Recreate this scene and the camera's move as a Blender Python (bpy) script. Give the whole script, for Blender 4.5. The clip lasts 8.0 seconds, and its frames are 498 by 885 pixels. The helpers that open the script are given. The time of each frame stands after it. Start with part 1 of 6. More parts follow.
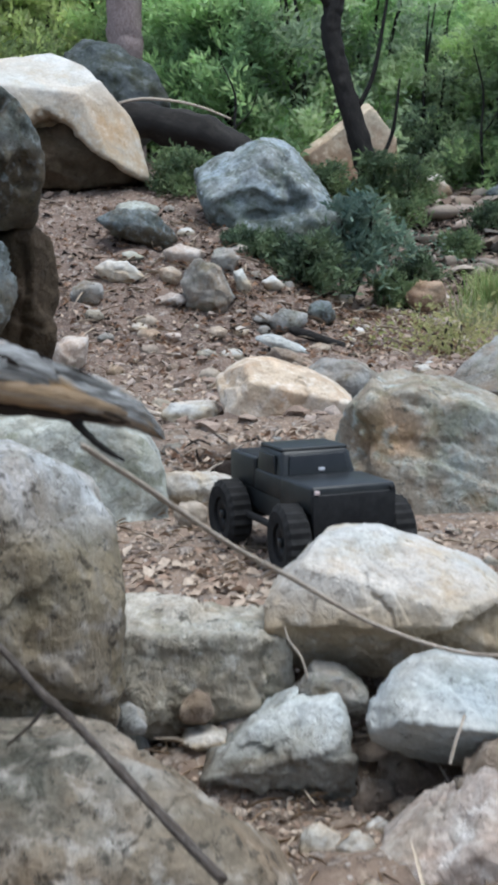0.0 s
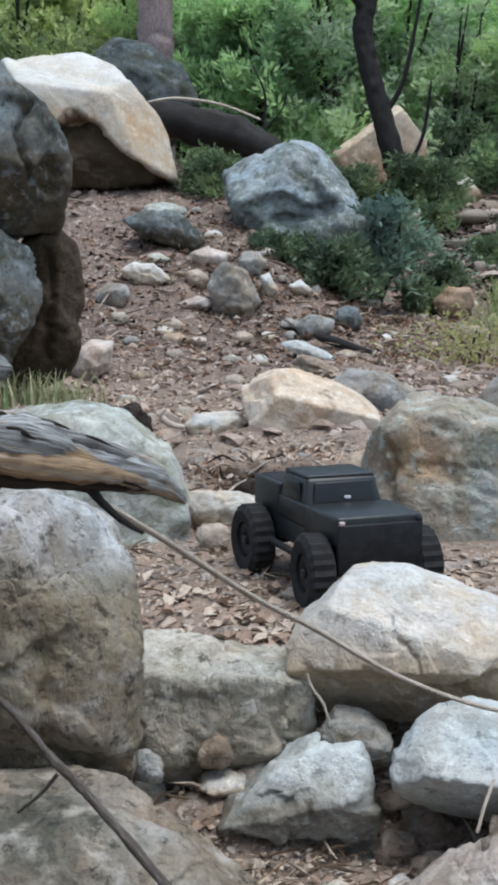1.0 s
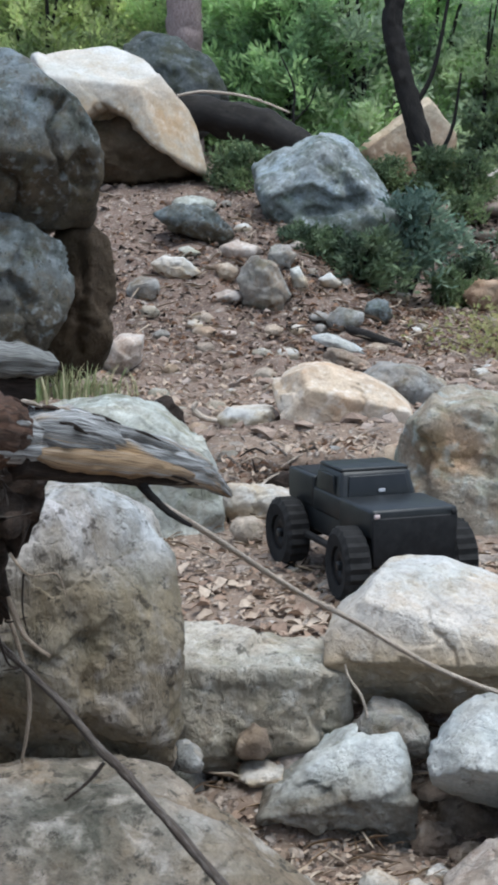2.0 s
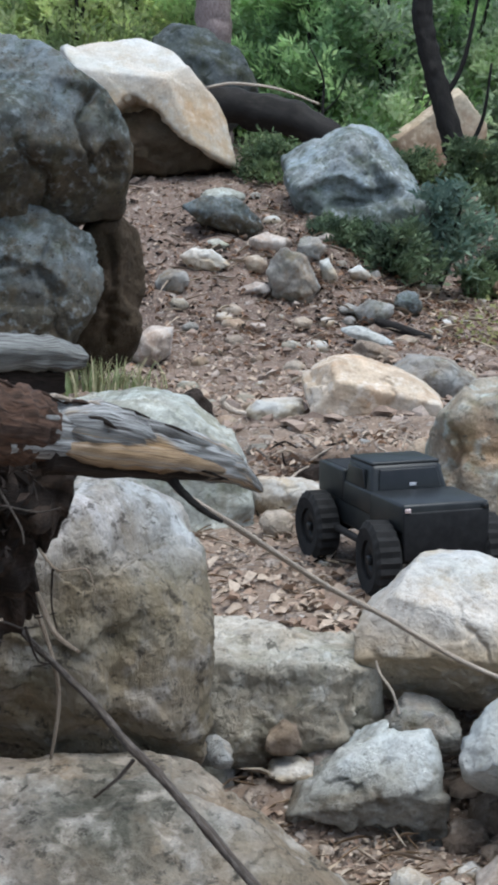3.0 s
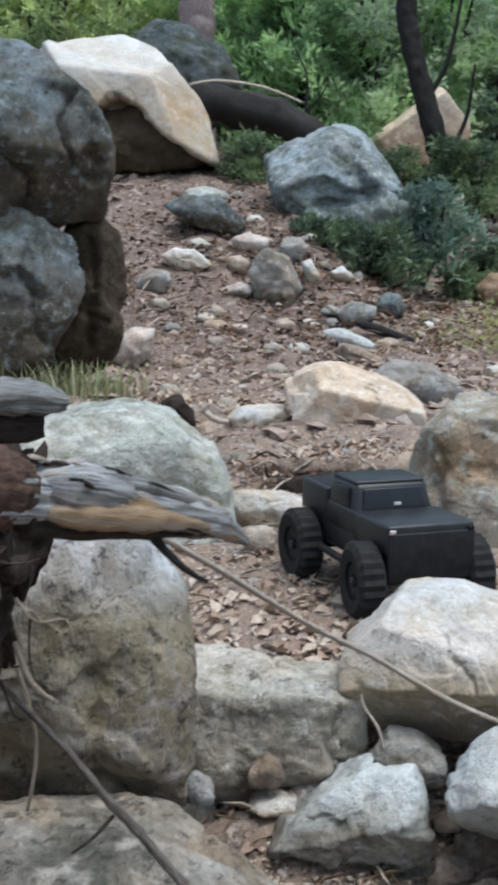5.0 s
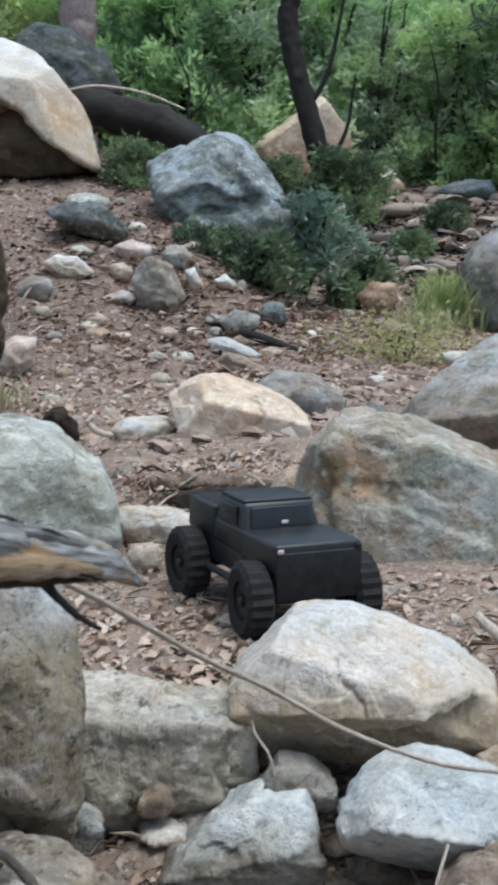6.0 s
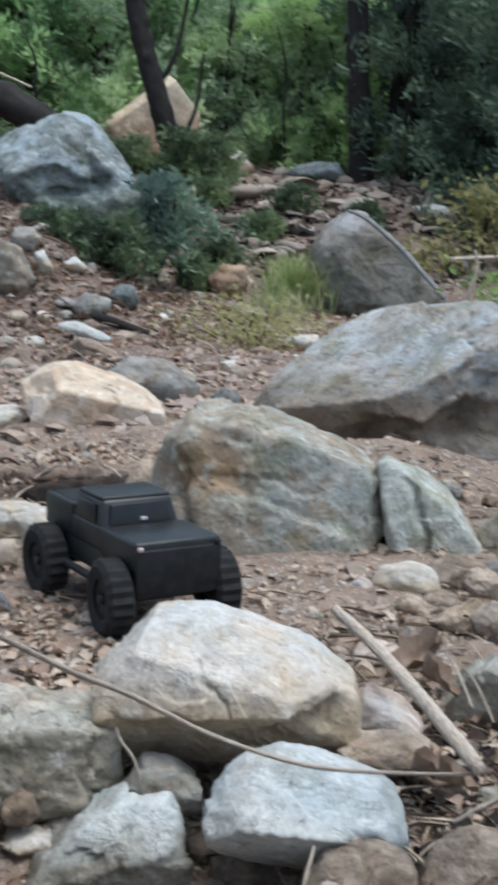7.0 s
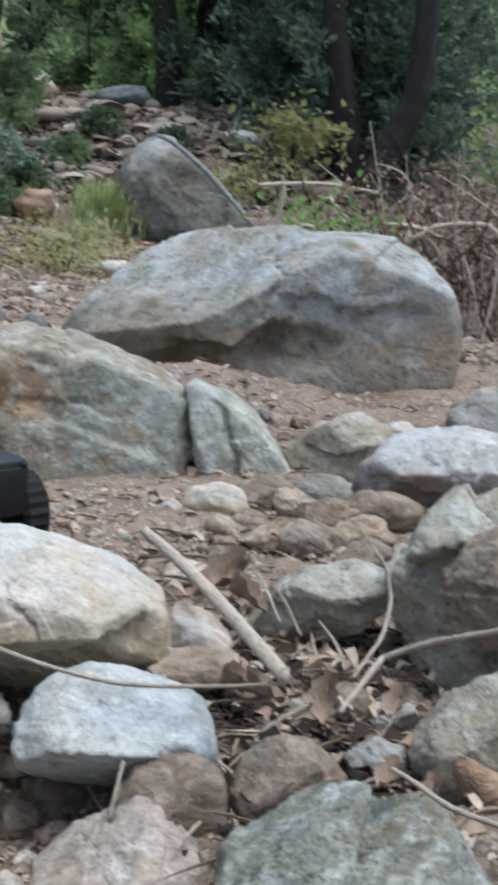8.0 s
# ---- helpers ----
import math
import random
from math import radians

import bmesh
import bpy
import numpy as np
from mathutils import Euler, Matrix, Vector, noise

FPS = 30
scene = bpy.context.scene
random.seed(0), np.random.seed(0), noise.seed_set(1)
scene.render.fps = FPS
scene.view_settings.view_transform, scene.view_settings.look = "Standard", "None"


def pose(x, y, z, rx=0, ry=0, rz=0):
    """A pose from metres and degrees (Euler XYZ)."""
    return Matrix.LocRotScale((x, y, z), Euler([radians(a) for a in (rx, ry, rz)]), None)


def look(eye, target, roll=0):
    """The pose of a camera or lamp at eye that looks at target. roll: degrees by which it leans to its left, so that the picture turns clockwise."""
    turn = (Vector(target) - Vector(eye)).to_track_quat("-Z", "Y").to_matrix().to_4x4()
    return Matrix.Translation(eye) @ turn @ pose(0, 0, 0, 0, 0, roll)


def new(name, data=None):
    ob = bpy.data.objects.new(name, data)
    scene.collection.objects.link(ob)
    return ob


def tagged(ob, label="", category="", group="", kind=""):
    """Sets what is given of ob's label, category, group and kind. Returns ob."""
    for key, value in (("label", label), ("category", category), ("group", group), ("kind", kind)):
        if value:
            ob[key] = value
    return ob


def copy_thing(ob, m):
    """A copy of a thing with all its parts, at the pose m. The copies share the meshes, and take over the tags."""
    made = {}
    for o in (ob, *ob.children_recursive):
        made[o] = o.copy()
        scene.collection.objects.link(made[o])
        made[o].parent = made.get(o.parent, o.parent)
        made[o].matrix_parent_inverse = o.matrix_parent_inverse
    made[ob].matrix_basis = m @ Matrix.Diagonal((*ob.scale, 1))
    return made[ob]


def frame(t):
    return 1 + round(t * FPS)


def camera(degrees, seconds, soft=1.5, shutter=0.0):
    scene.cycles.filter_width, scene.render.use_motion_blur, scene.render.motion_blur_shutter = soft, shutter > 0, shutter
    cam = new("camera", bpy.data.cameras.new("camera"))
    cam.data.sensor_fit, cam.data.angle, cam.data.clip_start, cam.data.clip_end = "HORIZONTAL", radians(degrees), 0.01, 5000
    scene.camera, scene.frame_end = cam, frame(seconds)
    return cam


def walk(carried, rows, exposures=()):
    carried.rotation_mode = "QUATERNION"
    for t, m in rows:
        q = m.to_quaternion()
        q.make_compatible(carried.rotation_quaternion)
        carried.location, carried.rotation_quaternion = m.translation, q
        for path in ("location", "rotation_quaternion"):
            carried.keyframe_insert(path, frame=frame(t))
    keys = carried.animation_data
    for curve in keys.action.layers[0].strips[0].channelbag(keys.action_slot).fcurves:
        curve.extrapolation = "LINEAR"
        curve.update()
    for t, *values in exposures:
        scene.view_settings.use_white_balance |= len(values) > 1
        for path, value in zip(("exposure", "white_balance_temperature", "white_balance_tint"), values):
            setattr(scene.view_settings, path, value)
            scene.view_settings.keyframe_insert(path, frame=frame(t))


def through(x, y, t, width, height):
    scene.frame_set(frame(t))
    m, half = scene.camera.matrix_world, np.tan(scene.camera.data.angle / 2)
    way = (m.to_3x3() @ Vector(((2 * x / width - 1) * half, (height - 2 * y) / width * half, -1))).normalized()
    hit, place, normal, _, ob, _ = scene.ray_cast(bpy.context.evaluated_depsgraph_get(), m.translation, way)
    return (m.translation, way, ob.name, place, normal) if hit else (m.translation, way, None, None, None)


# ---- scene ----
cam = camera(20.824, 8.0, soft=3.6, shutter=0.5)
walk(cam, [
    (0, pose(0.0124, -0.0621, 0.5075, 81.838, 0.544, -4.059)),
    (0.5, pose(0.0144, 0.0046, 0.5570, 81.811, -0.437, -3.522)),
    (1, pose(0.0147, -0.0018, 0.5549, 81.673, -0.317, -2.919)),
    (1.5, pose(0.0045, -0.0207, 0.5583, 81.522, -0.179, -2.344)),
    (3, pose(-0.0015, -0.0022, 0.5577, 81.047, 0.013, -0.564)),
    (3.5, pose(0.0035, -0.0003, 0.5482, 80.891, 0.003, 0.027)),
    (4, pose(0.0013, 0.0059, 0.5561, 80.727, -0.051, 0.613)),
    (4.2, pose(0.0036, -0.0058, 0.5571, 80.686, 0.044, 0.834)),
    (5.3, pose(-0.0082, 0.0528, 0.6027, 80.848, -0.806, -2.756)),
    (5.5, pose(-0.0084, 0.0508, 0.6018, 80.876, -0.983, -3.745)),
    (6, pose(-0.0134, 0.0625, 0.6186, 81.034, -1.071, -6.265)),
    (6.5, pose(-0.0281, 0.0602, 0.6663, 81.163, -1.343, -8.770)),
    (7, pose(-0.0281, 0.0673, 0.6517, 80.238, -1.575, -12.593)),
    (7.5, pose(-0.0301, 0.0699, 0.6504, 78.798, -2.025, -16.691)),
    (8, pose(-0.0186, 0.0720, 0.6362, 77.528, -2.402, -20.528)),
], exposures=[(0, 0.42, 5920, 6), (8, 0.42, 5920, 6)])

# ---- sky and sun: open shade under a bright overcast sky ----
SUN_EL, SUN_ROT = 76.0, 120.0
world = bpy.data.worlds.new("world")
scene.world = world
world.use_nodes = True
wn = world.node_tree
sky = wn.nodes.new("ShaderNodeTexSky")
sky.sky_type, sky.sun_disc = "NISHITA", False
sky.sun_elevation, sky.sun_rotation = radians(SUN_EL), radians(SUN_ROT)
sky.air_density, sky.dust_density, sky.ozone_density = 1.0, 2.0, 1.0
back = wn.nodes["Background"]
veil = wn.nodes.new("ShaderNodeHueSaturation")  # thin cloud takes most of the blue out
veil.inputs["Saturation"].default_value = 0.65
wn.links.new(sky.outputs[0], veil.inputs["Color"])
wn.links.new(veil.outputs[0], back.inputs[0])
back.inputs[1].default_value = 0.21
sun = new("sun", bpy.data.lights.new("sun", "SUN"))
sun.data.energy, sun.data.angle, sun.data.color = 2.35, radians(44), (1.0, 0.98, 0.94)
el, az = radians(SUN_EL), radians(SUN_ROT)
sun.matrix_basis = look((0, 0, 10), (-math.sin(az) * math.cos(el), -math.cos(az) * math.cos(el), 10 - math.sin(el)))

# ---- materials ----


def shader(name, rough=0.85, spec=0.3):
    m = bpy.data.materials.new(name)
    m.use_nodes = True
    t = m.node_tree
    b = t.nodes["Principled BSDF"]
    b.inputs["Roughness"].default_value = rough
    b.inputs["Specular IOR Level"].default_value = spec
    return m, t, b


def add(t, kind, **values):
    n = t.nodes.new(kind)
    for k, v in values.items():
        n.inputs[k].default_value = v
    return n


def rgb(c):
    return (c[0], c[1], c[2], 1.0)


def blend(t, fac, a, b, mode="MIX"):
    n = t.nodes.new("ShaderNodeMix")
    n.data_type, n.blend_type = "RGBA", mode
    for i, v in ((0, fac), (6, a), (7, b)):
        if hasattr(v, "is_output"):
            t.links.new(v, n.inputs[i])
        else:
            n.inputs[i].default_value = v if i == 0 else rgb(v)
    return n.outputs[2]


def ramp(t, socket, lo, hi):
    n = add(t, "ShaderNodeMapRange", **{"From Min": lo, "From Max": hi})
    t.links.new(socket, n.inputs["Value"])
    return n.outputs["Result"]


def noise_at(t, vector, scale, detail=4.0, rough=0.6, distort=0.0):
    n = add(t, "ShaderNodeTexNoise", Scale=scale, Detail=detail, Roughness=rough, Distortion=distort)
    t.links.new(vector, n.inputs["Vector"])
    return n.outputs["Fac"]


def shifted(t):
    """Object coordinates, moved by the object's own random number."""
    co, info = t.nodes.new("ShaderNodeTexCoord"), t.nodes.new("ShaderNodeObjectInfo")
    sc = t.nodes.new("ShaderNodeVectorMath")
    sc.operation = "MULTIPLY_ADD"
    sc.inputs[1].default_value = (1, 1, 1)
    mul = t.nodes.new("ShaderNodeMath")
    mul.operation, mul.inputs[1].default_value = "MULTIPLY", 37.0
    t.links.new(info.outputs["Random"], mul.inputs[0])
    t.links.new(co.outputs["Object"], sc.inputs[0])
    t.links.new(mul.outputs[0], sc.inputs[2])
    return sc.outputs[0], info.outputs["Random"]


def bump(t, b, socket, strength, distance):
    n = add(t, "ShaderNodeBump", Strength=strength, Distance=distance)
    t.links.new(socket, n.inputs["Height"])
    t.links.new(n.outputs[0], b.inputs["Normal"])


def granite(name, main, patch, stain, dark, scale=1.0, patchy=0.5, specks=0.5, rust=None, line=0.5, streak=1.0, relief=1.0, film=1.0, blot=None, lichen=1.0, calm=0.0):
    """Weathered granite: two body colours in patches, rusty stains, dark lichen spots and mineral grain.
    rust: the lower part's colour, up to a ragged line: soil stain, on some rocks painted shade; blot: place, reach and
    colour of one iron stain."""
    m, t, b = shader(name, 0.9, 0.2)
    v, rnd = shifted(t)
    long = t.nodes.new("ShaderNodeVectorMath")  # rain streaks run down the face
    long.operation = "MULTIPLY"
    long.inputs[1].default_value = (1, 1, streak)
    t.links.new(v, long.inputs[0])
    big = noise_at(t, v, 2.6 * scale, 6, 0.6)
    mid = noise_at(t, long.outputs[0], 8.0 * scale, 8, 0.72)
    spot = noise_at(t, v, 26.0 * scale, 6, 0.75)
    grain = noise_at(t, v, 90.0 * scale, 3, 0.7)
    c = blend(t, ramp(t, big, 0.60 - patchy * 0.3, 0.70 - patchy * 0.3), main, patch)
    c = blend(t, ramp(t, mid, 0.48, 0.66), c, stain)
    # lower part recoloured: soil stain, and painted shade on the white and blue granite
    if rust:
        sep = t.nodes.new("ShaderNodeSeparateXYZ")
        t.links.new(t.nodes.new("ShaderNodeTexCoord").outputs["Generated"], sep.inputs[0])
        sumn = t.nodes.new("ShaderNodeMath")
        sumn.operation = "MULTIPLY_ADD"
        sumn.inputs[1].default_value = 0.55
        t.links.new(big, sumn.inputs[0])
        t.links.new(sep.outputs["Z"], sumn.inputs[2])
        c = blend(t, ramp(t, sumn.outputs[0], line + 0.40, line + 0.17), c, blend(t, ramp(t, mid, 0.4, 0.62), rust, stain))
    if blot:
        here = t.nodes.new("ShaderNodeVectorMath")
        here.operation = "DISTANCE"
        flat = t.nodes.new("ShaderNodeMapping")
        flat.inputs["Scale"].default_value = (1, 0.3, 1.7)
        t.links.new(t.nodes.new("ShaderNodeTexCoord").outputs["Object"], flat.inputs[0])
        t.links.new(flat.outputs[0], here.inputs[0])
        here.inputs[1].default_value = (blot[0][0], blot[0][1] * 0.3, blot[0][2] * 1.7)
        wob = t.nodes.new("ShaderNodeMath")
        wob.operation = "MULTIPLY_ADD"
        wob.inputs[1].default_value = 0.22
        t.links.new(mid, wob.inputs[0])
        t.links.new(here.outputs["Value"], wob.inputs[2])
        c = blend(t, ramp(t, wob.outputs[0], blot[1] + 0.16, blot[1] + 0.07), c, blot[2])
    # pale lichen in soft patches
    crust = noise_at(t, v, 19.0 * scale, 3, 0.55)
    thin = t.nodes.new("ShaderNodeMath")
    thin.operation = "MULTIPLY"
    t.links.new(ramp(t, crust, 0.52, 0.70), thin.inputs[0])
    t.links.new(ramp(t, big, 0.35, 0.6), thin.inputs[1])
    pale = t.nodes.new("ShaderNodeMath")
    pale.operation, pale.inputs[1].default_value = "MULTIPLY", lichen
    t.links.new(thin.outputs[0], pale.inputs[0])
    c = blend(t, pale.outputs[0], c, tuple(min(0.68, x * 1.14 + 0.03) for x in main))
    moss = noise_at(t, v, 6.5 * scale, 7, 0.7, 0.4)  # greenish film
    c = blend(t, ramp(t, moss, 0.52, 0.62), c, blend(t, film, c, (0.74, 0.75, 0.66), "MULTIPLY"))
    c = blend(t, ramp(t, spot, 0.665 - specks * 0.1, 0.73 - specks * 0.1), c, blend(t, 0.25, dark, c))
    glint = noise_at(t, v, 41.0 * scale, 5, 0.7)  # pale mineral flecks
    c = blend(t, ramp(t, glint, 0.58, 0.70), c, blend(t, 1.0, c, (1.22, 1.22, 1.20), "MULTIPLY"))
    mottle = noise_at(t, v, 9.0 * scale, 9, 0.74, 0.5)
    c = blend(t, 1.0, c, blend(t, ramp(t, mottle, 0.38, 0.62), tuple(x + (1 - x) * calm for x in (0.80, 0.79, 0.78)), tuple(x + (1 - x) * calm for x in (1.12, 1.12, 1.12))), "MULTIPLY")
    wash = noise_at(t, v, 3.4 * scale, 3, 0.5, 0.8)  # broad cool and warm drifts
    c = blend(t, 1.0, c, blend(t, ramp(t, wash, 0.36, 0.64), (1.04, 0.985, 0.93), (0.97, 1.005, 1.03)), "MULTIPLY")
    lift = blend(t, ramp(t, grain, 0.3, 0.7), (0.86, 0.86, 0.86), (1.13, 1.13, 1.13))
    c = blend(t, 1.0, c, lift, "MULTIPLY")
    t.links.new(c, b.inputs["Base Color"])
    chip = add(t, "ShaderNodeTexVoronoi", Scale=15.0 * scale)
    warp = t.nodes.new("ShaderNodeVectorMath")
    warp.operation = "MULTIPLY_ADD"
    warp.inputs[1].default_value = (0.25, 0.25, 0.25)
    t.links.new(mid, warp.inputs[0])
    t.links.new(v, warp.inputs[2])
    t.links.new(warp.outputs[0], chip.inputs["Vector"])
    pits = ramp(t, noise_at(t, v, 34.0 * scale, 4, 0.6, 0.6), 0.36, 0.50)
    h = blend(t, 0.12, blend(t, 0.10, blend(t, 0.3, blend(t, 0.45, mid, spot), chip.outputs["Distance"]), pits), grain)
    bump(t, b, h, 1.0, 0.030 * relief / scale)
    return m


PALE = granite("pale_granite", (0.484, 0.474, 0.446), (0.428, 0.405, 0.363), (0.40, 0.36, 0.30), (0.22, 0.20, 0.17), 0.7, 0.4, 0.0, (0.36, 0.27, 0.175), 0.62, relief=0.4, film=0.25, calm=0.7, lichen=0.4)
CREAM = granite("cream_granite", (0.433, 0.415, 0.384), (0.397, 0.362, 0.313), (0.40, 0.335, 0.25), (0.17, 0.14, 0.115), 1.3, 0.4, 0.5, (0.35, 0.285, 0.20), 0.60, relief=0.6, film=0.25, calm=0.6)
# slightly darker foot: soil stain mixed with painted shade
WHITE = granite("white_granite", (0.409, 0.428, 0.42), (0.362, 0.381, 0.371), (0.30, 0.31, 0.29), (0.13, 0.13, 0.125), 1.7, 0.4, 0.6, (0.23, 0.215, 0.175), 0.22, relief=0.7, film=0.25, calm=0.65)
PALEG = granite("pale_green_granite", (0.43, 0.44, 0.40), (0.35, 0.355, 0.31), (0.28, 0.27, 0.22), (0.12, 0.12, 0.10), 1.4, 0.5, 0.5)
TANG = granite("tan_grey_granite", (0.50, 0.49, 0.455), (0.44, 0.415, 0.36), (0.29, 0.255, 0.20), (0.07, 0.066, 0.054), 1.7, 0.40, 0.85, (0.31, 0.285, 0.23), 0.92, streak=0.5, film=0.6, lichen=0.5)
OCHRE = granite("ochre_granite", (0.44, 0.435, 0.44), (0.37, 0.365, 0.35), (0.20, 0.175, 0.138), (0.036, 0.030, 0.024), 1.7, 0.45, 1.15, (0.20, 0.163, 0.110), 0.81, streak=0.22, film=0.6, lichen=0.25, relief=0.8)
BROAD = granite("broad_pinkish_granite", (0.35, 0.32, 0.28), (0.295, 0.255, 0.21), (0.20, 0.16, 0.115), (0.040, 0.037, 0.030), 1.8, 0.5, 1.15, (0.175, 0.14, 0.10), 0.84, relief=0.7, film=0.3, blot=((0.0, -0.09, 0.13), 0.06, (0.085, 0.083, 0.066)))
# dark foot: damp soil plus the undercut's shade, both put into the colour
SOAKED_SHADED = granite("white_granite_damp_shaded_foot", (0.456, 0.488, 0.488), (0.381, 0.409, 0.405), (0.25, 0.25, 0.225), (0.13, 0.13, 0.125), 1.7, 0.4, 0.6, (0.115, 0.10, 0.078), 0.66, relief=0.7, film=0.25, calm=0.6, lichen=0.6)
ROSY = granite("rosy_granite", (0.45, 0.405, 0.365), (0.38, 0.315, 0.27), (0.31, 0.24, 0.195), (0.12, 0.10, 0.085), 1.4, 0.45, 0.5, relief=0.6, film=0.4)
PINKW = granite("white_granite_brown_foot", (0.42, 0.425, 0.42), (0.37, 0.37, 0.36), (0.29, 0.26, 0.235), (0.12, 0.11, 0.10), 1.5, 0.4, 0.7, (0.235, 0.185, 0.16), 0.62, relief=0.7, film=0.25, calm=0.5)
HONEY = granite("honey_granite", (0.51, 0.455, 0.39), (0.46, 0.375, 0.285), (0.42, 0.30, 0.20), (0.16, 0.13, 0.10), 1.0, 0.55, 0.2, relief=0.5, film=0.25)
STAINED = granite("stained_granite", (0.37, 0.38, 0.345), (0.30, 0.27, 0.22), (0.26, 0.20, 0.14), (0.075, 0.08, 0.07), 1.3, 0.42, 0.85, blot=((-0.13, -0.2, 0.06), 0.09, (0.34, 0.245, 0.165)))
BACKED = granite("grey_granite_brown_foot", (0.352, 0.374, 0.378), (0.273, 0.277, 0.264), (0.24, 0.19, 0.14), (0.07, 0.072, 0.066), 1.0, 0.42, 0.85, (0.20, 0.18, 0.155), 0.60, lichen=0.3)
SPECKLED = granite("speckled_granite", (0.346, 0.371, 0.339), (0.256, 0.262, 0.23), (0.17, 0.145, 0.105), (0.05, 0.055, 0.048), 1.8, 0.5, 1.0)
GREY = granite("grey_stone", (0.30, 0.29, 0.27), (0.22, 0.21, 0.19), (0.24, 0.19, 0.14), (0.08, 0.075, 0.065), 1.0, 0.5, 0.4)
# dark lower half: shade at the boulder's foot put into its colour
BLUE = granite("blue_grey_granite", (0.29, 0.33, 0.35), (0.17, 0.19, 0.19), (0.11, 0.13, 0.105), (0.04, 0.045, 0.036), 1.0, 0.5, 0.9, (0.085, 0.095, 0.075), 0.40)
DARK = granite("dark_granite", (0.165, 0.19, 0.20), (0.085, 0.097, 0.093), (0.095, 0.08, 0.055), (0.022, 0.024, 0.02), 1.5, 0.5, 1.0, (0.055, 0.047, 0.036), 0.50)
BROWN = granite("brown_stone", (0.30, 0.245, 0.195), (0.23, 0.178, 0.135), (0.19, 0.14, 0.10), (0.07, 0.06, 0.05), 1.6, 0.5, 0.6, film=0.4)
# damp brown rock; also paints the shade under the pale boulder's overhang
DAMP_SHADE = granite("damp_and_shaded_rock", (0.062, 0.045, 0.028), (0.045, 0.032, 0.02), (0.065, 0.047, 0.03), (0.02, 0.017, 0.014), 0.7, 0.5, 0.5, lichen=0.3)
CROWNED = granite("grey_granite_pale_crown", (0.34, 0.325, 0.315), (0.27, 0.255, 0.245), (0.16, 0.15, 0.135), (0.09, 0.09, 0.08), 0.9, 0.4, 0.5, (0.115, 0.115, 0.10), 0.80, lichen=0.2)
MOSSY = granite("mossy_dark_granite", (0.10, 0.115, 0.12), (0.065, 0.075, 0.07), (0.06, 0.065, 0.045), (0.025, 0.028, 0.022), 0.7, 0.5, 0.5)
SLAB = granite("orange_tan_slab", (0.56, 0.46, 0.34), (0.47, 0.36, 0.25), (0.40, 0.28, 0.19), (0.16, 0.12, 0.09), 0.7, 0.5, 0.0, (0.27, 0.175, 0.115), 0.38, relief=0.4, film=0.2)
TAN = granite("tan_stone", (0.39, 0.33, 0.265), (0.32, 0.255, 0.195), (0.29, 0.21, 0.145), (0.12, 0.10, 0.08), 1.1, 0.5, 0.2)
ORANGE = granite("orange_stone", (0.36, 0.265, 0.19), (0.31, 0.20, 0.135), (0.25, 0.155, 0.10), (0.09, 0.06, 0.04), 1.2, 0.5, 0.1)


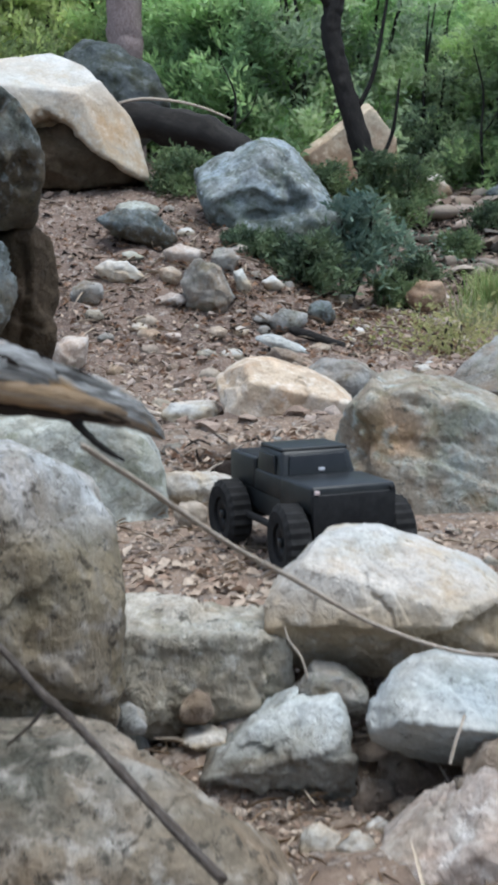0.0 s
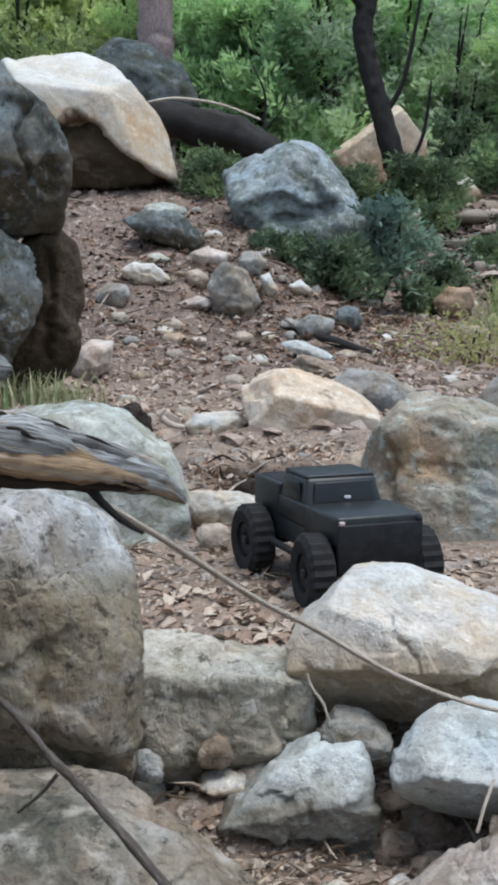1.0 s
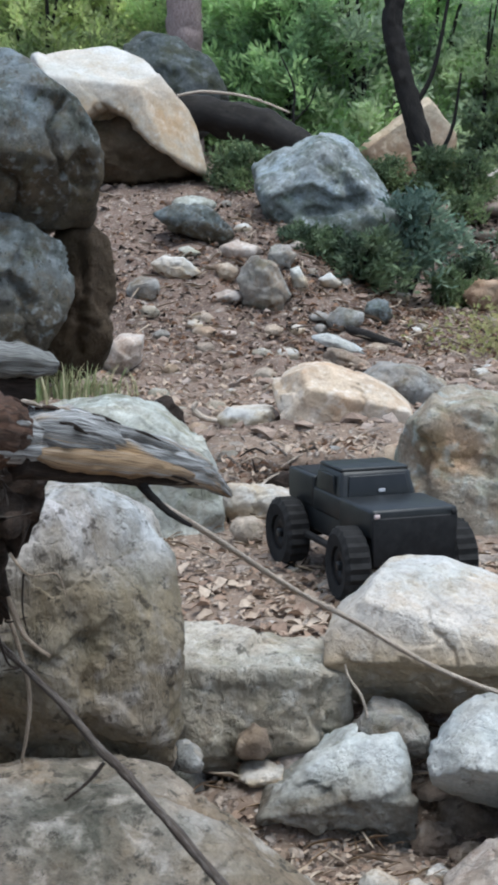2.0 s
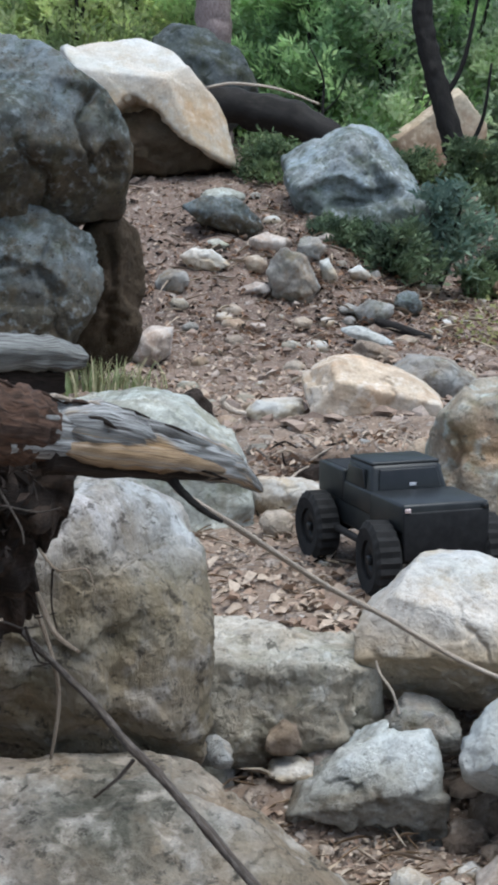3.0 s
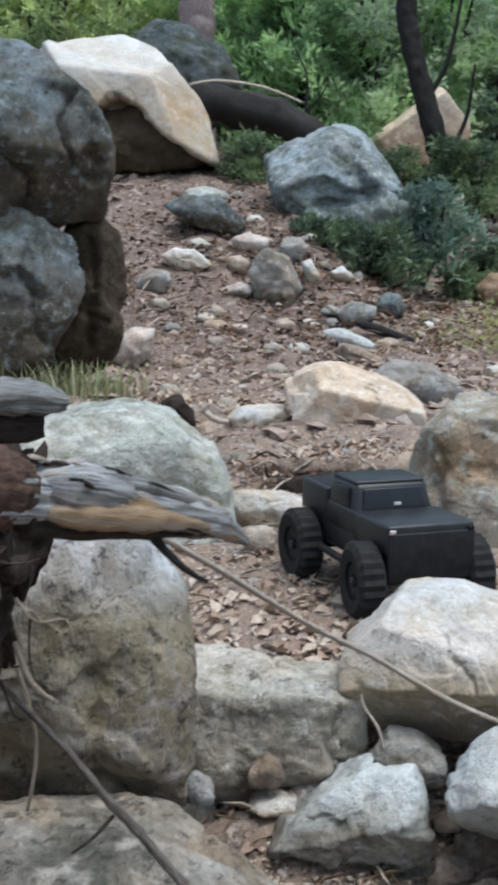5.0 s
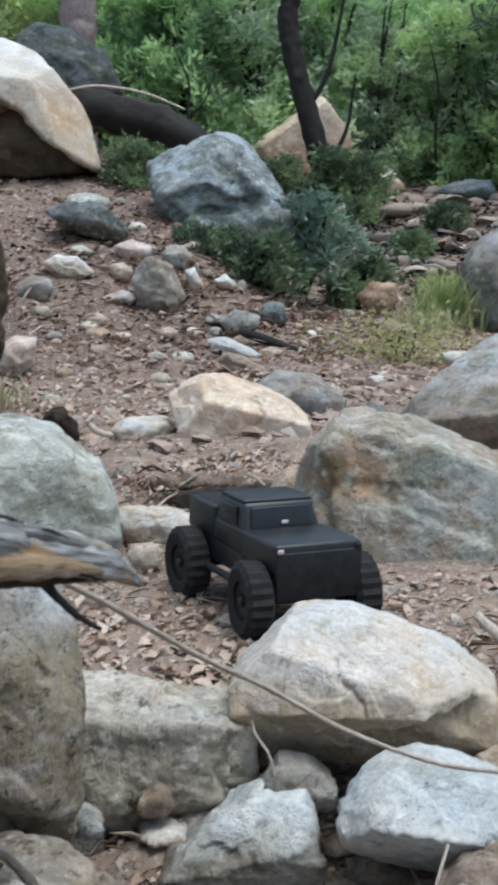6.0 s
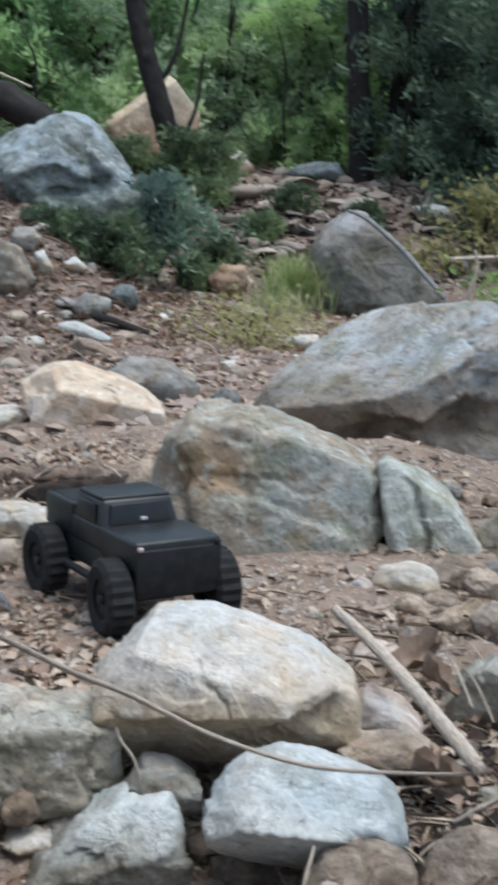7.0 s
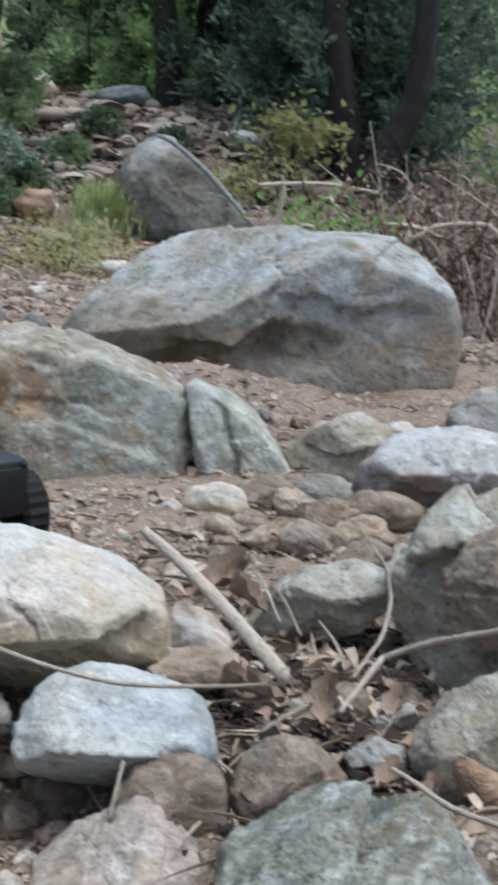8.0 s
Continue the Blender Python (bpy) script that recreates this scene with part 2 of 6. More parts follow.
def soil_material():
    """Sandy soil in the stream bed, darker humus on the bank; both full of grit, crumbs and small embedded stones."""
    m, t, b = shader("forest_soil", 0.95, 0.15)
    v = t.nodes.new("ShaderNodeTexCoord").outputs["Object"]
    big, mid = noise_at(t, v, 0.9, 4), noise_at(t, v, 7.0, 6, 0.65, 0.5)
    fine, crumb = noise_at(t, v, 45.0, 5, 0.7), noise_at(t, v, 140.0, 3, 0.7)
    sep = t.nodes.new("ShaderNodeSeparateXYZ")
    t.links.new(v, sep.inputs[0])
    edge = t.nodes.new("ShaderNodeMath")
    edge.operation, edge.inputs[1].default_value = "MULTIPLY_ADD", 2.2
    t.links.new(mid, edge.inputs[0])
    t.links.new(sep.outputs["Y"], edge.inputs[2])
    bank = ramp(t, edge.outputs[0], 5.6, 8.2)
    c = blend(t, ramp(t, big, 0.35, 0.65), (0.194, 0.142, 0.105), (0.140, 0.100, 0.075))
    c = blend(t, bank, c, blend(t, ramp(t, big, 0.35, 0.65), (0.122, 0.084, 0.066), (0.084, 0.060, 0.049)))
    c = blend(t, ramp(t, mid, 0.42, 0.68), c, blend(t, bank, (0.245, 0.188, 0.144), (0.185, 0.132, 0.104)))
    c = blend(t, ramp(t, mid, 0.42, 0.28), c, (0.095, 0.070, 0.055))
    heights = []
    for scale, share in ((16.0, 0.62), (38.0, 0.55), (85.0, 0.5)):  # stones, pebbles and grit pressed into the soil
        warp = t.nodes.new("ShaderNodeVectorMath")
        warp.operation = "MULTIPLY_ADD"
        warp.inputs[1].default_value = (1.2 / scale, 1.2 / scale, 1.2 / scale)
        t.links.new(fine, warp.inputs[0])
        t.links.new(v, warp.inputs[2])
        cells = add(t, "ShaderNodeTexVoronoi", Scale=scale, Randomness=1.0)
        t.links.new(warp.outputs[0], cells.inputs["Vector"])
        pick = t.nodes.new("ShaderNodeSeparateColor")
        t.links.new(cells.outputs["Color"], pick.inputs[0])
        body = ramp(t, cells.outputs["Distance"], 0.42, 0.26)
        own = t.nodes.new("ShaderNodeMath")
        own.operation = "MULTIPLY"
        t.links.new(body, own.inputs[0])
        t.links.new(ramp(t, pick.outputs[0], share, share + 0.02), own.inputs[1])
        tone = blend(t, pick.outputs[1], blend(t, pick.outputs[2], (0.14, 0.105, 0.085), (0.24, 0.185, 0.15)), blend(t, pick.outputs[2], (0.33, 0.275, 0.225), (0.42, 0.385, 0.345)))
        c = blend(t, own.outputs[0], c, tone)
        heights.append(own.outputs[0])
    c = blend(t, ramp(t, fine, 0.54, 0.70), c, (0.30, 0.24, 0.185))
    c = blend(t, ramp(t, crumb, 0.56, 0.68), c, (0.075, 0.055, 0.042))
    # far slopes carry grass
    far = ramp(t, sep.outputs["Y"], 13.5, 17.0)
    g = blend(t, ramp(t, mid, 0.35, 0.7), (0.05, 0.085, 0.025), (0.10, 0.13, 0.045))
    t.links.new(blend(t, far, c, g), b.inputs["Base Color"])
    h = blend(t, 0.35, blend(t, 0.5, heights[0], heights[1]), blend(t, 0.5, fine, blend(t, 0.5, crumb, heights[2])))
    bump(t, b, h, 0.9, 0.022)
    return m


def island_material(name, colours, rough=0.8, spec=0.2, through=0.0, clumps=0.0):
    """Colour picked piece by piece, for what lies about in numbers."""
    m, t, b = shader(name, rough, spec)
    geo = t.nodes.new("ShaderNodeNewGeometry")
    r = t.nodes.new("ShaderNodeValToRGB")
    r.color_ramp.interpolation = "LINEAR"
    for i, c in enumerate(colours):
        e = r.color_ramp.elements[i] if i < 2 else r.color_ramp.elements.new(0.5)
        e.position, e.color = i / max(1, len(colours) - 1), rgb(c)
    t.links.new(geo.outputs["Random Per Island"], r.inputs[0])
    v = t.nodes.new("ShaderNodeTexCoord").outputs["Object"]
    k = noise_at(t, v, 120.0, 3, 0.7)
    c = blend(t, 1.0, r.outputs[0], blend(t, ramp(t, k, 0.3, 0.7), (0.75, 0.75, 0.75), (1.15, 1.15, 1.15)), "MULTIPLY")
    if clumps:  # painted light and shade between leaf bunches, in random patches
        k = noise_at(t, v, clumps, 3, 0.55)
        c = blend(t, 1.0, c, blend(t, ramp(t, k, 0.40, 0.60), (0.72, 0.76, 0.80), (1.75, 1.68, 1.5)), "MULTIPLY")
    t.links.new(c, b.inputs["Base Color"])
    if through:
        tr, mix = t.nodes.new("ShaderNodeBsdfTranslucent"), t.nodes.new("ShaderNodeMixShader")
        t.links.new(c, tr.inputs[0])
        mix.inputs[0].default_value = through
        t.links.new(b.outputs[0], mix.inputs[1])
        t.links.new(tr.outputs[0], mix.inputs[2])
        t.links.new(mix.outputs[0], t.nodes["Material Output"].inputs[0])
    return m


def wood_material(name, light, mid, dark, scale=60.0, squeeze=(1, 1, 1), rot=0.5, band=(7.0, 26.0, 1)):
    m, t, b = shader(name, 0.85, 0.2)
    co = t.nodes.new("ShaderNodeTexCoord")
    mp = t.nodes.new("ShaderNodeMapping")
    mp.inputs["Scale"].default_value = squeeze
    t.links.new(co.outputs["UV"], mp.inputs[0])
    streak = noise_at(t, mp.outputs[0], scale, 5, 0.65, 0.3)
    along = t.nodes.new("ShaderNodeMapping")  # stains follow the grain
    along.inputs["Scale"].default_value = band
    t.links.new(co.outputs["UV"], along.inputs[0])
    patch = noise_at(t, along.outputs[0], 1.0, 5, 0.6, 0.6)
    c = blend(t, ramp(t, streak, 0.35, 0.62), dark, light)
    c = blend(t, ramp(t, patch, rot, rot + 0.12), c, blend(t, ramp(t, streak, 0.3, 0.6), dark, mid))
    t.links.new(c, b.inputs["Base Color"])
    bump(t, b, streak, 0.8, 0.006)
    return m


def plain_material(name, colour, rough=0.6, spec=0.4, metal=0.0, wear=0.25, scale=40.0):
    m, t, b = shader(name, rough, spec)
    b.inputs["Metallic"].default_value = metal
    v = t.nodes.new("ShaderNodeTexCoord").outputs["Object"]
    k = noise_at(t, v, scale, 5, 0.65)
    dust = tuple(min(1.0, x + wear * 0.12) for x in colour)
    t.links.new(blend(t, ramp(t, k, 0.4, 0.75), colour, dust), b.inputs["Base Color"])
    bump(t, b, k, 0.15, 0.002)
    return m


SOIL = soil_material()
LITTER = island_material("dry_leaves", [(0.33, 0.235, 0.17), (0.24, 0.165, 0.12), (0.4, 0.31, 0.235), (0.27, 0.185, 0.135), (0.45, 0.37, 0.29)], 0.8, 0.2, 0.15)
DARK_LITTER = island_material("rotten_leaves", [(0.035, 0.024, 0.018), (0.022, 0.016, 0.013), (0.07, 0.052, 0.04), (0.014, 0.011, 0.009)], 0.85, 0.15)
BRACKEN = island_material("dead_bracken", [(0.30, 0.18, 0.11), (0.20, 0.12, 0.08), (0.38, 0.25, 0.16), (0.15, 0.10, 0.07)], 0.8, 0.2, 0.25)
BRUSH_LEAF = island_material("dead_brush_leaves", [(0.36, 0.245, 0.18), (0.25, 0.17, 0.125), (0.42, 0.32, 0.245), (0.15, 0.105, 0.08)], 0.8, 0.2, 0.2)
PEBBLES = island_material("pebbles", [(0.20, 0.16, 0.13), (0.32, 0.285, 0.245), (0.24, 0.185, 0.14), (0.35, 0.315, 0.27), (0.19, 0.16, 0.135), (0.25, 0.21, 0.175)], 0.9, 0.2)
BANK_PEBBLES = island_material("bank_pebbles", [(0.17, 0.125, 0.10), (0.36, 0.30, 0.255), (0.21, 0.15, 0.115), (0.45, 0.40, 0.35), (0.14, 0.105, 0.09), (0.29, 0.225, 0.18)], 0.9, 0.2)
NEEDLES = island_material("pine_needles", [(0.3, 0.2, 0.12), (0.22, 0.15, 0.09), (0.38, 0.28, 0.18)], 0.7, 0.3)
CAR_BLACK = plain_material("car_black", (0.007, 0.0085, 0.009), 0.40, 0.32, 0.0, 0.08)
RUBBER = plain_material("rubber", (0.014, 0.0135, 0.013), 0.9, 0.15, 0.0, 0.12)
GLASS_DARK = plain_material("smoked_plastic", (0.004, 0.005, 0.006), 0.3, 0.3, 0.0, 0.05)
GREY_PLASTIC = plain_material("grey_plastic", (0.008, 0.008, 0.0085), 0.6, 0.2, 0.0, 0.1)
LEAF_FRESH = island_material("fresh_green_leaves", [(0.14, 0.23, 0.075), (0.18, 0.26, 0.09), (0.10, 0.175, 0.06), (0.24, 0.29, 0.12)], 0.7, 0.2, 0.45)
LEAF_OLIVE = island_material("olive_yellow_leaves", [(0.19, 0.205, 0.075), (0.25, 0.235, 0.095), (0.125, 0.175, 0.065), (0.32, 0.285, 0.135)], 0.7, 0.2, 0.45)
PALE_LENS = plain_material("pinkish_lens", (0.42, 0.33, 0.31), 0.4, 0.4, 0.0, 0.1)
WHITE_PAINT = plain_material("white_paint", (0.45, 0.45, 0.47), 0.5, 0.4, 0.0, 0.1)
STALKS = island_material("dry_stalks", [(0.34, 0.27, 0.19), (0.44, 0.37, 0.29), (0.24, 0.18, 0.13), (0.16, 0.12, 0.09)], 0.8, 0.2)
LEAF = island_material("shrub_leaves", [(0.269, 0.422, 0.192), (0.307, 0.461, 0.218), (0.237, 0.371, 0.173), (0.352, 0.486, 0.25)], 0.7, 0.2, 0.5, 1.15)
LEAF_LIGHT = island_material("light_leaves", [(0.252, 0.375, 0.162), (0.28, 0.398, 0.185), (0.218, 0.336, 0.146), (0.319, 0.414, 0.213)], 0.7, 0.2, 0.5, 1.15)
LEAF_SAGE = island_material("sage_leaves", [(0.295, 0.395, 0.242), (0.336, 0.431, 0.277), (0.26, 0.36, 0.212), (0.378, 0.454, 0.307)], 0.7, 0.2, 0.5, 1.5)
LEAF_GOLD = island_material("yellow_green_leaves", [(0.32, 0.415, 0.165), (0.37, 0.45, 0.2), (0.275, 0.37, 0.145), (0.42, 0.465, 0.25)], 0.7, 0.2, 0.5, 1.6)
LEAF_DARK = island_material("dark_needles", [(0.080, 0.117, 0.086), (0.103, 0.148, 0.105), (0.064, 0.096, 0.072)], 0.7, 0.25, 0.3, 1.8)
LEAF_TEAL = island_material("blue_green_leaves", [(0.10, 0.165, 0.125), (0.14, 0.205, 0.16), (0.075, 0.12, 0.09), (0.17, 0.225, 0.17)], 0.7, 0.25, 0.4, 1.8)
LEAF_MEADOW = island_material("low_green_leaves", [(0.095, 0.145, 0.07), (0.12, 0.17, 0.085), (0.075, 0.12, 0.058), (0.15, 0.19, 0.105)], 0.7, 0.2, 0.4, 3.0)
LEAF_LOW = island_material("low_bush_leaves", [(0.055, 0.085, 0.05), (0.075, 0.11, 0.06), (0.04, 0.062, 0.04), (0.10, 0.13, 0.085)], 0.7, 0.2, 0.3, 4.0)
LEAF_YELLOW = island_material("yellow_leaves", [(0.29, 0.32, 0.115), (0.35, 0.335, 0.14), (0.22, 0.285, 0.095), (0.4, 0.365, 0.19)], 0.6, 0.3, 0.55)
GRASS = island_material("grass_blades", [(0.19, 0.255, 0.105), (0.27, 0.295, 0.145), (0.14, 0.205, 0.08), (0.42, 0.365, 0.225)], 0.6, 0.3, 0.35)
FRESH_GRASS = island_material("fresh_grass", [(0.20, 0.32, 0.095), (0.26, 0.34, 0.12), (0.15, 0.26, 0.075), (0.36, 0.36, 0.17)], 0.6, 0.3, 0.35)
BARK = wood_material("dark_bark", (0.030, 0.027, 0.025), (0.044, 0.040, 0.035), (0.011, 0.010, 0.0095), 30.0, (3, 12, 1))
PINE_BARK = wood_material("pine_bark", (0.29, 0.235, 0.225), (0.225, 0.175, 0.165), (0.16, 0.12, 0.11), 12.0, (3, 10, 1))
GREY_WOOD = wood_material("weathered_wood", (0.43, 0.435, 0.425), (0.50, 0.33, 0.17), (0.05, 0.045, 0.042), 10.0, (2.2, 11, 1), 0.50, (9.0, 11.0, 1))
ORANGE_WOOD = wood_material("orange_heartwood", (0.48, 0.34, 0.20), (0.42, 0.40, 0.37), (0.12, 0.075, 0.045), 10.0, (2.6, 16, 1), 0.50)
PLANK_WOOD = wood_material("bleached_grey_wood", (0.33, 0.335, 0.315), (0.26, 0.245, 0.215), (0.05, 0.045, 0.04), 9.0, (3.0, 18, 1), 0.6)
ROT_WOOD = wood_material("rotten_wood", (0.092, 0.053, 0.036), (0.145, 0.092, 0.064), (0.03, 0.02, 0.015), 9.0, (7, 11, 1), 0.58)
TWIG = wood_material("dry_twig", (0.50, 0.42, 0.33), (0.43, 0.34, 0.25), (0.22, 0.16, 0.11), 8.0, (4, 6, 1))
PALE_TWIG = wood_material("bleached_branch", (0.55, 0.48, 0.40), (0.47, 0.38, 0.29), (0.30, 0.24, 0.185), 8.0, (4, 6, 1))
DARK_TWIG = wood_material("dark_stick", (0.18, 0.155, 0.135), (0.10, 0.08, 0.065), (0.055, 0.045, 0.038), 8.0, (9, 6, 1), 0.46, (30.0, 12.0, 1))
DRY_LEAF = plain_material("curled_leaf", (0.17, 0.115, 0.078), 0.8, 0.2, 0.0, 0.8, 60.0)
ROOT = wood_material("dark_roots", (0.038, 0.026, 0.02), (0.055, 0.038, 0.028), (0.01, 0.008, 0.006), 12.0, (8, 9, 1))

# ---- helpers for shapes ----


def part(name, bm, material, parent=None, label="", smooth=True):
    me = bpy.data.meshes.new(name)
    bm.to_mesh(me)
    bm.free()
    me.materials.append(material)
    if smooth:
        me.polygons.foreach_set("use_smooth", [True] * len(me.polygons))
    ob = new(name, me)
    ob.parent = parent
    return tagged(ob, label) if label else ob


def mesh_of(name, verts, faces, material, smooth=True, uvs=None):
    me = bpy.data.meshes.new(name)
    me.from_pydata([tuple(v) for v in verts], [], [tuple(f) for f in faces])
    me.materials.append(material)
    if smooth:
        me.polygons.foreach_set("use_smooth", [True] * len(me.polygons))
    if uvs is not None:
        layer = me.uv_layers.new(name="UVMap")
        idx = np.empty(len(me.loops), dtype=np.int32)
        me.loops.foreach_get("vertex_index", idx)
        layer.data.foreach_set("uv", np.asarray(uvs, dtype=np.float32)[idx].ravel())
    me.update()
    return me


ICO = {}


def ico(sub):
    if sub not in ICO:
        bm = bmesh.new()
        bmesh.ops.create_icosphere(bm, subdivisions=sub, radius=1.0)
        bm.verts.ensure_lookup_table()
        ICO[sub] = (np.array([v.co[:] for v in bm.verts]), np.array([[v.index for v in f.verts] for f in bm.faces]))
        bm.free()
    return ICO[sub]


def smoothstep(a, b, x):
    k = np.clip((x - a) / (b - a), 0, 1)
    return k * k * (3 - 2 * k)


def ground_height(x, y):
    """Nearly level stream bed, then a bank that is steeper to the west, then the wooded slope."""
    x, y = np.asarray(x, float), np.asarray(y, float)
    # ground behind the viewpoint rises unseen, added to cut low sky light
    west = np.interp(y, [-400, -20, -6, 0, 1.3, 2.5, 6.6, 7.4, 8.4, 9.6, 10.8, 14, 20, 40, 120, 900], [8, 1.5, 0.2, -0.22, -0.15, -0.10, -0.10, -0.02, 0.36, 0.72, 1.0, 1.35, 2.2, 6.0, 22, 60])
    east = np.interp(y, [-400, -20, -6, 0, 1.3, 2.5, 6.6, 8.0, 9.0, 10.0, 11, 12.2, 15, 20, 40, 120, 900], [8, 1.5, 0.2, -0.22, -0.15, -0.10, -0.10, -0.06, 0.0, 0.15, 0.47, 0.84, 1.25, 2.0, 5.5, 21, 60])
    k = smoothstep(0.05, 0.17, x / np.maximum(y, 0.5))
    z = west * (1 - k) + east * k
    z = z - 0.07 * smoothstep(0.50, 0.34, x) * smoothstep(2.15, 1.70, y)
    z = z + 0.05 * np.exp(-((x - 0.10) / 0.12) ** 2 - ((y - 1.73) / 0.08) ** 2) + 0.14 * np.exp(-((x - 1.2) / 0.36) ** 2 - ((y - 3.55) / 0.25) ** 2)
    z = z + 0.055 * smoothstep(3.30, 3.52, y) * smoothstep(4.9, 4.2, y) * smoothstep(-0.12, 0.10, x) * smoothstep(0.80, 0.55, x)  # eroded ledge
    near = smoothstep(30, 10, y)
    z = z + near * (0.035 * np.sin(2.1 * x + 1.3 * y) * np.sin(1.7 * y - 0.8 * x + 1) + 0.012 * np.sin(9 * x + 2) * np.sin(8 * y + x))
    return z


def on_ground(x, y, lift=0.0):
    return (x, y, float(ground_height(x, y)) + lift)


def build_ground():
    xs = np.r_[-600, -300, -150, -80, -40, -20, -10, -6, -4, np.arange(-3, 6, 0.045), 6.3, 7, 8, 10, 14, 20, 40, 80, 150, 300, 600]
    ys = np.r_[-400, -200, -80, -30, -20, -12, -6, -3.5, -2, -1, 0, 0.5, np.arange(0.9, 4.0, 0.03), np.arange(4.0, 13.6, 0.06), np.arange(13.6, 24, 0.4), 26, 30, 36, 44, 55, 70, 90, 120, 180, 300, 500, 900]
    gx, gy = np.meshgrid(xs, ys)
    gz = ground_height(gx, gy)
    rough = np.array([noise.fractal((a * 6, b * 6, 0.3), 0.8, 2.1, 4) for a, b in zip(gx.ravel(), gy.ravel())]).reshape(gx.shape)
    gz = gz + (0.026 + 0.020 * smoothstep(5.5, 7.5, gy)) * rough * smoothstep(15, 9, gy)
    nx, ny = len(xs), len(ys)
    verts = np.stack([gx.ravel(), gy.ravel(), gz.ravel()], 1)
    i = (np.arange(ny - 1)[:, None] * nx + np.arange(nx - 1)[None]).ravel()
    faces = np.stack([i, i + 1, i + 1 + nx, i + nx], 1)
    return tagged(new("ground", mesh_of("ground", verts, faces, SOIL)), "brown forest soil with leaf litter and gravel", "ground", kind="structure")


build_ground()

# ---- rocks ----
ROCKS = []


def carve(v, dirs, size, marks, big, off):
    """Ledges, cracks and hollows in the near face. Lines run over the face from -1 to 1 (right, up); depths are parts of the stone's mean size.
    ledge: what lies under the line steps back, and comes out again over a distance; crack: a groove of that width; bowl: a hollow of those half widths."""
    k = 5.0 / big
    wob = np.array([noise.fractal((x * k + off, y * k, z * k - off), 0.8, 2.1, 4) for x, y, z in v])
    X, Z = v[:, 0] * 2 / size[0], v[:, 2] * 2 / size[2]
    front = smoothstep(0.30, -0.10, v[:, 1] * 2 / size[1])
    push = np.zeros(len(v))
    for kind, line, reach, depth in marks:
        if kind == "bowl":
            q = ((X - line[0][0]) / reach[0]) ** 2 + ((Z - line[0][1]) / reach[1]) ** 2 + 0.35 * wob
            push -= depth * big * smoothstep(1.0, 0.25, q)
            continue
        xs, zs = np.array([p[0] for p in line]), np.array([p[1] for p in line])
        if kind == "ledge":
            under = (np.interp(X, xs, zs) - Z) * size[2] / 2 + 0.05 * big * wob
            ends = smoothstep(xs[0] - 0.10, xs[0] + 0.06, X) * smoothstep(xs[-1] + 0.10, xs[-1] - 0.06, X)
            push -= depth * big * ends * smoothstep(0.0, 0.035 * big, under) * np.exp(-(np.maximum(under, 0) / (reach * big)) ** 2)
        else:
            gap = np.full(len(v), 9.0)
            for a in range(len(line) - 1):
                ax, az = xs[a] * size[0] / 2, zs[a] * size[2] / 2
                bx, bz = xs[a + 1] * size[0] / 2 - ax, zs[a + 1] * size[2] / 2 - az
                px, pz = v[:, 0] - ax + 0.04 * big * wob, v[:, 2] - az + 0.03 * big * wob
                u = np.clip((px * bx + pz * bz) / (bx * bx + bz * bz), 0, 1)
                gap = np.minimum(gap, np.hypot(px - bx * u, pz - bz * u))
            push -= depth * big * np.exp(-(gap / (reach * big)) ** 2)
    return v + (push * front)[:, None] * (dirs * 0.45 + np.array([0, -0.7, 0]))


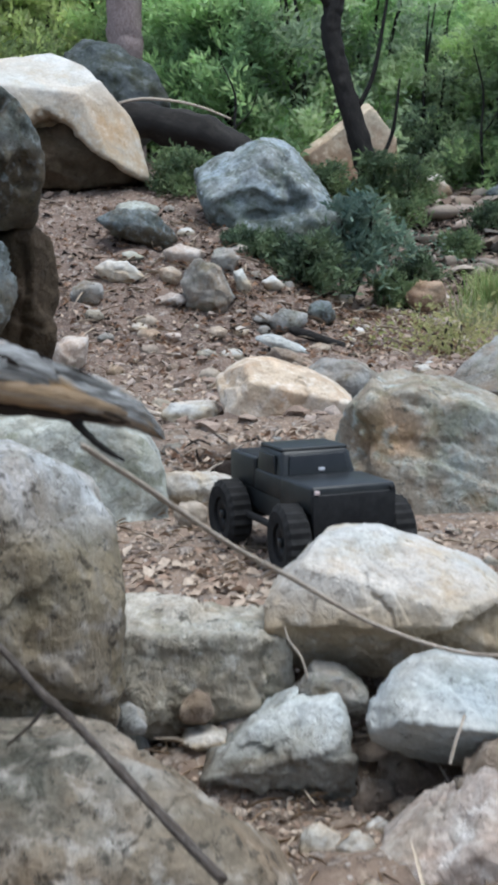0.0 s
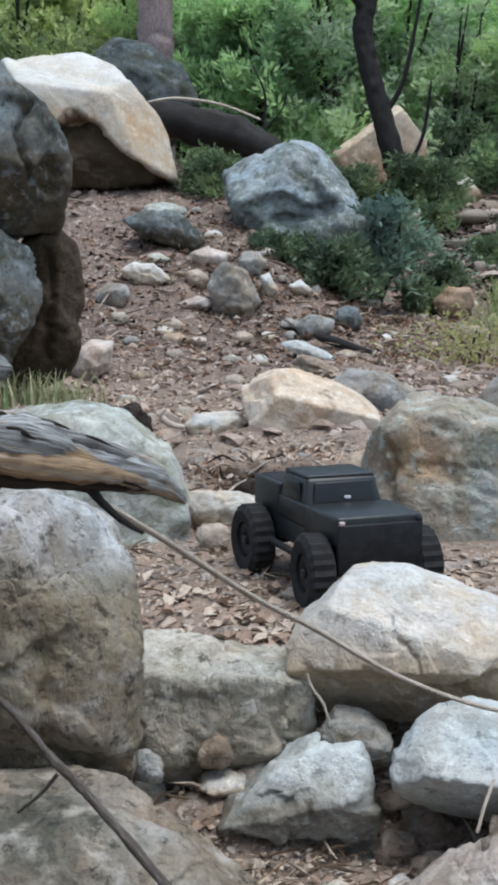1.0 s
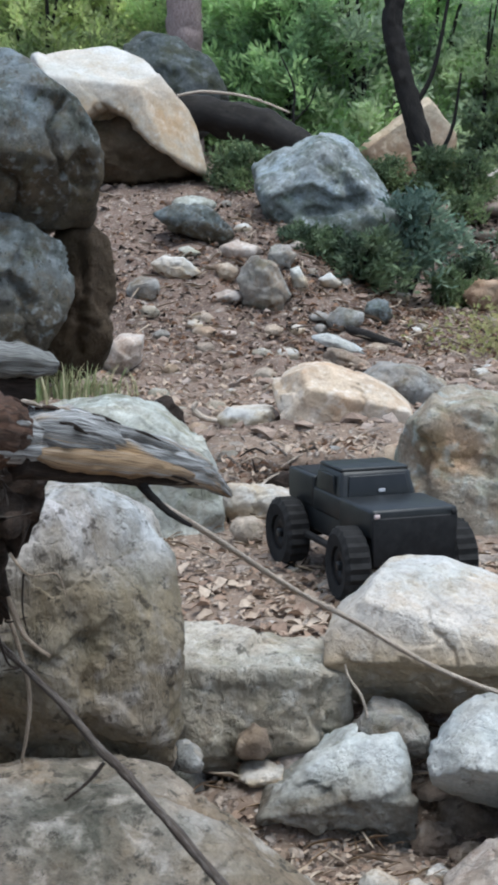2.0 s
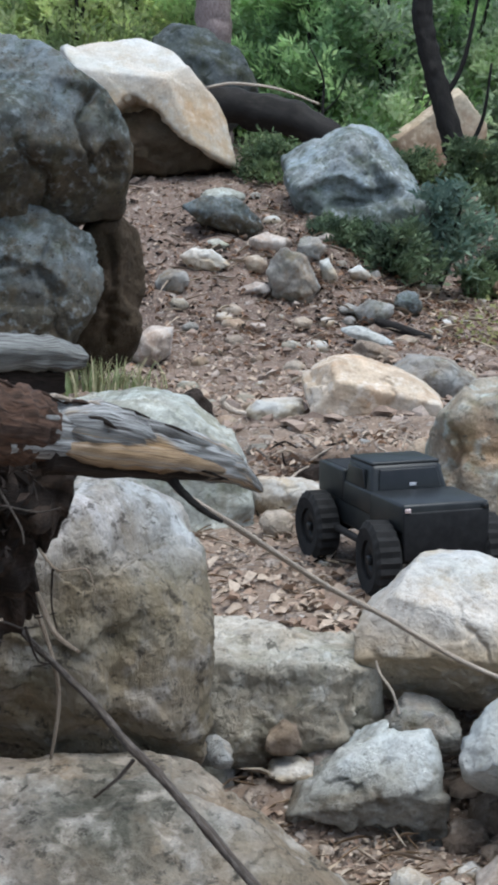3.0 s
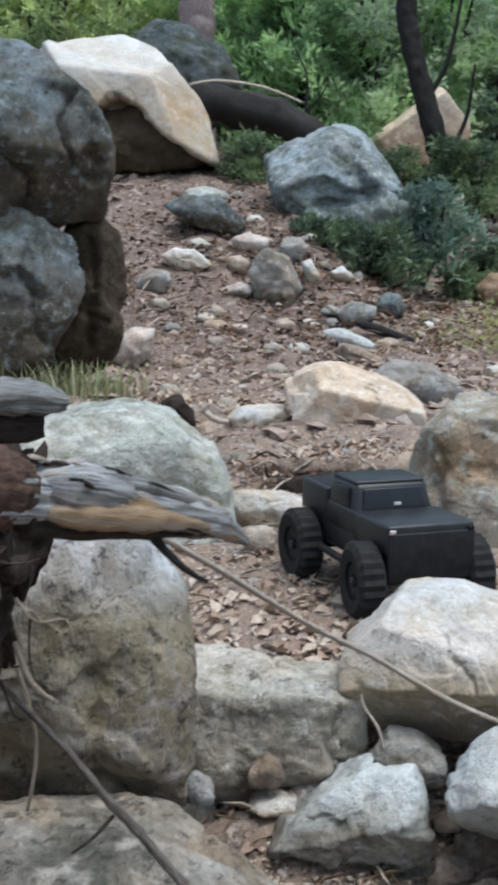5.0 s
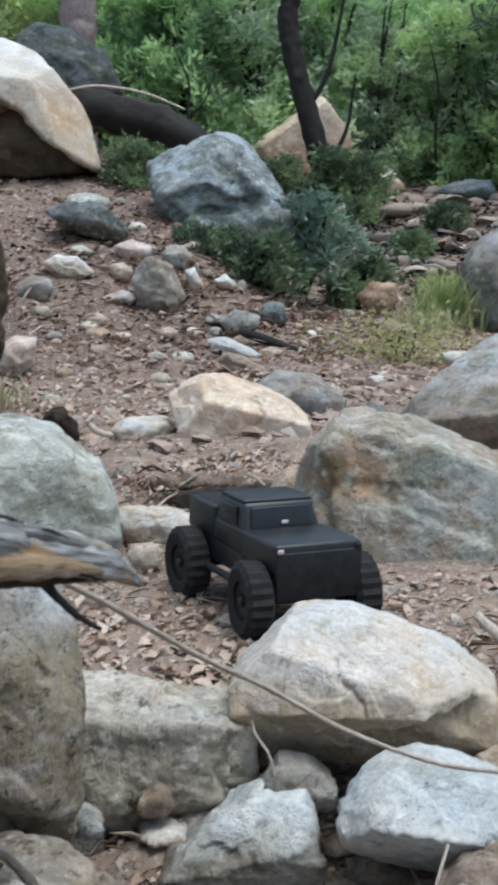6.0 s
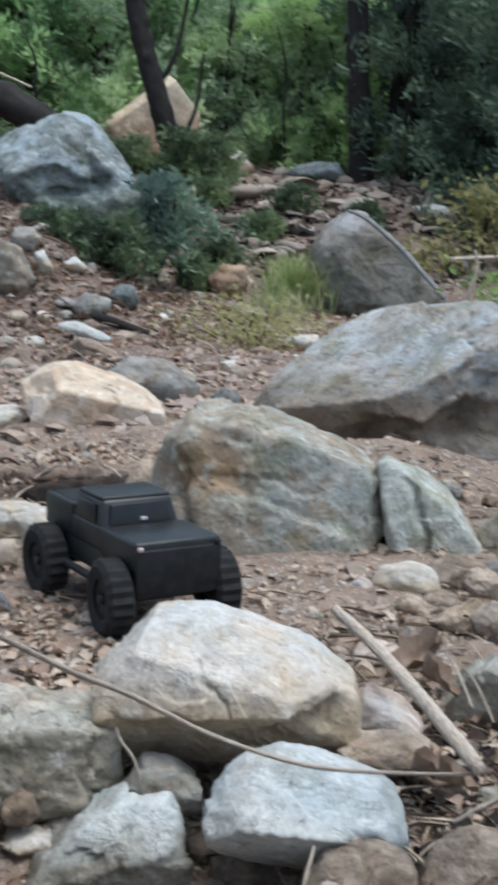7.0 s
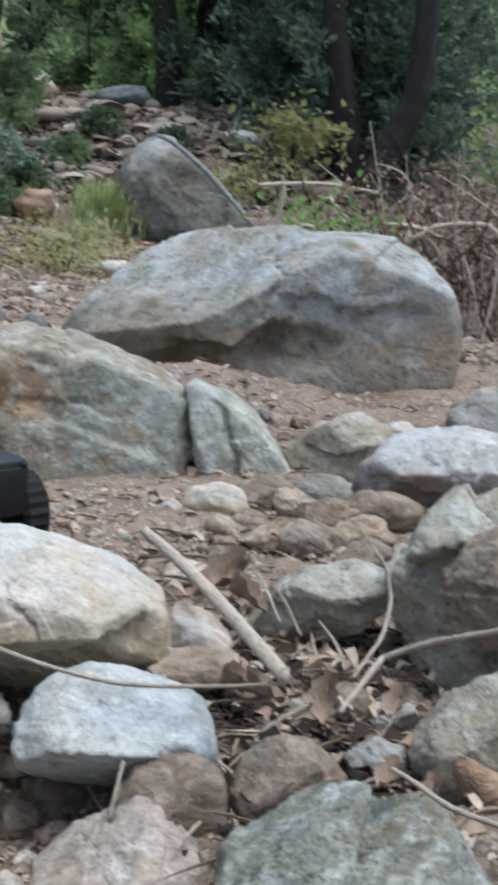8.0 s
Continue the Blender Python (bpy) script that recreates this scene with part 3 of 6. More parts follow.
def rock(name, label, material, place, turn, size, facets, lean=0.15, under=0.1, hard=30, rough=1.0, cuts=(), marks=()):
    """A weathered stone: a rounded body cut by flat faces. facets: the slope (degrees) and distance of the cuts round it;
    cuts: flat faces, each a direction (right, back, up) and how far out it lies in parts of the whole; marks: see carve()."""
    hard = hard * 1.7
    rng = random.Random(len(ROCKS) * 7 + 3)
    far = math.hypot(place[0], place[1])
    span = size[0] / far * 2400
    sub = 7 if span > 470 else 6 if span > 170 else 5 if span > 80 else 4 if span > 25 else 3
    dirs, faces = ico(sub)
    hy = size[1] / 2
    normals, dists = [(0, -1, 0), (0, 1, 0)], [hy, hy]
    for a, d in facets:
        c, s = math.cos(radians(a)), math.sin(radians(a))
        normals.append((c, 0, s)), dists.append(d)
        for side in (-1, 1):
            tilt = radians(rng.uniform(36, 54))
            cut = 0.84 - (lean * 0.5 if s > 0.3 and side < 0 else 0.12 if s > 0.3 else 0.0) - (under * 0.6 if s < -0.3 and side < 0 else 0.0) + rng.uniform(-0.04, 0.05)
            normals.append((c * math.cos(tilt), side * math.sin(tilt), s * math.cos(tilt)))
            dists.append((d * math.cos(tilt) + hy * math.sin(tilt)) * cut)
    n, d = np.array(normals), np.array(dists)
    extra = np.array([[rng.gauss(0, 1) for _ in range(3)] for _ in range(16)])
    extra[:, 1] *= 2.2  # cuts across the near and far faces, not the outline
    extra /= np.linalg.norm(extra, axis=1)[:, None]
    rough_body = ico(3)[0]
    rough_body = rough_body * ((np.maximum(rough_body @ n.T / d, 0) ** hard).sum(1) ** (-1 / hard))[:, None]
    reach = (rough_body @ extra.T).max(0)
    n, d = np.concatenate([n, extra]), np.r_[d, reach * np.array([rng.uniform(0.88, 0.98) + (0.05 if cuts else 0.0) for _ in range(16)])]
    for cx, cy, cz, share in cuts:
        face = np.array([cx, cy, cz]) / math.sqrt(cx * cx + cy * cy + cz * cz)
        n, d = np.concatenate([n, face[None]]), np.r_[d, (rough_body @ face).max() * share]
    r = (np.maximum(dirs @ n.T / d, 0) ** hard).sum(1) ** (-1 / hard)
    v = dirs * r[:, None]
    for ax in (0, 2):
        lo, hi = v[:, ax].min(), v[:, ax].max()
        v[:, ax] = (v[:, ax] - (lo + hi) / 2) * size[ax] / (hi - lo)
    big = (size[0] * size[1] * size[2]) ** (1 / 3)
    k, off = 1.0 / big, rng.uniform(0, 50)
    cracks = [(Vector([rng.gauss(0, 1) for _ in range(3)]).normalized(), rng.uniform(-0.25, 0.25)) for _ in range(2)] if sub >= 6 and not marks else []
    push = []
    for x, y, z in v * k:
        p = Vector((x + off, y - off, z + off))
        low = noise.fractal(p * 1.7, 1.0, 2.0, 3)
        mid = noise.fractal(p * 6.0, 0.7, 2.2, 5)
        chips = 0.0
        for f, amp in ((1.5, 0.12), (4.0, 0.09)):
            near, cells = noise.voronoi(p * f)
            chips += amp / f * (p * f - cells[0]).dot(noise.cell_vector(cells[0] * 7.3))
        push.append(0.034 * low + 0.021 * mid + chips)
        for axis, away in cracks:
            d0 = Vector((x, y, z)).dot(axis) - away + 0.10 * low + 0.02 * mid
            push[-1] -= 0.018 * math.exp(-(d0 / 0.014) ** 2) * max(0.0, min(1.0, 3 * noise.noise(p * 1.6 + axis * 5) + 0.4))
    v = v + dirs * (np.array(push) * big * rough)[:, None]
    for ax in (0, 2):
        lo, hi = np.percentile(v[:, ax], (0.3, 99.7))
        v[:, ax] = (v[:, ax] - (lo + hi) / 2) * size[ax] / (hi - lo)
    if marks:
        v = carve(v, dirs, size, marks, big, off)
    ob = new(name, mesh_of(name, v, faces, material))
    ob.matrix_basis = pose(*place, 0, 0, turn)
    ROCKS.append((place, size))
    return tagged(ob, label, name, "rocks of the stream bed" if place[1] < 7 else "stones of the bank")


rock("boulder", "large pale granite boulder with tan undercut face", PALE, (-0.67, 10.678, 1.527), 3.6, (1.332, 1.1, 0.971),
     [(-146, 0.351), (-110, 0.223), (12, 0.555), (26, 0.475), (41, 0.393), (66, 0.424), (97, 0.487), (107, 0.530)], lean=0.2, hard=60, rough=0.36, cuts=[(0.10, -0.50, 0.86, 0.62), (0.05, -0.99, 0.10, 0.70), (0.66, -0.66, 0.35, 0.72)],
     marks=[("ledge", [(-0.60, -0.22), (-0.44, -0.16), (-0.13, 0.0), (0.05, -0.14), (0.18, -0.40), (0.42, -0.60), (0.60, -0.77), (0.72, -1.0)], 9.0, 0.24)])
# added boulder whose dark colour paints the overhang's shade
rock("boulder", "added dark boulder standing in for shade under a pale overhang", DAMP_SHADE, (-0.58, 10.78, 1.22), 3.2, (0.961, 0.9, 0.555),
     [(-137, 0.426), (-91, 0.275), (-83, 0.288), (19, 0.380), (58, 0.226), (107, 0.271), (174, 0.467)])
rock("boulder", "dark grey lichen-covered boulder stacked on another", DARK, (-0.887, 5.528, 0.921), 9.1, (0.934, 0.9, 0.749),
     [(-89, 0.366), (-85, 0.376), (-21, 0.513), (7, 0.436), (27, 0.403), (57, 0.363), (69, 0.362), (89, 0.374), (102, 0.386), (178, 0.452)], hard=44, rough=0.7, cuts=[(0.30, -0.75, -0.60, 0.74), (0.45, -0.85, 0.2, 0.84), (0.8, -0.6, 0.1, 0.86), (-0.1, -0.65, 0.75, 0.80)],
     marks=[("crack", [(0.66, 0.42), (0.56, 0.10), (0.60, -0.35)], 0.018, 0.055), ("bowl", [(0.80, -0.30)], (0.13, 0.24), 0.08), ("ledge", [(0.35, 0.55), (0.62, 0.48), (0.85, 0.20)], 0.16, 0.03), ("crack", [(0.1, -0.1), (0.3, -0.5), (0.25, -0.8)], 0.015, 0.05)])
rock("boulder", "dark grey-brown boulder under a larger dark one", DARK, (-0.93, 5.36, 0.33), 10.1, (0.8, 0.7, 0.77),
     [(-91, 0.4), (-55, 0.38), (-19, 0.36), (-1, 0.385), (38, 0.42), (58, 0.36), (80, 0.42), (112, 0.38), (140, 0.44), (178, 0.378)], hard=60, rough=0.7, cuts=[(0.6, -0.75, 0.25, 0.74), (-0.1, -0.75, 0.65, 0.72), (0.1, -0.97, -0.1, 0.8)], marks=[("crack", [(0.55, 0.8), (0.45, 0.2), (0.6, -0.5)], 0.02, 0.04), ("ledge", [(-0.5, 0.2), (0.1, 0.35), (0.6, 0.1)], 0.2, 0.05)])
rock("boulder", "dark brown damp boulder wedged under a larger one", DAMP_SHADE, (-0.548, 5.66, 0.285), 5.4, (0.345, 0.5, 0.66),
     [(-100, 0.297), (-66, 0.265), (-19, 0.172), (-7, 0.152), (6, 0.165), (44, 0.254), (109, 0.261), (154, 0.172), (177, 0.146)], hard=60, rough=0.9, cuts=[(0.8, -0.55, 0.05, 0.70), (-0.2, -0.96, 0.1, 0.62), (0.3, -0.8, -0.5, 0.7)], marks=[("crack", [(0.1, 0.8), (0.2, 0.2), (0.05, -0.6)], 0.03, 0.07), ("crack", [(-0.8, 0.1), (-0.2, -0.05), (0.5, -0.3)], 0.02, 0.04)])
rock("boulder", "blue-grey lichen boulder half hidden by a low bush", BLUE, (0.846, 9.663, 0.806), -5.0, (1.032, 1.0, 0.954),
     [(-169, 0.461), (-137, 0.441), (-96, 0.440), (-44, 0.551), (15, 0.432), (32, 0.383), (47, 0.396), (76, 0.437), (112, 0.481), (131, 0.511)], hard=26, rough=0.9, cuts=[(-0.50, -0.40, 0.77, 0.72), (0.55, -0.35, 0.76, 0.74), (0.0, -0.95, 0.25, 0.76)],
     marks=[("ledge", [(-0.7, 0.10), (-0.2, 0.22), (0.2, 0.05), (0.5, 0.12)], 0.25, 0.07), ("crack", [(0.25, 0.7), (0.2, 0.3), (0.35, 0.0)], 0.04, 0.07), ("bowl", [(-0.1, -0.25)], (0.3, 0.2), 0.07)])
rock("boulder", "dark mossy boulder behind a pale one on the bank", MOSSY, (-0.307, 12.996, 1.928), 1.4, (1.021, 1.2, 0.994),
     [(-175, 0.479), (-90, 0.496), (-30, 0.509), (31, 0.371), (49, 0.363), (82, 0.449), (125, 0.595)], hard=20, rough=0.9, cuts=[(0.3, -0.6, 0.74, 0.78), (-0.4, -0.6, 0.7, 0.8)])
rock("boulder", "orange-tan angular slab near a slim dark tree", SLAB, (1.93, 13.3, 1.5), -8.0, (0.96, 0.5, 0.74),
     [(-152, 0.5), (-90, 0.36), (-3, 0.46), (42, 0.33), (75, 0.37), (124, 0.165), (126, 0.16), (128, 0.168)], hard=80, rough=0.35, cuts=[(-0.45, -0.40, 0.80, 0.56), (0.15, -0.98, 0.05, 0.42)])
rock("stone", "flat pale stone lying on the leaf-littered bank", PALE, (-0.188, 8.328, 0.369), 1.3, (0.299, 0.2, 0.15),
     [(-143, 0.105), (-90, 0.075), (-59, 0.106), (48, 0.074), (82, 0.064), (124, 0.103)])
rock("stone", "dark flat overhanging stone on the bank", DARK, (-0.081, 8.953, 0.639), 0.5, (0.507, 0.35, 0.261),
     [(-135, 0.129), (-109, 0.085), (-87, 0.136), (22, 0.189), (47, 0.137), (86, 0.122), (113, 0.162)])
rock("stone", "grey stone sunk in the leaf-littered bank", GREY, (0.337, 8.021, 0.283), -2.4, (0.316, 0.3, 0.329),
     [(-167, 0.147), (-103, 0.140), (-33, 0.168), (27, 0.111), (76, 0.142), (148, 0.151)])
rock("stone", "small pinkish stone on the bank", TAN, (0.12, 8.316, 0.345), -0.8, (0.144, 0.15, 0.116),
     [(-159, 0.056), (-90, 0.058), (-18, 0.064), (60, 0.048), (112, 0.055)])
rock("stone", "small pale stone on the bank", PALE, (0.561, 8.237, 0.305), -3.9, (0.11, 0.15, 0.159),
     [(-175, 0.050), (-129, 0.052), (-38, 0.061), (29, 0.034), (115, 0.074)])
rock("stone", "small pale stone on the bank", PALE, (0.765, 8.419, 0.288), -5.2, (0.146, 0.15, 0.103),
     [(-162, 0.064), (-98, 0.046), (-39, 0.063), (51, 0.038), (117, 0.048)])
rock("stone", "greenish stone beside a dark stick", GREY, (0.795, 7.818, 0.088), -5.8, (0.232, 0.25, 0.146),
     [(-141, 0.085), (-79, 0.062), (-3, 0.113), (77, 0.067), (124, 0.072)])
rock("stone", "long thin white stone lying on brown soil", WHITE, (0.7, 7.156, -0.007), -5.6, (0.274, 0.2, 0.118),
     [(-122, 0.032), (-109, 0.028), (-64, 0.091), (56, 0.047), (67, 0.036), (98, 0.065)])
rock("stone", "pinkish broken stone at the foot of the bank", ROSY, (-0.426, 6.672, -0.022), 3.7, (0.237, 0.25, 0.214),
     [(-167, 0.111), (-99, 0.105), (-55, 0.091), (-6, 0.107), (84, 0.107), (125, 0.084)])
rock("stone", "brown-grey stone on the path", BROWN, (0.70, 6.68, -0.045), -5.6, (0.23, 0.18, 0.12),
     [(-115, 0.054), (-96, 0.045), (38, 0.092), (67, 0.040), (77, 0.040), (124, 0.108)])
rock("stone", "orange stone at the foot of the slope", ORANGE, (1.935, 9.457, 0.154), -11.7, (0.289, 0.35, 0.236),
     [(-152, 0.131), (-95, 0.110), (-27, 0.128), (15, 0.140), (91, 0.115), (140, 0.107)])
rock("stone", "small tan stone beside grass", TAN, (1.804, 8.151, 0.019), -12.6, (0.188, 0.25, 0.119),
     [(-141, 0.069), (-81, 0.053), (14, 0.082), (83, 0.054), (137, 0.074)])
rock("rock", "cream granite rock with an orange stained end", HONEY, (0.452, 4.477, 0.002), -5.9, (0.465, 0.42, 0.272),
     [(-157, 0.176), (-112, 0.126), (-86, 0.131), (-22, 0.209), (48, 0.124), (62, 0.104), (70, 0.106), (91, 0.133), (114, 0.171), (153, 0.218)], hard=40, rough=0.5, cuts=[(0.25, -0.45, 0.86, 0.72), (0.05, -0.95, -0.1, 0.72), (-0.75, -0.5, 0.4, 0.78)], marks=[("crack", [(0.2, 0.5), (0.3, 0.1), (0.25, -0.3)], 0.03, 0.04)])
rock("stone", "low grey stone behind a cream rock", GREY, (0.785, 5.358, -0.035), -8.1, (0.36, 0.3, 0.19),
     [(-134, 0.073), (-88, 0.069), (-2, 0.125), (50, 0.082), (87, 0.066), (128, 0.092)])
rock("rock", "large grey granite rock with brown patches and a flat face", STAINED, (0.679, 2.963, 0.036), -13.7, (0.532, 0.45, 0.356),
     [(-163, 0.281), (-89, 0.174), (-82, 0.180), (-13, 0.267), (16, 0.246), (59, 0.167), (69, 0.147), (73, 0.149), (93, 0.182), (131, 0.230), (164, 0.250), (177, 0.260)], hard=90, rough=0.75, cuts=[(0.02, -0.985, 0.17, 0.58), (0.22, -0.25, 0.94, 0.92), (0.80, -0.6, 0.05, 0.84), (-0.86, -0.5, 0.1, 0.80)],
     marks=[("ledge", [(-0.55, 0.42), (-0.2, 0.34), (0.1, 0.40)], 0.10, 0.016), ("crack", [(-0.68, 0.5), (-0.72, 0.0), (-0.66, -0.6)], 0.025, 0.06)])
rock("stone", "tan angular stone leaning on a grey rock", TAN, (0.403, 3.135, -0.025), -8.0, (0.102, 0.12, 0.197),
     [(-147, 0.066), (-114, 0.079), (-26, 0.069), (2, 0.049), (110, 0.076), (149, 0.035), (160, 0.033)])
rock("rock", "pale greenish wedge of split granite", PALEG, (1.045, 2.84, -0.06), -20.7, (0.285, 0.24, 0.345),
     [(-163, 0.094), (-111, 0.144), (-71, 0.162), (27, 0.073), (36, 0.066), (51, 0.080), (70, 0.116), (119, 0.196)], hard=60, rough=0.45, cuts=[(0.30, -0.90, 0.22, 0.62), (0.6, -0.3, 0.74, 0.86)], marks=[("crack", [(-0.55, 0.85), (-0.2, 0.2), (-0.15, -0.3)], 0.03, 0.06)])
rock("stone", "flat cream stone with a pointed end on brown soil", CREAM, (0.127, 3.137, -0.066), -2.5, (0.216, 0.12, 0.096),
     [(-161, 0.089), (-97, 0.048), (-75, 0.046), (-43, 0.075), (36, 0.091), (78, 0.043), (84, 0.041), (105, 0.065)])
rock("pebble", "small white oval pebble", WHITE, (0.156, 2.873, -0.072), -3.3, (0.032, 0.026, 0.039),
     [(-170, 0.014), (-110, 0.017), (-42, 0.016), (10, 0.015), (58, 0.015), (133, 0.017)])
rock("stone", "round tan stone under a flat one", TAN, (0.085, 2.856, -0.072), -1.9, (0.075, 0.08, 0.063),
     [(-147, 0.028), (-80, 0.029), (-5, 0.036), (45, 0.035), (94, 0.030), (143, 0.033)])
rock("rock", "rounded pale grey-green rock behind a weathered log", PALEG, (-0.240, 3.092, 0.006), 4.3, (0.55, 0.45, 0.365),
     [(-91, 0.170), (-31, 0.268), (13, 0.222), (39, 0.184), (51, 0.174), (67, 0.170), (93, 0.168), (101, 0.174), (122, 0.226), (179, 0.291)], hard=24, rough=0.7, cuts=[(0.1, -0.9, 0.1, 0.8), (0, -0.45, 0.9, 0.85)])
rock("stone", "cream stone behind a rounded rock", CREAM, (0.136, 4.541, -0.048), -1.8, (0.212, 0.25, 0.077),
     [(-151, 0.095), (-89, 0.038), (-59, 0.055), (30, 0.091), (91, 0.038), (126, 0.059)])
rock("rock", "white granite rock with a tan lower face and dark cracks", CREAM, (0.352, 1.828, -0.006), -12.1, (0.37, 0.32, 0.211),
     [(-138, 0.169), (-96, 0.107), (-83, 0.101), (-64, 0.130), (-18, 0.183), (28, 0.153), (57, 0.102), (69, 0.087), (71, 0.086), (86, 0.099), (99, 0.116), (135, 0.149), (139, 0.151), (179, 0.184)], hard=70, rough=0.45, cuts=[(0.16, -0.42, 0.88, 0.70), (-0.05, -0.9, 0.3, 0.74), (0.55, -0.75, 0.1, 0.80), (0, -0.7, -0.72, 0.58)],
     marks=[("crack", [(-0.20, 0.60), (-0.14, 0.36), (-0.02, 0.16), (0.0, 0.0)], 0.011, 0.02), ("ledge", [(0.02, -0.30), (0.18, -0.18), (0.36, -0.12), (0.58, 0.10), (0.75, 0.28)], 0.14, 0.11), ("ledge", [(-0.8, 0.12), (-0.5, 0.02), (-0.2, -0.10)], 0.20, 0.03), ("crack", [(0.70, 0.45), (0.78, 0.15), (0.74, -0.2)], 0.012, 0.025)])
rock("rock", "low tan-grey granite rock with a pale top edge", TANG, (0.082, 1.828, -0.093), -2.9, (0.249, 0.26, 0.21),
     [(-161, 0.128), (-110, 0.115), (-92, 0.104), (-71, 0.107), (-27, 0.120), (5, 0.122), (64, 0.107), (83, 0.089), (179, 0.124)], hard=50, rough=0.95, cuts=[(0.05, -0.25, 0.97, 0.88), (0, -0.98, 0.1, 0.72), (0.1, -0.75, -0.65, 0.75), (0.72, -0.68, 0.0, 0.82)],
     marks=[("ledge", [(-0.85, 0.50), (-0.3, 0.62), (0.3, 0.50), (0.8, 0.55)], 0.16, 0.018), ("crack", [(0.62, 0.55), (0.55, 0.1), (0.68, -0.4)], 0.018, 0.035)])
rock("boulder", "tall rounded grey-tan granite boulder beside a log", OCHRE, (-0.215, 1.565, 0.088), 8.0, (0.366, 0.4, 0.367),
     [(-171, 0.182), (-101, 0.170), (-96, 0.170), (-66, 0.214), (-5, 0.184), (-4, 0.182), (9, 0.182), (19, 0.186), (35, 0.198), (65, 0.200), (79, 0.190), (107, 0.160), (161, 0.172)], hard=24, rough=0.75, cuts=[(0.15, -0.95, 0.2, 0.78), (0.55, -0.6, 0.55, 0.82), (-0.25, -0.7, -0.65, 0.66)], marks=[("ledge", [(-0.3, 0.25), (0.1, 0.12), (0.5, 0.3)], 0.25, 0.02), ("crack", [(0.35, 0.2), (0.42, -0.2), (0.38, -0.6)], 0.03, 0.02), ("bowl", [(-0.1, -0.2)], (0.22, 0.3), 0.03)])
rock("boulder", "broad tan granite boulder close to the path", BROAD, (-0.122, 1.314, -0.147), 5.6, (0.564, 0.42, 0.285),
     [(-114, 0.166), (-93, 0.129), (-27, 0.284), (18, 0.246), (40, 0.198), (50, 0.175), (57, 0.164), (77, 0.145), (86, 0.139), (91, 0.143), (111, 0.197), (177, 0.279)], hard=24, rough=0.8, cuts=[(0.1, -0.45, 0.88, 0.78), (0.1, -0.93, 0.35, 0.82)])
rock("rock", "wedge-shaped blue-white rock with a pitted top", SOAKED_SHADED, (0.169, 1.681, -0.173), -6.2, (0.21, 0.2, 0.170),
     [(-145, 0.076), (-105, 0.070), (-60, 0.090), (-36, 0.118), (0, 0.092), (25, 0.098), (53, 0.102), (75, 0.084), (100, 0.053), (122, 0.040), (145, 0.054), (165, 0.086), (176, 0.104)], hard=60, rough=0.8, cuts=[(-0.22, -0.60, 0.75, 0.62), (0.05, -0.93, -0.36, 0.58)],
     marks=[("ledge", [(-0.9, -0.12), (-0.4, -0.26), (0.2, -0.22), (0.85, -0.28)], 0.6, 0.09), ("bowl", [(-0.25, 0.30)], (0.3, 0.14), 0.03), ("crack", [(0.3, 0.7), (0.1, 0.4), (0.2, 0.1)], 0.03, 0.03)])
rock("rock", "smooth rounded blue-white rock", WHITE, (0.41, 1.607, -0.091), -15.9, (0.251, 0.22, 0.142),
     [(-170, 0.122), (-129, 0.096), (-101, 0.074), (-79, 0.065), (-48, 0.097), (19, 0.114), (46, 0.089), (75, 0.061), (77, 0.061), (104, 0.078), (119, 0.087), (146, 0.110)], hard=44, rough=0.6, cuts=[(0.1, -0.5, 0.85, 0.74), (0, -0.72, -0.68, 0.62)], marks=[("crack", [(-0.35, 0.30), (-0.25, 0.12), (-0.1, 0.15), (-0.05, 0.35)], 0.022, 0.025), ("crack", [(0.55, 0.1), (0.7, -0.1), (0.85, -0.25)], 0.04, 0.05), ("bowl", [(-0.6, 0.1)], (0.10, 0.12), 0.025), ("crack", [(0.1, 0.0), (0.5, 0.12)], 0.02, 0.02)])
rock("stone", "small rosy flat stone beside a wedge-shaped rock", ROSY, (0.130, 1.745, -0.149), -4.0, (0.07, 0.06, 0.036),
     [(-150, 0.034), (-90, 0.018), (-30, 0.034), (20, 0.035), (80, 0.020), (120, 0.022), (165, 0.036)])
rock("stone", "small grey stone between two rocks", GREY, (0.249, 1.731, -0.098), -8.7, (0.101, 0.1, 0.069),
     [(-129, 0.028), (-87, 0.034), (2, 0.049), (55, 0.031), (83, 0.031), (144, 0.044)])
rock("stone", "small grey stone beside a boulder", GREY, (-0.032, 1.772, -0.177), 0.8, (0.058, 0.08, 0.054),
     [(-161, 0.029), (-91, 0.026), (-3, 0.029), (35, 0.025), (82, 0.025), (155, 0.024)])
rock("stone", "small cream stone on the soil", CREAM, (0.071, 1.719, -0.156), -2.7, (0.063, 0.07, 0.024),
     [(-122, 0.019), (-86, 0.011), (1, 0.031), (74, 0.015), (95, 0.011), (139, 0.022)])
rock("stone", "small lilac-grey stone on the soil", SPECKLED, (0.137, 1.725, -0.154), -5.0, (0.064, 0.07, 0.037),
     [(-152, 0.032), (-77, 0.012), (-51, 0.013), (53, 0.027), (100, 0.015), (142, 0.020)])
rock("stone", "flat oval pale stone on brown soil", CREAM, (0.84, 2.471, -0.045), -19.7, (0.129, 0.1, 0.074),
     [(-132, 0.045), (-106, 0.029), (-81, 0.040), (-1, 0.065), (36, 0.053), (74, 0.038), (102, 0.034), (141, 0.048)], hard=14, rough=0.5)
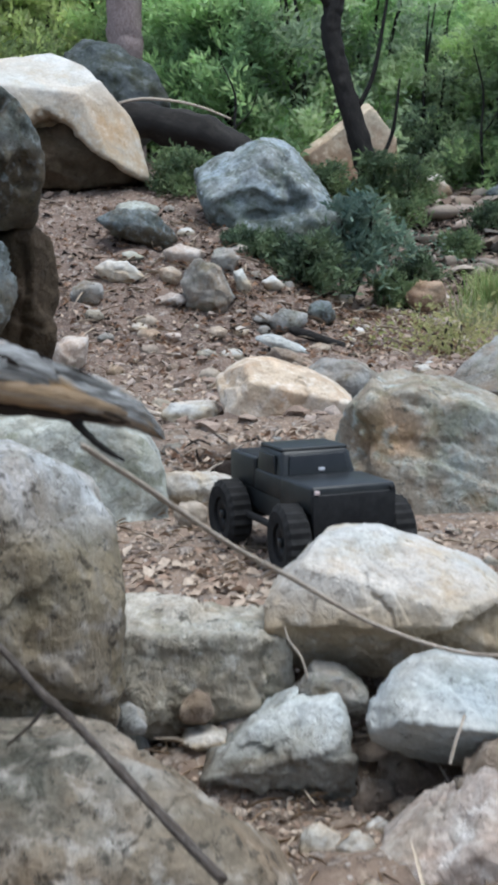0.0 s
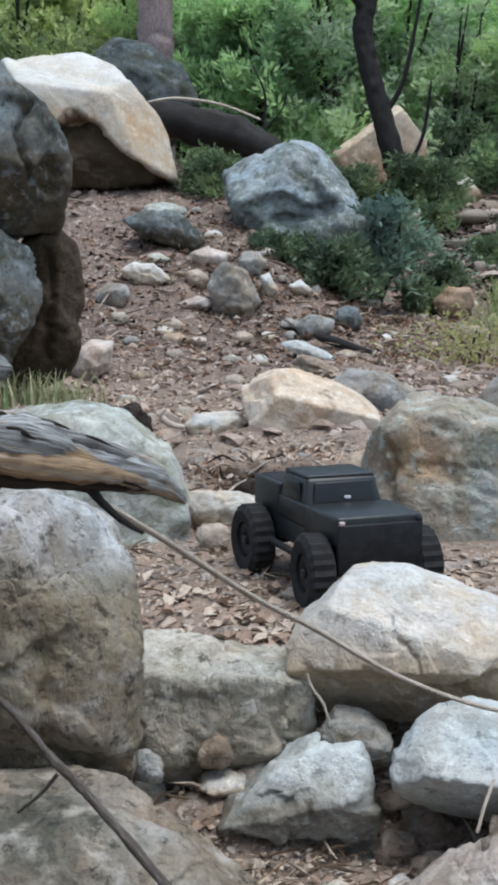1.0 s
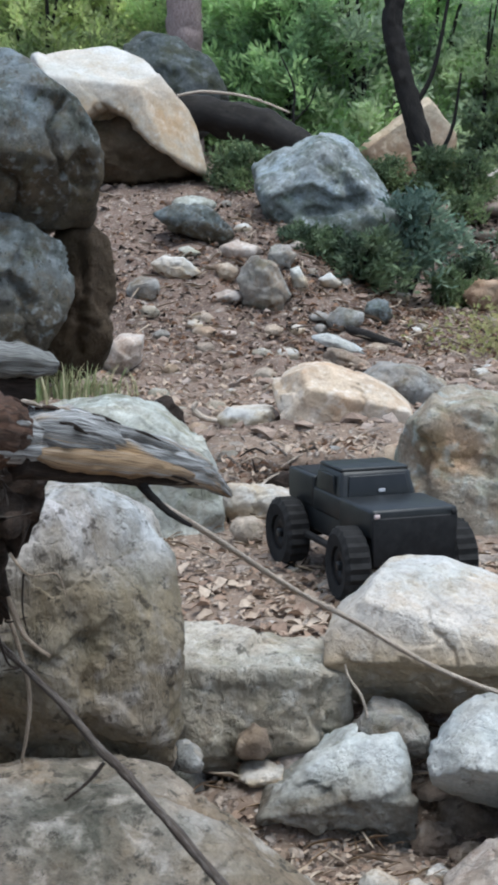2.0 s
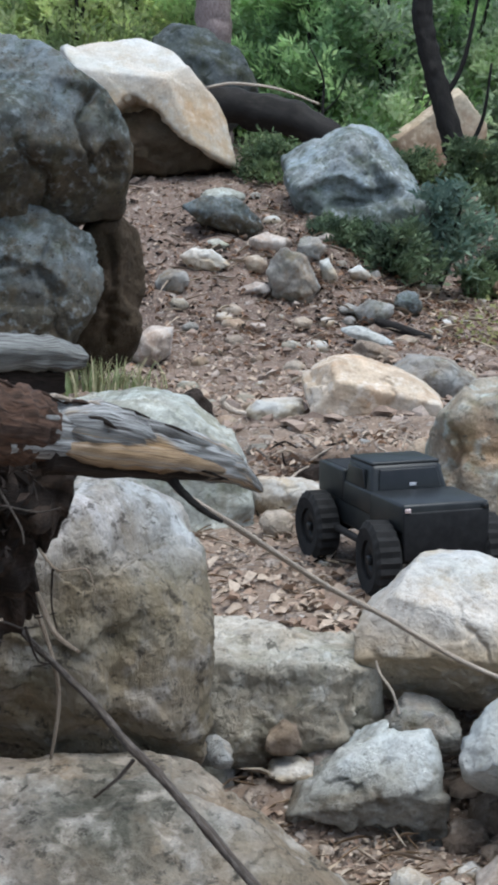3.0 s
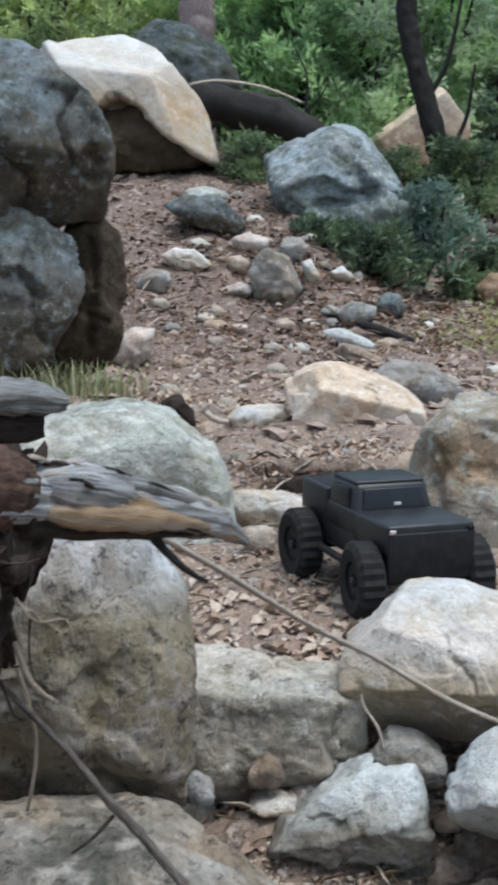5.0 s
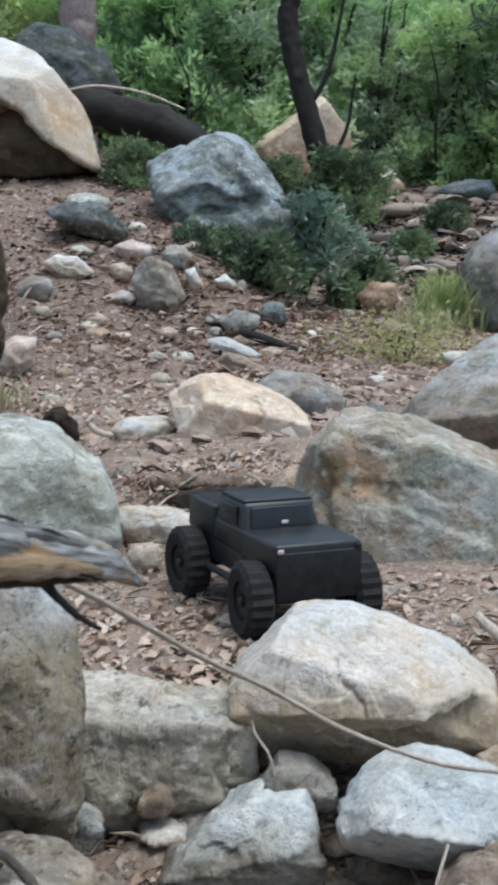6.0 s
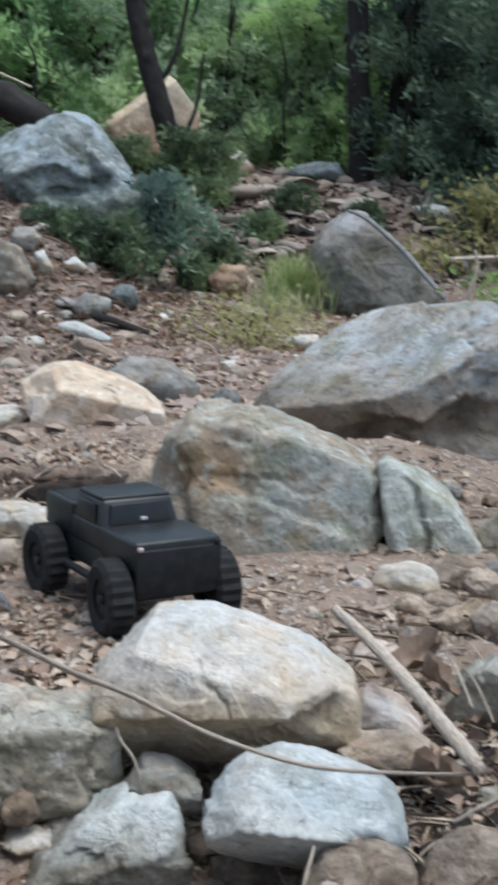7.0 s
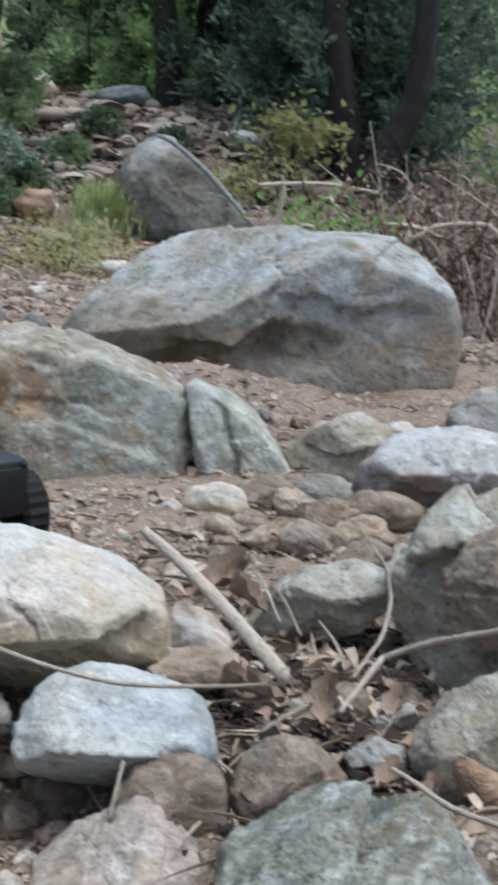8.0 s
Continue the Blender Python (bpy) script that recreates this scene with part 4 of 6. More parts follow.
rock("rock", "pinkish-white granite rock in the stream bed", PINKW, (1.352, 2.456, -0.01), -29.9, (0.401, 0.3, 0.171),
     [(-114, 0.129), (-85, 0.075), (-81, 0.071), (-79, 0.073), (16, 0.182), (77, 0.088), (77, 0.088), (102, 0.080), (129, 0.121), (160, 0.171)], hard=44, rough=0.6, cuts=[(-0.15, -0.5, 0.85, 0.70), (0, -0.8, -0.6, 0.62), (-0.7, -0.7, 0.1, 0.8)], marks=[("ledge", [(-0.85, 0.0), (-0.4, -0.1), (0.1, -0.35)], 0.4, 0.05), ("crack", [(-0.3, 0.5), (0.0, 0.3), (0.3, 0.35)], 0.03, 0.03)])
rock("rock", "tan rough granite rock beside a white one", TANG, (1.275, 2.834, -0.05), -25.1, (0.255, 0.2, 0.178),
     [(-152, 0.117), (-102, 0.088), (-79, 0.087), (-34, 0.103), (26, 0.118), (66, 0.092), (112, 0.073), (133, 0.081)], hard=60, rough=0.7, cuts=[(0.25, -0.5, 0.82, 0.68), (-0.5, -0.8, 0.25, 0.70), (0.5, -0.85, -0.1, 0.74)], marks=[("ledge", [(-0.6, 0.3), (-0.1, 0.15), (0.4, 0.3)], 0.2, 0.05)])
rock("stone", "brown rounded stone on gravelly soil", BROWN, (1.143, 2.361, -0.062), -26.9, (0.171, 0.12, 0.091),
     [(-123, 0.057), (-76, 0.036), (13, 0.080), (68, 0.048), (98, 0.043), (137, 0.054)])
rock("rock", "pitted tan rock with a pale crown", TANG, (1.034, 1.749, -0.014), -32.0, (0.323, 0.3, 0.315),
     [(-177, 0.160), (-156, 0.169), (-88, 0.154), (-72, 0.156), (8, 0.145), (74, 0.166), (95, 0.152), (112, 0.152), (133, 0.159), (161, 0.161)], hard=50, rough=1.1, cuts=[(-0.15, -0.45, 0.88, 0.80), (-0.45, -0.88, -0.15, 0.68), (0.45, -0.88, 0.0, 0.76)], marks=[("ledge", [(-0.75, 0.45), (-0.3, 0.62), (0.3, 0.55), (0.8, 0.6)], 0.5, 0.10), ("bowl", [(-0.2, 0.1)], (0.2, 0.2), 0.05), ("crack", [(0.1, 0.5), (0.15, 0.0), (0.0, -0.5)], 0.03, 0.06)])
rock("rock", "brown pitted rock against a larger rock", BROWN, (0.984, 1.639, 0.043), -32.7, (0.18, 0.16, 0.173),
     [(-165, 0.089), (-105, 0.086), (-79, 0.083), (-3, 0.088), (35, 0.094), (101, 0.074), (123, 0.071), (156, 0.080)], hard=50, rough=1.1, cuts=[(-0.4, -0.6, 0.7, 0.72), (-0.5, -0.85, -0.1, 0.75)])
rock("rock", "tan rock with a flat pale top", TANG, (0.81, 1.884, -0.058), -25.1, (0.225, 0.17, 0.135),
     [(-161, 0.094), (-86, 0.057), (-69, 0.047), (-42, 0.057), (1, 0.089), (71, 0.072), (97, 0.057), (128, 0.055), (150, 0.060)], hard=80, rough=0.6, cuts=[(0.10, -0.30, 0.95, 0.68), (-0.40, -0.90, 0.0, 0.62), (0.45, -0.85, -0.2, 0.66), (0.1, -0.75, -0.66, 0.58)], marks=[("ledge", [(-0.9, 0.25), (-0.2, 0.45), (0.8, 0.40)], 0.3, 0.04)])
rock("rock", "speckled grey-green granite rock close to the path", SPECKLED, (0.564, 1.212, -0.137), -27.0, (0.315, 0.25, 0.227),
     [(-178, 0.157), (-103, 0.114), (-69, 0.101), (5, 0.153), (37, 0.134), (39, 0.133), (57, 0.131), (101, 0.099), (109, 0.091), (114, 0.095), (160, 0.150)], hard=60, rough=1.0, cuts=[(-0.15, -0.45, 0.88, 0.74), (0.15, -0.95, 0.2, 0.78), (0.55, -0.5, 0.66, 0.82)], marks=[("ledge", [(-0.8, 0.3), (-0.2, 0.5), (0.4, 0.35)], 0.2, 0.04)])
rock("rock", "pale rounded rock close to the path", ROSY, (0.378, 1.435, -0.185), -16.1, (0.23, 0.2, 0.16),
     [(-180, 0.105), (-90, 0.071), (2, 0.102), (40, 0.077), (49, 0.077), (90, 0.072), (127, 0.052), (132, 0.055)], hard=50, rough=0.6, cuts=[(-0.5, -0.4, 0.75, 0.74), (0.4, -0.5, 0.76, 0.8)])
rock("stone", "brown earthy stone among dry leaves", BROWN, (0.579, 1.456, -0.115), -23.4, (0.141, 0.12, 0.107),
     [(-159, 0.070), (-94, 0.053), (-75, 0.052), (-4, 0.069), (49, 0.060), (84, 0.052), (116, 0.050), (156, 0.060)], hard=50, rough=0.9, cuts=[(-0.25, -0.55, 0.80, 0.68), (0.35, -0.92, 0.1, 0.70)])
rock("stone", "brown rock under a white one", BROWN, (0.44, 1.472, -0.13), -18.1, (0.134, 0.14, 0.11),
     [(-160, 0.060), (-94, 0.053), (-39, 0.062), (6, 0.065), (75, 0.058), (103, 0.049), (142, 0.058)], hard=50, rough=0.9, cuts=[(-0.25, -0.55, 0.80, 0.68), (0.35, -0.92, 0.1, 0.70)])
rock("stone", "tan rough stone with a pitted face", TANG, (0.858, 1.457, -0.096), -32.2, (0.2, 0.14, 0.175),
     [(-157, 0.087), (-93, 0.080), (-82, 0.082), (5, 0.081), (36, 0.074), (105, 0.070), (130, 0.062), (146, 0.065)], hard=50, rough=0.9, cuts=[(-0.25, -0.55, 0.80, 0.68), (0.35, -0.92, 0.1, 0.70)])
rock("stone", "smooth reddish stone beside dry twigs", ORANGE, (0.825, 1.404, -0.125), -32.4, (0.085, 0.06, 0.08),
     [(-161, 0.031), (-126, 0.025), (-99, 0.033), (-6, 0.043), (51, 0.024), (64, 0.024), (119, 0.048)], hard=10, rough=0.4)
rock("stone", "pinkish-grey stone behind a grey rock", ROSY, (0.606, 1.859, -0.084), -19.3, (0.111, 0.14, 0.1),
     [(-173, 0.052), (-129, 0.046), (-81, 0.048), (14, 0.044), (51, 0.029), (71, 0.034), (142, 0.062)], hard=26)
rock("boulder", "large blue-grey granite boulder with a rounded back", BACKED, (1.55, 4.076, 0.083), -21.4, (1.266, 0.7, 0.591),
     [(-106, 0.278), (-102, 0.249), (-102, 0.249), (-85, 0.309), (-58, 0.468), (-12, 0.623), (16, 0.601), (36, 0.544), (60, 0.444), (87, 0.297), (96, 0.290), (103, 0.300), (124, 0.358), (135, 0.401), (144, 0.451)], hard=80, rough=0.42, cuts=[(-0.34, -0.40, 0.85, 0.64), (0.34, -0.93, 0.02, 0.60), (0.45, -0.35, 0.82, 0.88), (0.9, -0.4, 0.1, 0.9)],
     marks=[("ledge", [(-0.50, -0.22), (-0.38, -0.05), (-0.12, -0.02), (0.06, 0.10)], 0.40, 0.085), ("crack", [(0.02, 0.95), (0.07, 0.55), (0.02, 0.2)], 0.014, 0.022), ("ledge", [(0.1, 0.45), (0.45, 0.30), (0.8, 0.40)], 0.18, 0.030), ("bowl", [(0.15, -0.15)], (0.25, 0.35), 0.05)])
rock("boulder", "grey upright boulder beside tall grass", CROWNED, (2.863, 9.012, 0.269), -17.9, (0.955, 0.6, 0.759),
     [(-177, 0.482), (-88, 0.363), (-11, 0.506), (43, 0.221), (46, 0.212), (88, 0.372), (120, 0.431), (147, 0.443), (166, 0.441)], hard=44, rough=0.7, cuts=[(0.3, -0.9, 0.3, 0.72), (-0.3, -0.55, 0.78, 0.8)])
rock("stone", "flat pale stone beside a large boulder", PALE, (1.888, 7.232, -0.067), -15.0, (0.217, 0.3, 0.097),
     [(-130, 0.066), (-79, 0.039), (15, 0.100), (94, 0.042), (118, 0.056)])
rock("stone", "purple-grey stone at a boulder foot", GREY, (1.925, 3.248, -0.08), -31.4, (0.26, 0.25, 0.163),
     [(-141, 0.125), (-85, 0.074), (-59, 0.082), (35, 0.096), (94, 0.077), (120, 0.087), (172, 0.123)])
rock("stone", "grey stone between two granite rocks", GREY, (1.087, 2.526, -0.061), -24.2, (0.141, 0.12, 0.08),
     [(-122, 0.055), (-84, 0.036), (-46, 0.051), (34, 0.057), (82, 0.038), (115, 0.040), (159, 0.058)], hard=30)
rock("stone", "small brown stone half buried", BROWN, (0.937, 2.244, -0.063), -23.8, (0.099, 0.1, 0.063),
     [(-169, 0.046), (-100, 0.031), (-71, 0.030), (34, 0.033), (73, 0.026), (122, 0.035)])
rock("stone", "dark blocky stone on the path", DARK, (1.014, 5.005, -0.054), -11.9, (0.128, 0.15, 0.081),
     [(-142, 0.050), (-82, 0.036), (38, 0.033), (64, 0.027), (134, 0.045)])
rock("stone", "blue-grey stone among far scrub", BLUE, (3.537, 13.018, 1.018), -15.4, (0.578, 0.5, 0.227),
     [(-121, 0.160), (-85, 0.101), (27, 0.224), (87, 0.110), (120, 0.135)])
rock("stone", "pale stone among scrub at the slope", PALE, (2.722, 13.074, 1.065), -11.9, (0.378, 0.4, 0.313),
     [(-108, 0.139), (-55, 0.145), (32, 0.137), (84, 0.144), (162, 0.155)])
rock("stone", "pale stone among scrub at the slope", PALE, (4.135, 11.296, 0.656), -20.4, (0.415, 0.3, 0.172),
     [(-142, 0.128), (-92, 0.079), (-24, 0.185), (71, 0.077), (99, 0.087)])
rock("stone", "purple-brown stone leaning on a low rock", BROWN, (0.061, 1.735, -0.113), -2.0, (0.05, 0.07, 0.048),
     [(-93, 0.023), (-39, 0.025), (13, 0.022), (68, 0.023), (128, 0.018), (167, 0.019)])
rock("stone", "flat tan stone under a rounded one", TAN, (0.551, 1.727, -0.07), -19.0, (0.126, 0.1, 0.048),
     [(-156, 0.053), (-104, 0.025), (-84, 0.023), (-5, 0.062), (71, 0.032), (95, 0.022), (102, 0.025)], hard=36)
rock("stone", "small grey-green stone at a boulder foot", GREY, (-0.026, 1.606, -0.086), 1.0, (0.041, 0.06, 0.037),
     [(-100, 0.015), (-12, 0.021), (40, 0.014), (103, 0.017), (171, 0.018)])

# rubble between the rocks of the bed: material, place on the ground, width and height
for i, (what, stuff, x, y, w, h) in enumerate((
        ("broken brown stone", BROWN, 0.981, 2.56, 0.12, 0.07), ("rough tan stone", TAN, 1.025, 2.50, 0.10, 0.06), ("purple-brown stone", BROWN, 1.068, 2.385, 0.16, 0.075), ("earthy tan stone", TAN, 0.908, 2.285, 0.13, 0.06),
        ("rough tan stone", TAN, 1.062, 2.27, 0.12, 0.07), ("small brown stone", BROWN, 0.878, 2.385, 0.07, 0.045), ("earthy brown stone", BROWN, 0.974, 2.26, 0.10, 0.06), ("small rosy stone", ROSY, 0.747, 2.47, 0.05, 0.03),
        ("small tan stone", TAN, 0.812, 2.36, 0.06, 0.04), ("brown stone", BROWN, 1.0, 2.10, 0.13, 0.08), ("rosy flat stone", ROSY, 0.69, 2.17, 0.10, 0.045), ("earthy brown stone", BROWN, 0.743, 1.64, 0.08, 0.06),
        ("small grey stone", GREY, 0.799, 1.60, 0.07, 0.055), ("purple-grey stone", GREY, 0.722, 1.50, 0.08, 0.06), ("earthy brown stone", BROWN, 0.621, 1.70, 0.07, 0.05), ("small pale stone", CREAM, 0.414, 1.56, 0.035, 0.025),
        ("small tan stone", TAN, 0.325, 1.58, 0.045, 0.03), ("earthy brown stone", BROWN, 0.352, 1.68, 0.09, 0.07), ("brown stone", BROWN, 0.29, 1.62, 0.06, 0.045), ("small pale stone", CREAM, 0.28, 1.53, 0.03, 0.022))):
    k = random.Random(500 + i)
    rock("stone", what + " in the rubble between larger rocks", stuff, (x, y, float(ground_height(x, y)) + h * 0.25), k.uniform(-40, 10), (w, w * 0.8, h),
         [(a + k.uniform(-14, 14), (w / 2 if abs(math.cos(radians(a))) > 0.7 else h / 2) * k.uniform(0.8, 1.05)) for a in (-150, -90, -30, 30, 70, 110, 155)], hard=50, cuts=[(k.uniform(-0.5, 0.5), -0.5, 0.75, 0.68), (k.uniform(-0.5, 0.5), -0.85, 0.1, 0.75)])

# stones bedded in the bank: material, place on the ground, width and height
for i, (what, stuff, x, y, w, h) in enumerate((
        ("flat pale stone", ROSY, 0.221, 8.67, 0.271, 0.13), ("rounded grey stone", GREY, 0.469, 8.485, 0.177, 0.17), ("flat pale stone", PALEG, -0.084, 9.645, 0.30, 0.12), ("flat pinkish stone", ROSY, 0.122, 8.005, 0.20, 0.09),
        ("grey stone", GREY, -0.369, 8.025, 0.20, 0.15), ("dark greenish stone", DARK, 1.031, 8.17, 0.18, 0.16), ("small tan stone", TAN, 0.374, 7.55, 0.107, 0.07), ("small pale stone", CREAM, -0.067, 7.635, 0.095, 0.065),
        ("small pale stone", CREAM, 1.35, 9.34, 0.117, 0.09), ("small pale stone", PALE, 1.245, 8.07, 0.087, 0.065), ("small grey stone", GREY, 0.647, 7.825, 0.117, 0.065), ("small tan stone", TAN, 0.938, 7.4, 0.123, 0.062),
        ("small rosy stone", ROSY, 0.122, 7.515, 0.088, 0.05), ("small grey stone", GREY, -0.252, 7.46, 0.093, 0.056), ("small tan stone", TANG, 0.288, 6.98, 0.105, 0.058), ("small pale stone", PALEG, -0.111, 8.655, 0.144, 0.072),
        ("small rosy stone", ROSY, 0.577, 8.825, 0.125, 0.074))):
    k = random.Random(300 + i)
    rock("stone", what + " bedded in the soil of the bank", stuff, (x, y, float(ground_height(x, y)) + h * 0.32), k.uniform(-20, 20), (w, w * 0.8, h),
         [(a + k.uniform(-12, 12), (w / 2 if abs(math.cos(radians(a))) > 0.7 else h / 2) * k.uniform(0.85, 1.05)) for a in (-150, -90, -30, 30, 75, 110, 155)], hard=44, cuts=[(k.uniform(-0.3, 0.3), -0.5, 0.8, 0.7)])

# ---- sticks, logs, trees ----


def tube(name, points, radii, material, parent=None, sides=10, ridges=0.0, flat=1.0, label="", steps=8, wobble=0.0, seed=0):
    """A limb along a smooth line through points, with a radius at each of them; ridges: depth of the grooves along it."""
    rng = random.Random(seed)
    P, R = [Vector(p) for p in points], list(radii)
    line, rad = [], []
    for i in range(len(P) - 1):
        a, b, c, e = P[max(i - 1, 0)], P[i], P[i + 1], P[min(i + 2, len(P) - 1)]
        for s in range(steps):
            u = s / steps
            line.append(0.5 * ((2 * b) + (c - a) * u + (2 * a - 5 * b + 4 * c - e) * u * u + (3 * b - a - 3 * c + e) * u ** 3))
            rad.append(R[i] * (1 - u) + R[i + 1] * u)
    line.append(P[-1]), rad.append(R[-1])
    verts, uvs, faces = [], [], []
    groove = [rng.uniform(-1, 1) for _ in range(sides)]
    run, span = 0.0, (P[-1] - P[0]).normalized()
    ref = Vector((0, 1, 0)) if abs(span.z) > 0.75 else Vector((0, 0, 1))
    for i, (p, r) in enumerate(zip(line, rad)):
        way = (line[min(i + 1, len(line) - 1)] - line[max(i - 1, 0)]).normalized()
        side = way.cross(ref).normalized()
        up = side.cross(way)
        if i:
            run += (p - line[i - 1]).length
        for j in range(sides):
            a = 2 * math.pi * j / sides
            k = r * (1 + ridges * groove[j] + wobble * noise.noise(Vector((i * 0.35, j * 0.7, seed))))
            verts.append(p + side * math.cos(a) * k + up * math.sin(a) * k * flat)
            uvs.append((run, j / sides * 0.5))
    for i in range(len(line) - 1):
        for j in range(sides):
            a, b = i * sides + j, i * sides + (j + 1) % sides
            faces.append((a, b, b + sides, a + sides))
    faces.append(tuple(range(sides))[::-1])
    faces.append(tuple(range(len(verts) - sides, len(verts))))
    ob = new(name, mesh_of(name, verts, faces, material, True, uvs))
    ob.parent = parent
    return tagged(ob, label) if label else ob


def leaves(name, centres, sizes, material, rng, parent=None, slim=0.5, face=None):
    """Many small folded leaves, one at each centre."""
    m = len(centres)
    c = rng.normal(size=(m, 3))
    c /= np.linalg.norm(c, axis=1)[:, None]
    if face:  # blades turn towards the light
        c = c * 0.7 + np.array(face)
        c /= np.linalg.norm(c, axis=1)[:, None]
    a = np.cross(c, rng.normal(size=(m, 3)))
    a /= np.linalg.norm(a, axis=1)[:, None]
    b = np.cross(c, a)
    s = np.asarray(sizes)[:, None]
    cen = np.asarray(centres)
    quad = np.stack([cen - a * s * 0.5, cen + b * s * slim * 0.5 + c * s * 0.12, cen + a * s * 0.5, cen - b * s * slim * 0.5 + c * s * 0.12], 1).reshape(-1, 3)
    i = np.arange(m) * 4
    faces = np.concatenate([np.stack([i, i + 1, i + 2], 1), np.stack([i, i + 2, i + 3], 1)])
    ob = new(name, mesh_of(name, quad, faces, material, False))
    ob.parent = parent
    return ob


def sprays(name, tips, out, per, blade, material, rng, parent, slim=0.2):
    """Tufts of narrow blades, each fanning out from a twig's tip."""
    m = len(tips) * per
    cen, way = np.repeat(tips, per, 0), np.repeat(out, per, 0)
    a = way * 0.75 + rng.normal(size=(m, 3)) * 0.62
    a /= np.linalg.norm(a, axis=1)[:, None]
    b = np.cross(a, rng.normal(size=(m, 3)))
    b /= np.linalg.norm(b, axis=1)[:, None]
    s = (blade * rng.uniform(0.6, 1.25, m))[:, None]
    root = cen + rng.normal(size=(m, 3)) * blade * 0.35
    quad = np.stack([root, root + a * s * 0.55 + b * s * slim * 0.5, root + a * s, root + a * s * 0.55 - b * s * slim * 0.5], 1).reshape(-1, 3)
    faces = np.arange(m * 4).reshape(-1, 4)
    ob = new(name, mesh_of(name, quad, faces, material, False))
    ob.parent = parent
    return ob


def needle_bush(label, height, width, material, blade, tufts, seed, category="shrub", stems=4, group="", low=0.05, per=8, slim=0.30):
    """A tall evergreen bush: stems, drooping boughs off them, and tufts of narrow leaves along each bough with gaps between the boughs."""
    rng = np.random.default_rng(seed)
    base = tagged(new(category), label, category, group)
    boughs = []
    for i in range(stems):
        a = rng.uniform(0, 2 * math.pi)
        top = np.array([math.cos(a) * width * rng.uniform(0.05, 0.3), math.sin(a) * width * rng.uniform(0.05, 0.3), height * rng.uniform(0.75, 1.0)])
        mid = np.array([top[0] * 0.4 + rng.normal() * width * 0.05, top[1] * 0.4, top[2] * 0.5])
        r = 0.008 + 0.010 * height
        tube("stem", [(0, 0, -0.05), tuple(mid), tuple(top)], [r, r * 0.7, r * 0.3], BARK, base, 5, steps=3, seed=seed + i)
        for _ in range(13):
            u = rng.uniform(low, 1.0)
            foot = (mid * u * 2 if u < 0.5 else mid + (top - mid) * (u * 2 - 1))
            b = rng.uniform(0, 2 * math.pi)
            long = width * rng.uniform(0.22, 0.5) * (1.15 - 0.65 * u)
            boughs.append((foot, np.array([math.cos(b), math.sin(b), rng.uniform(-0.1, 0.45)]), long))
    tips, out = [], []
    for foot, way, long in boughs:
        n = max(6, int(tufts / len(boughs) * long / (width * 0.28)))
        u = rng.uniform(0.15, 1.0, n)
        side = np.cross(way, (0, 0, 1.0))
        c = foot + way * (long * u)[:, None] + side * (rng.normal(size=n) * long * 0.20 * (1.1 - u))[:, None] + np.array([0, 0, 1.0]) * (rng.normal(size=n) * long * 0.09 - 0.22 * long * u * u)[:, None]
        tips.append(c)
        out.append(np.repeat((way * 0.8 + np.array([0, 0, 0.45]))[None], n, 0) + side * rng.normal(size=n)[:, None] * 0.5)
    tips = np.concatenate(tips)
    tips[:, 2] = np.maximum(tips[:, 2], 0.02)
    sprays("crown", tips, np.concatenate(out), per, blade, material, rng, base, slim)
    return base


def shrub(label, place, height, width, material, leaf, count, seed, category="shrub", stems=5, group="", low=0.0):
    """Stems from one foot and a crown of leaf clumps with gaps between them."""
    rng = np.random.default_rng(seed)
    base = new(category.replace(" ", "_"))
    base.location = place
    tagged(base, label, category, group)
    tips = []
    for i in range(stems):
        a = rng.uniform(0, 2 * math.pi)
        top = (math.cos(a) * width * rng.uniform(0.1, 0.4), math.sin(a) * width * rng.uniform(0.1, 0.4), height * rng.uniform(0.6, 0.95))
        mid = (top[0] * 0.35 + rng.normal() * width * 0.04, top[1] * 0.35, top[2] * 0.5)
        r = 0.008 + 0.010 * height
        tube("stem", [(0, 0, -0.05), mid, top], [r, r * 0.7, r * 0.3], BARK, base, 5, steps=3, seed=seed + i)
        tips += [mid, top]
    clumps = max(8, count // 60)
    c = np.array([[rng.normal() * width * 0.30, rng.normal() * width * 0.30, height * (low + (1 - low) * rng.beta(1.6, 1.5))] for _ in range(clumps)])
    spread = min(leaf * 2.8, 0.11)
    pick = rng.integers(0, clumps, count)
    cen = c[pick] + rng.normal(size=(count, 3)) * spread * np.array([1.3, 1.3, 0.8])
    cen[:, 2] = np.maximum(cen[:, 2], 0.01)
    leaves("crown", cen, leaf * rng.uniform(0.6, 1.3, count), material, rng, base, 0.6, (0, -0.35, 0.65))
    return base


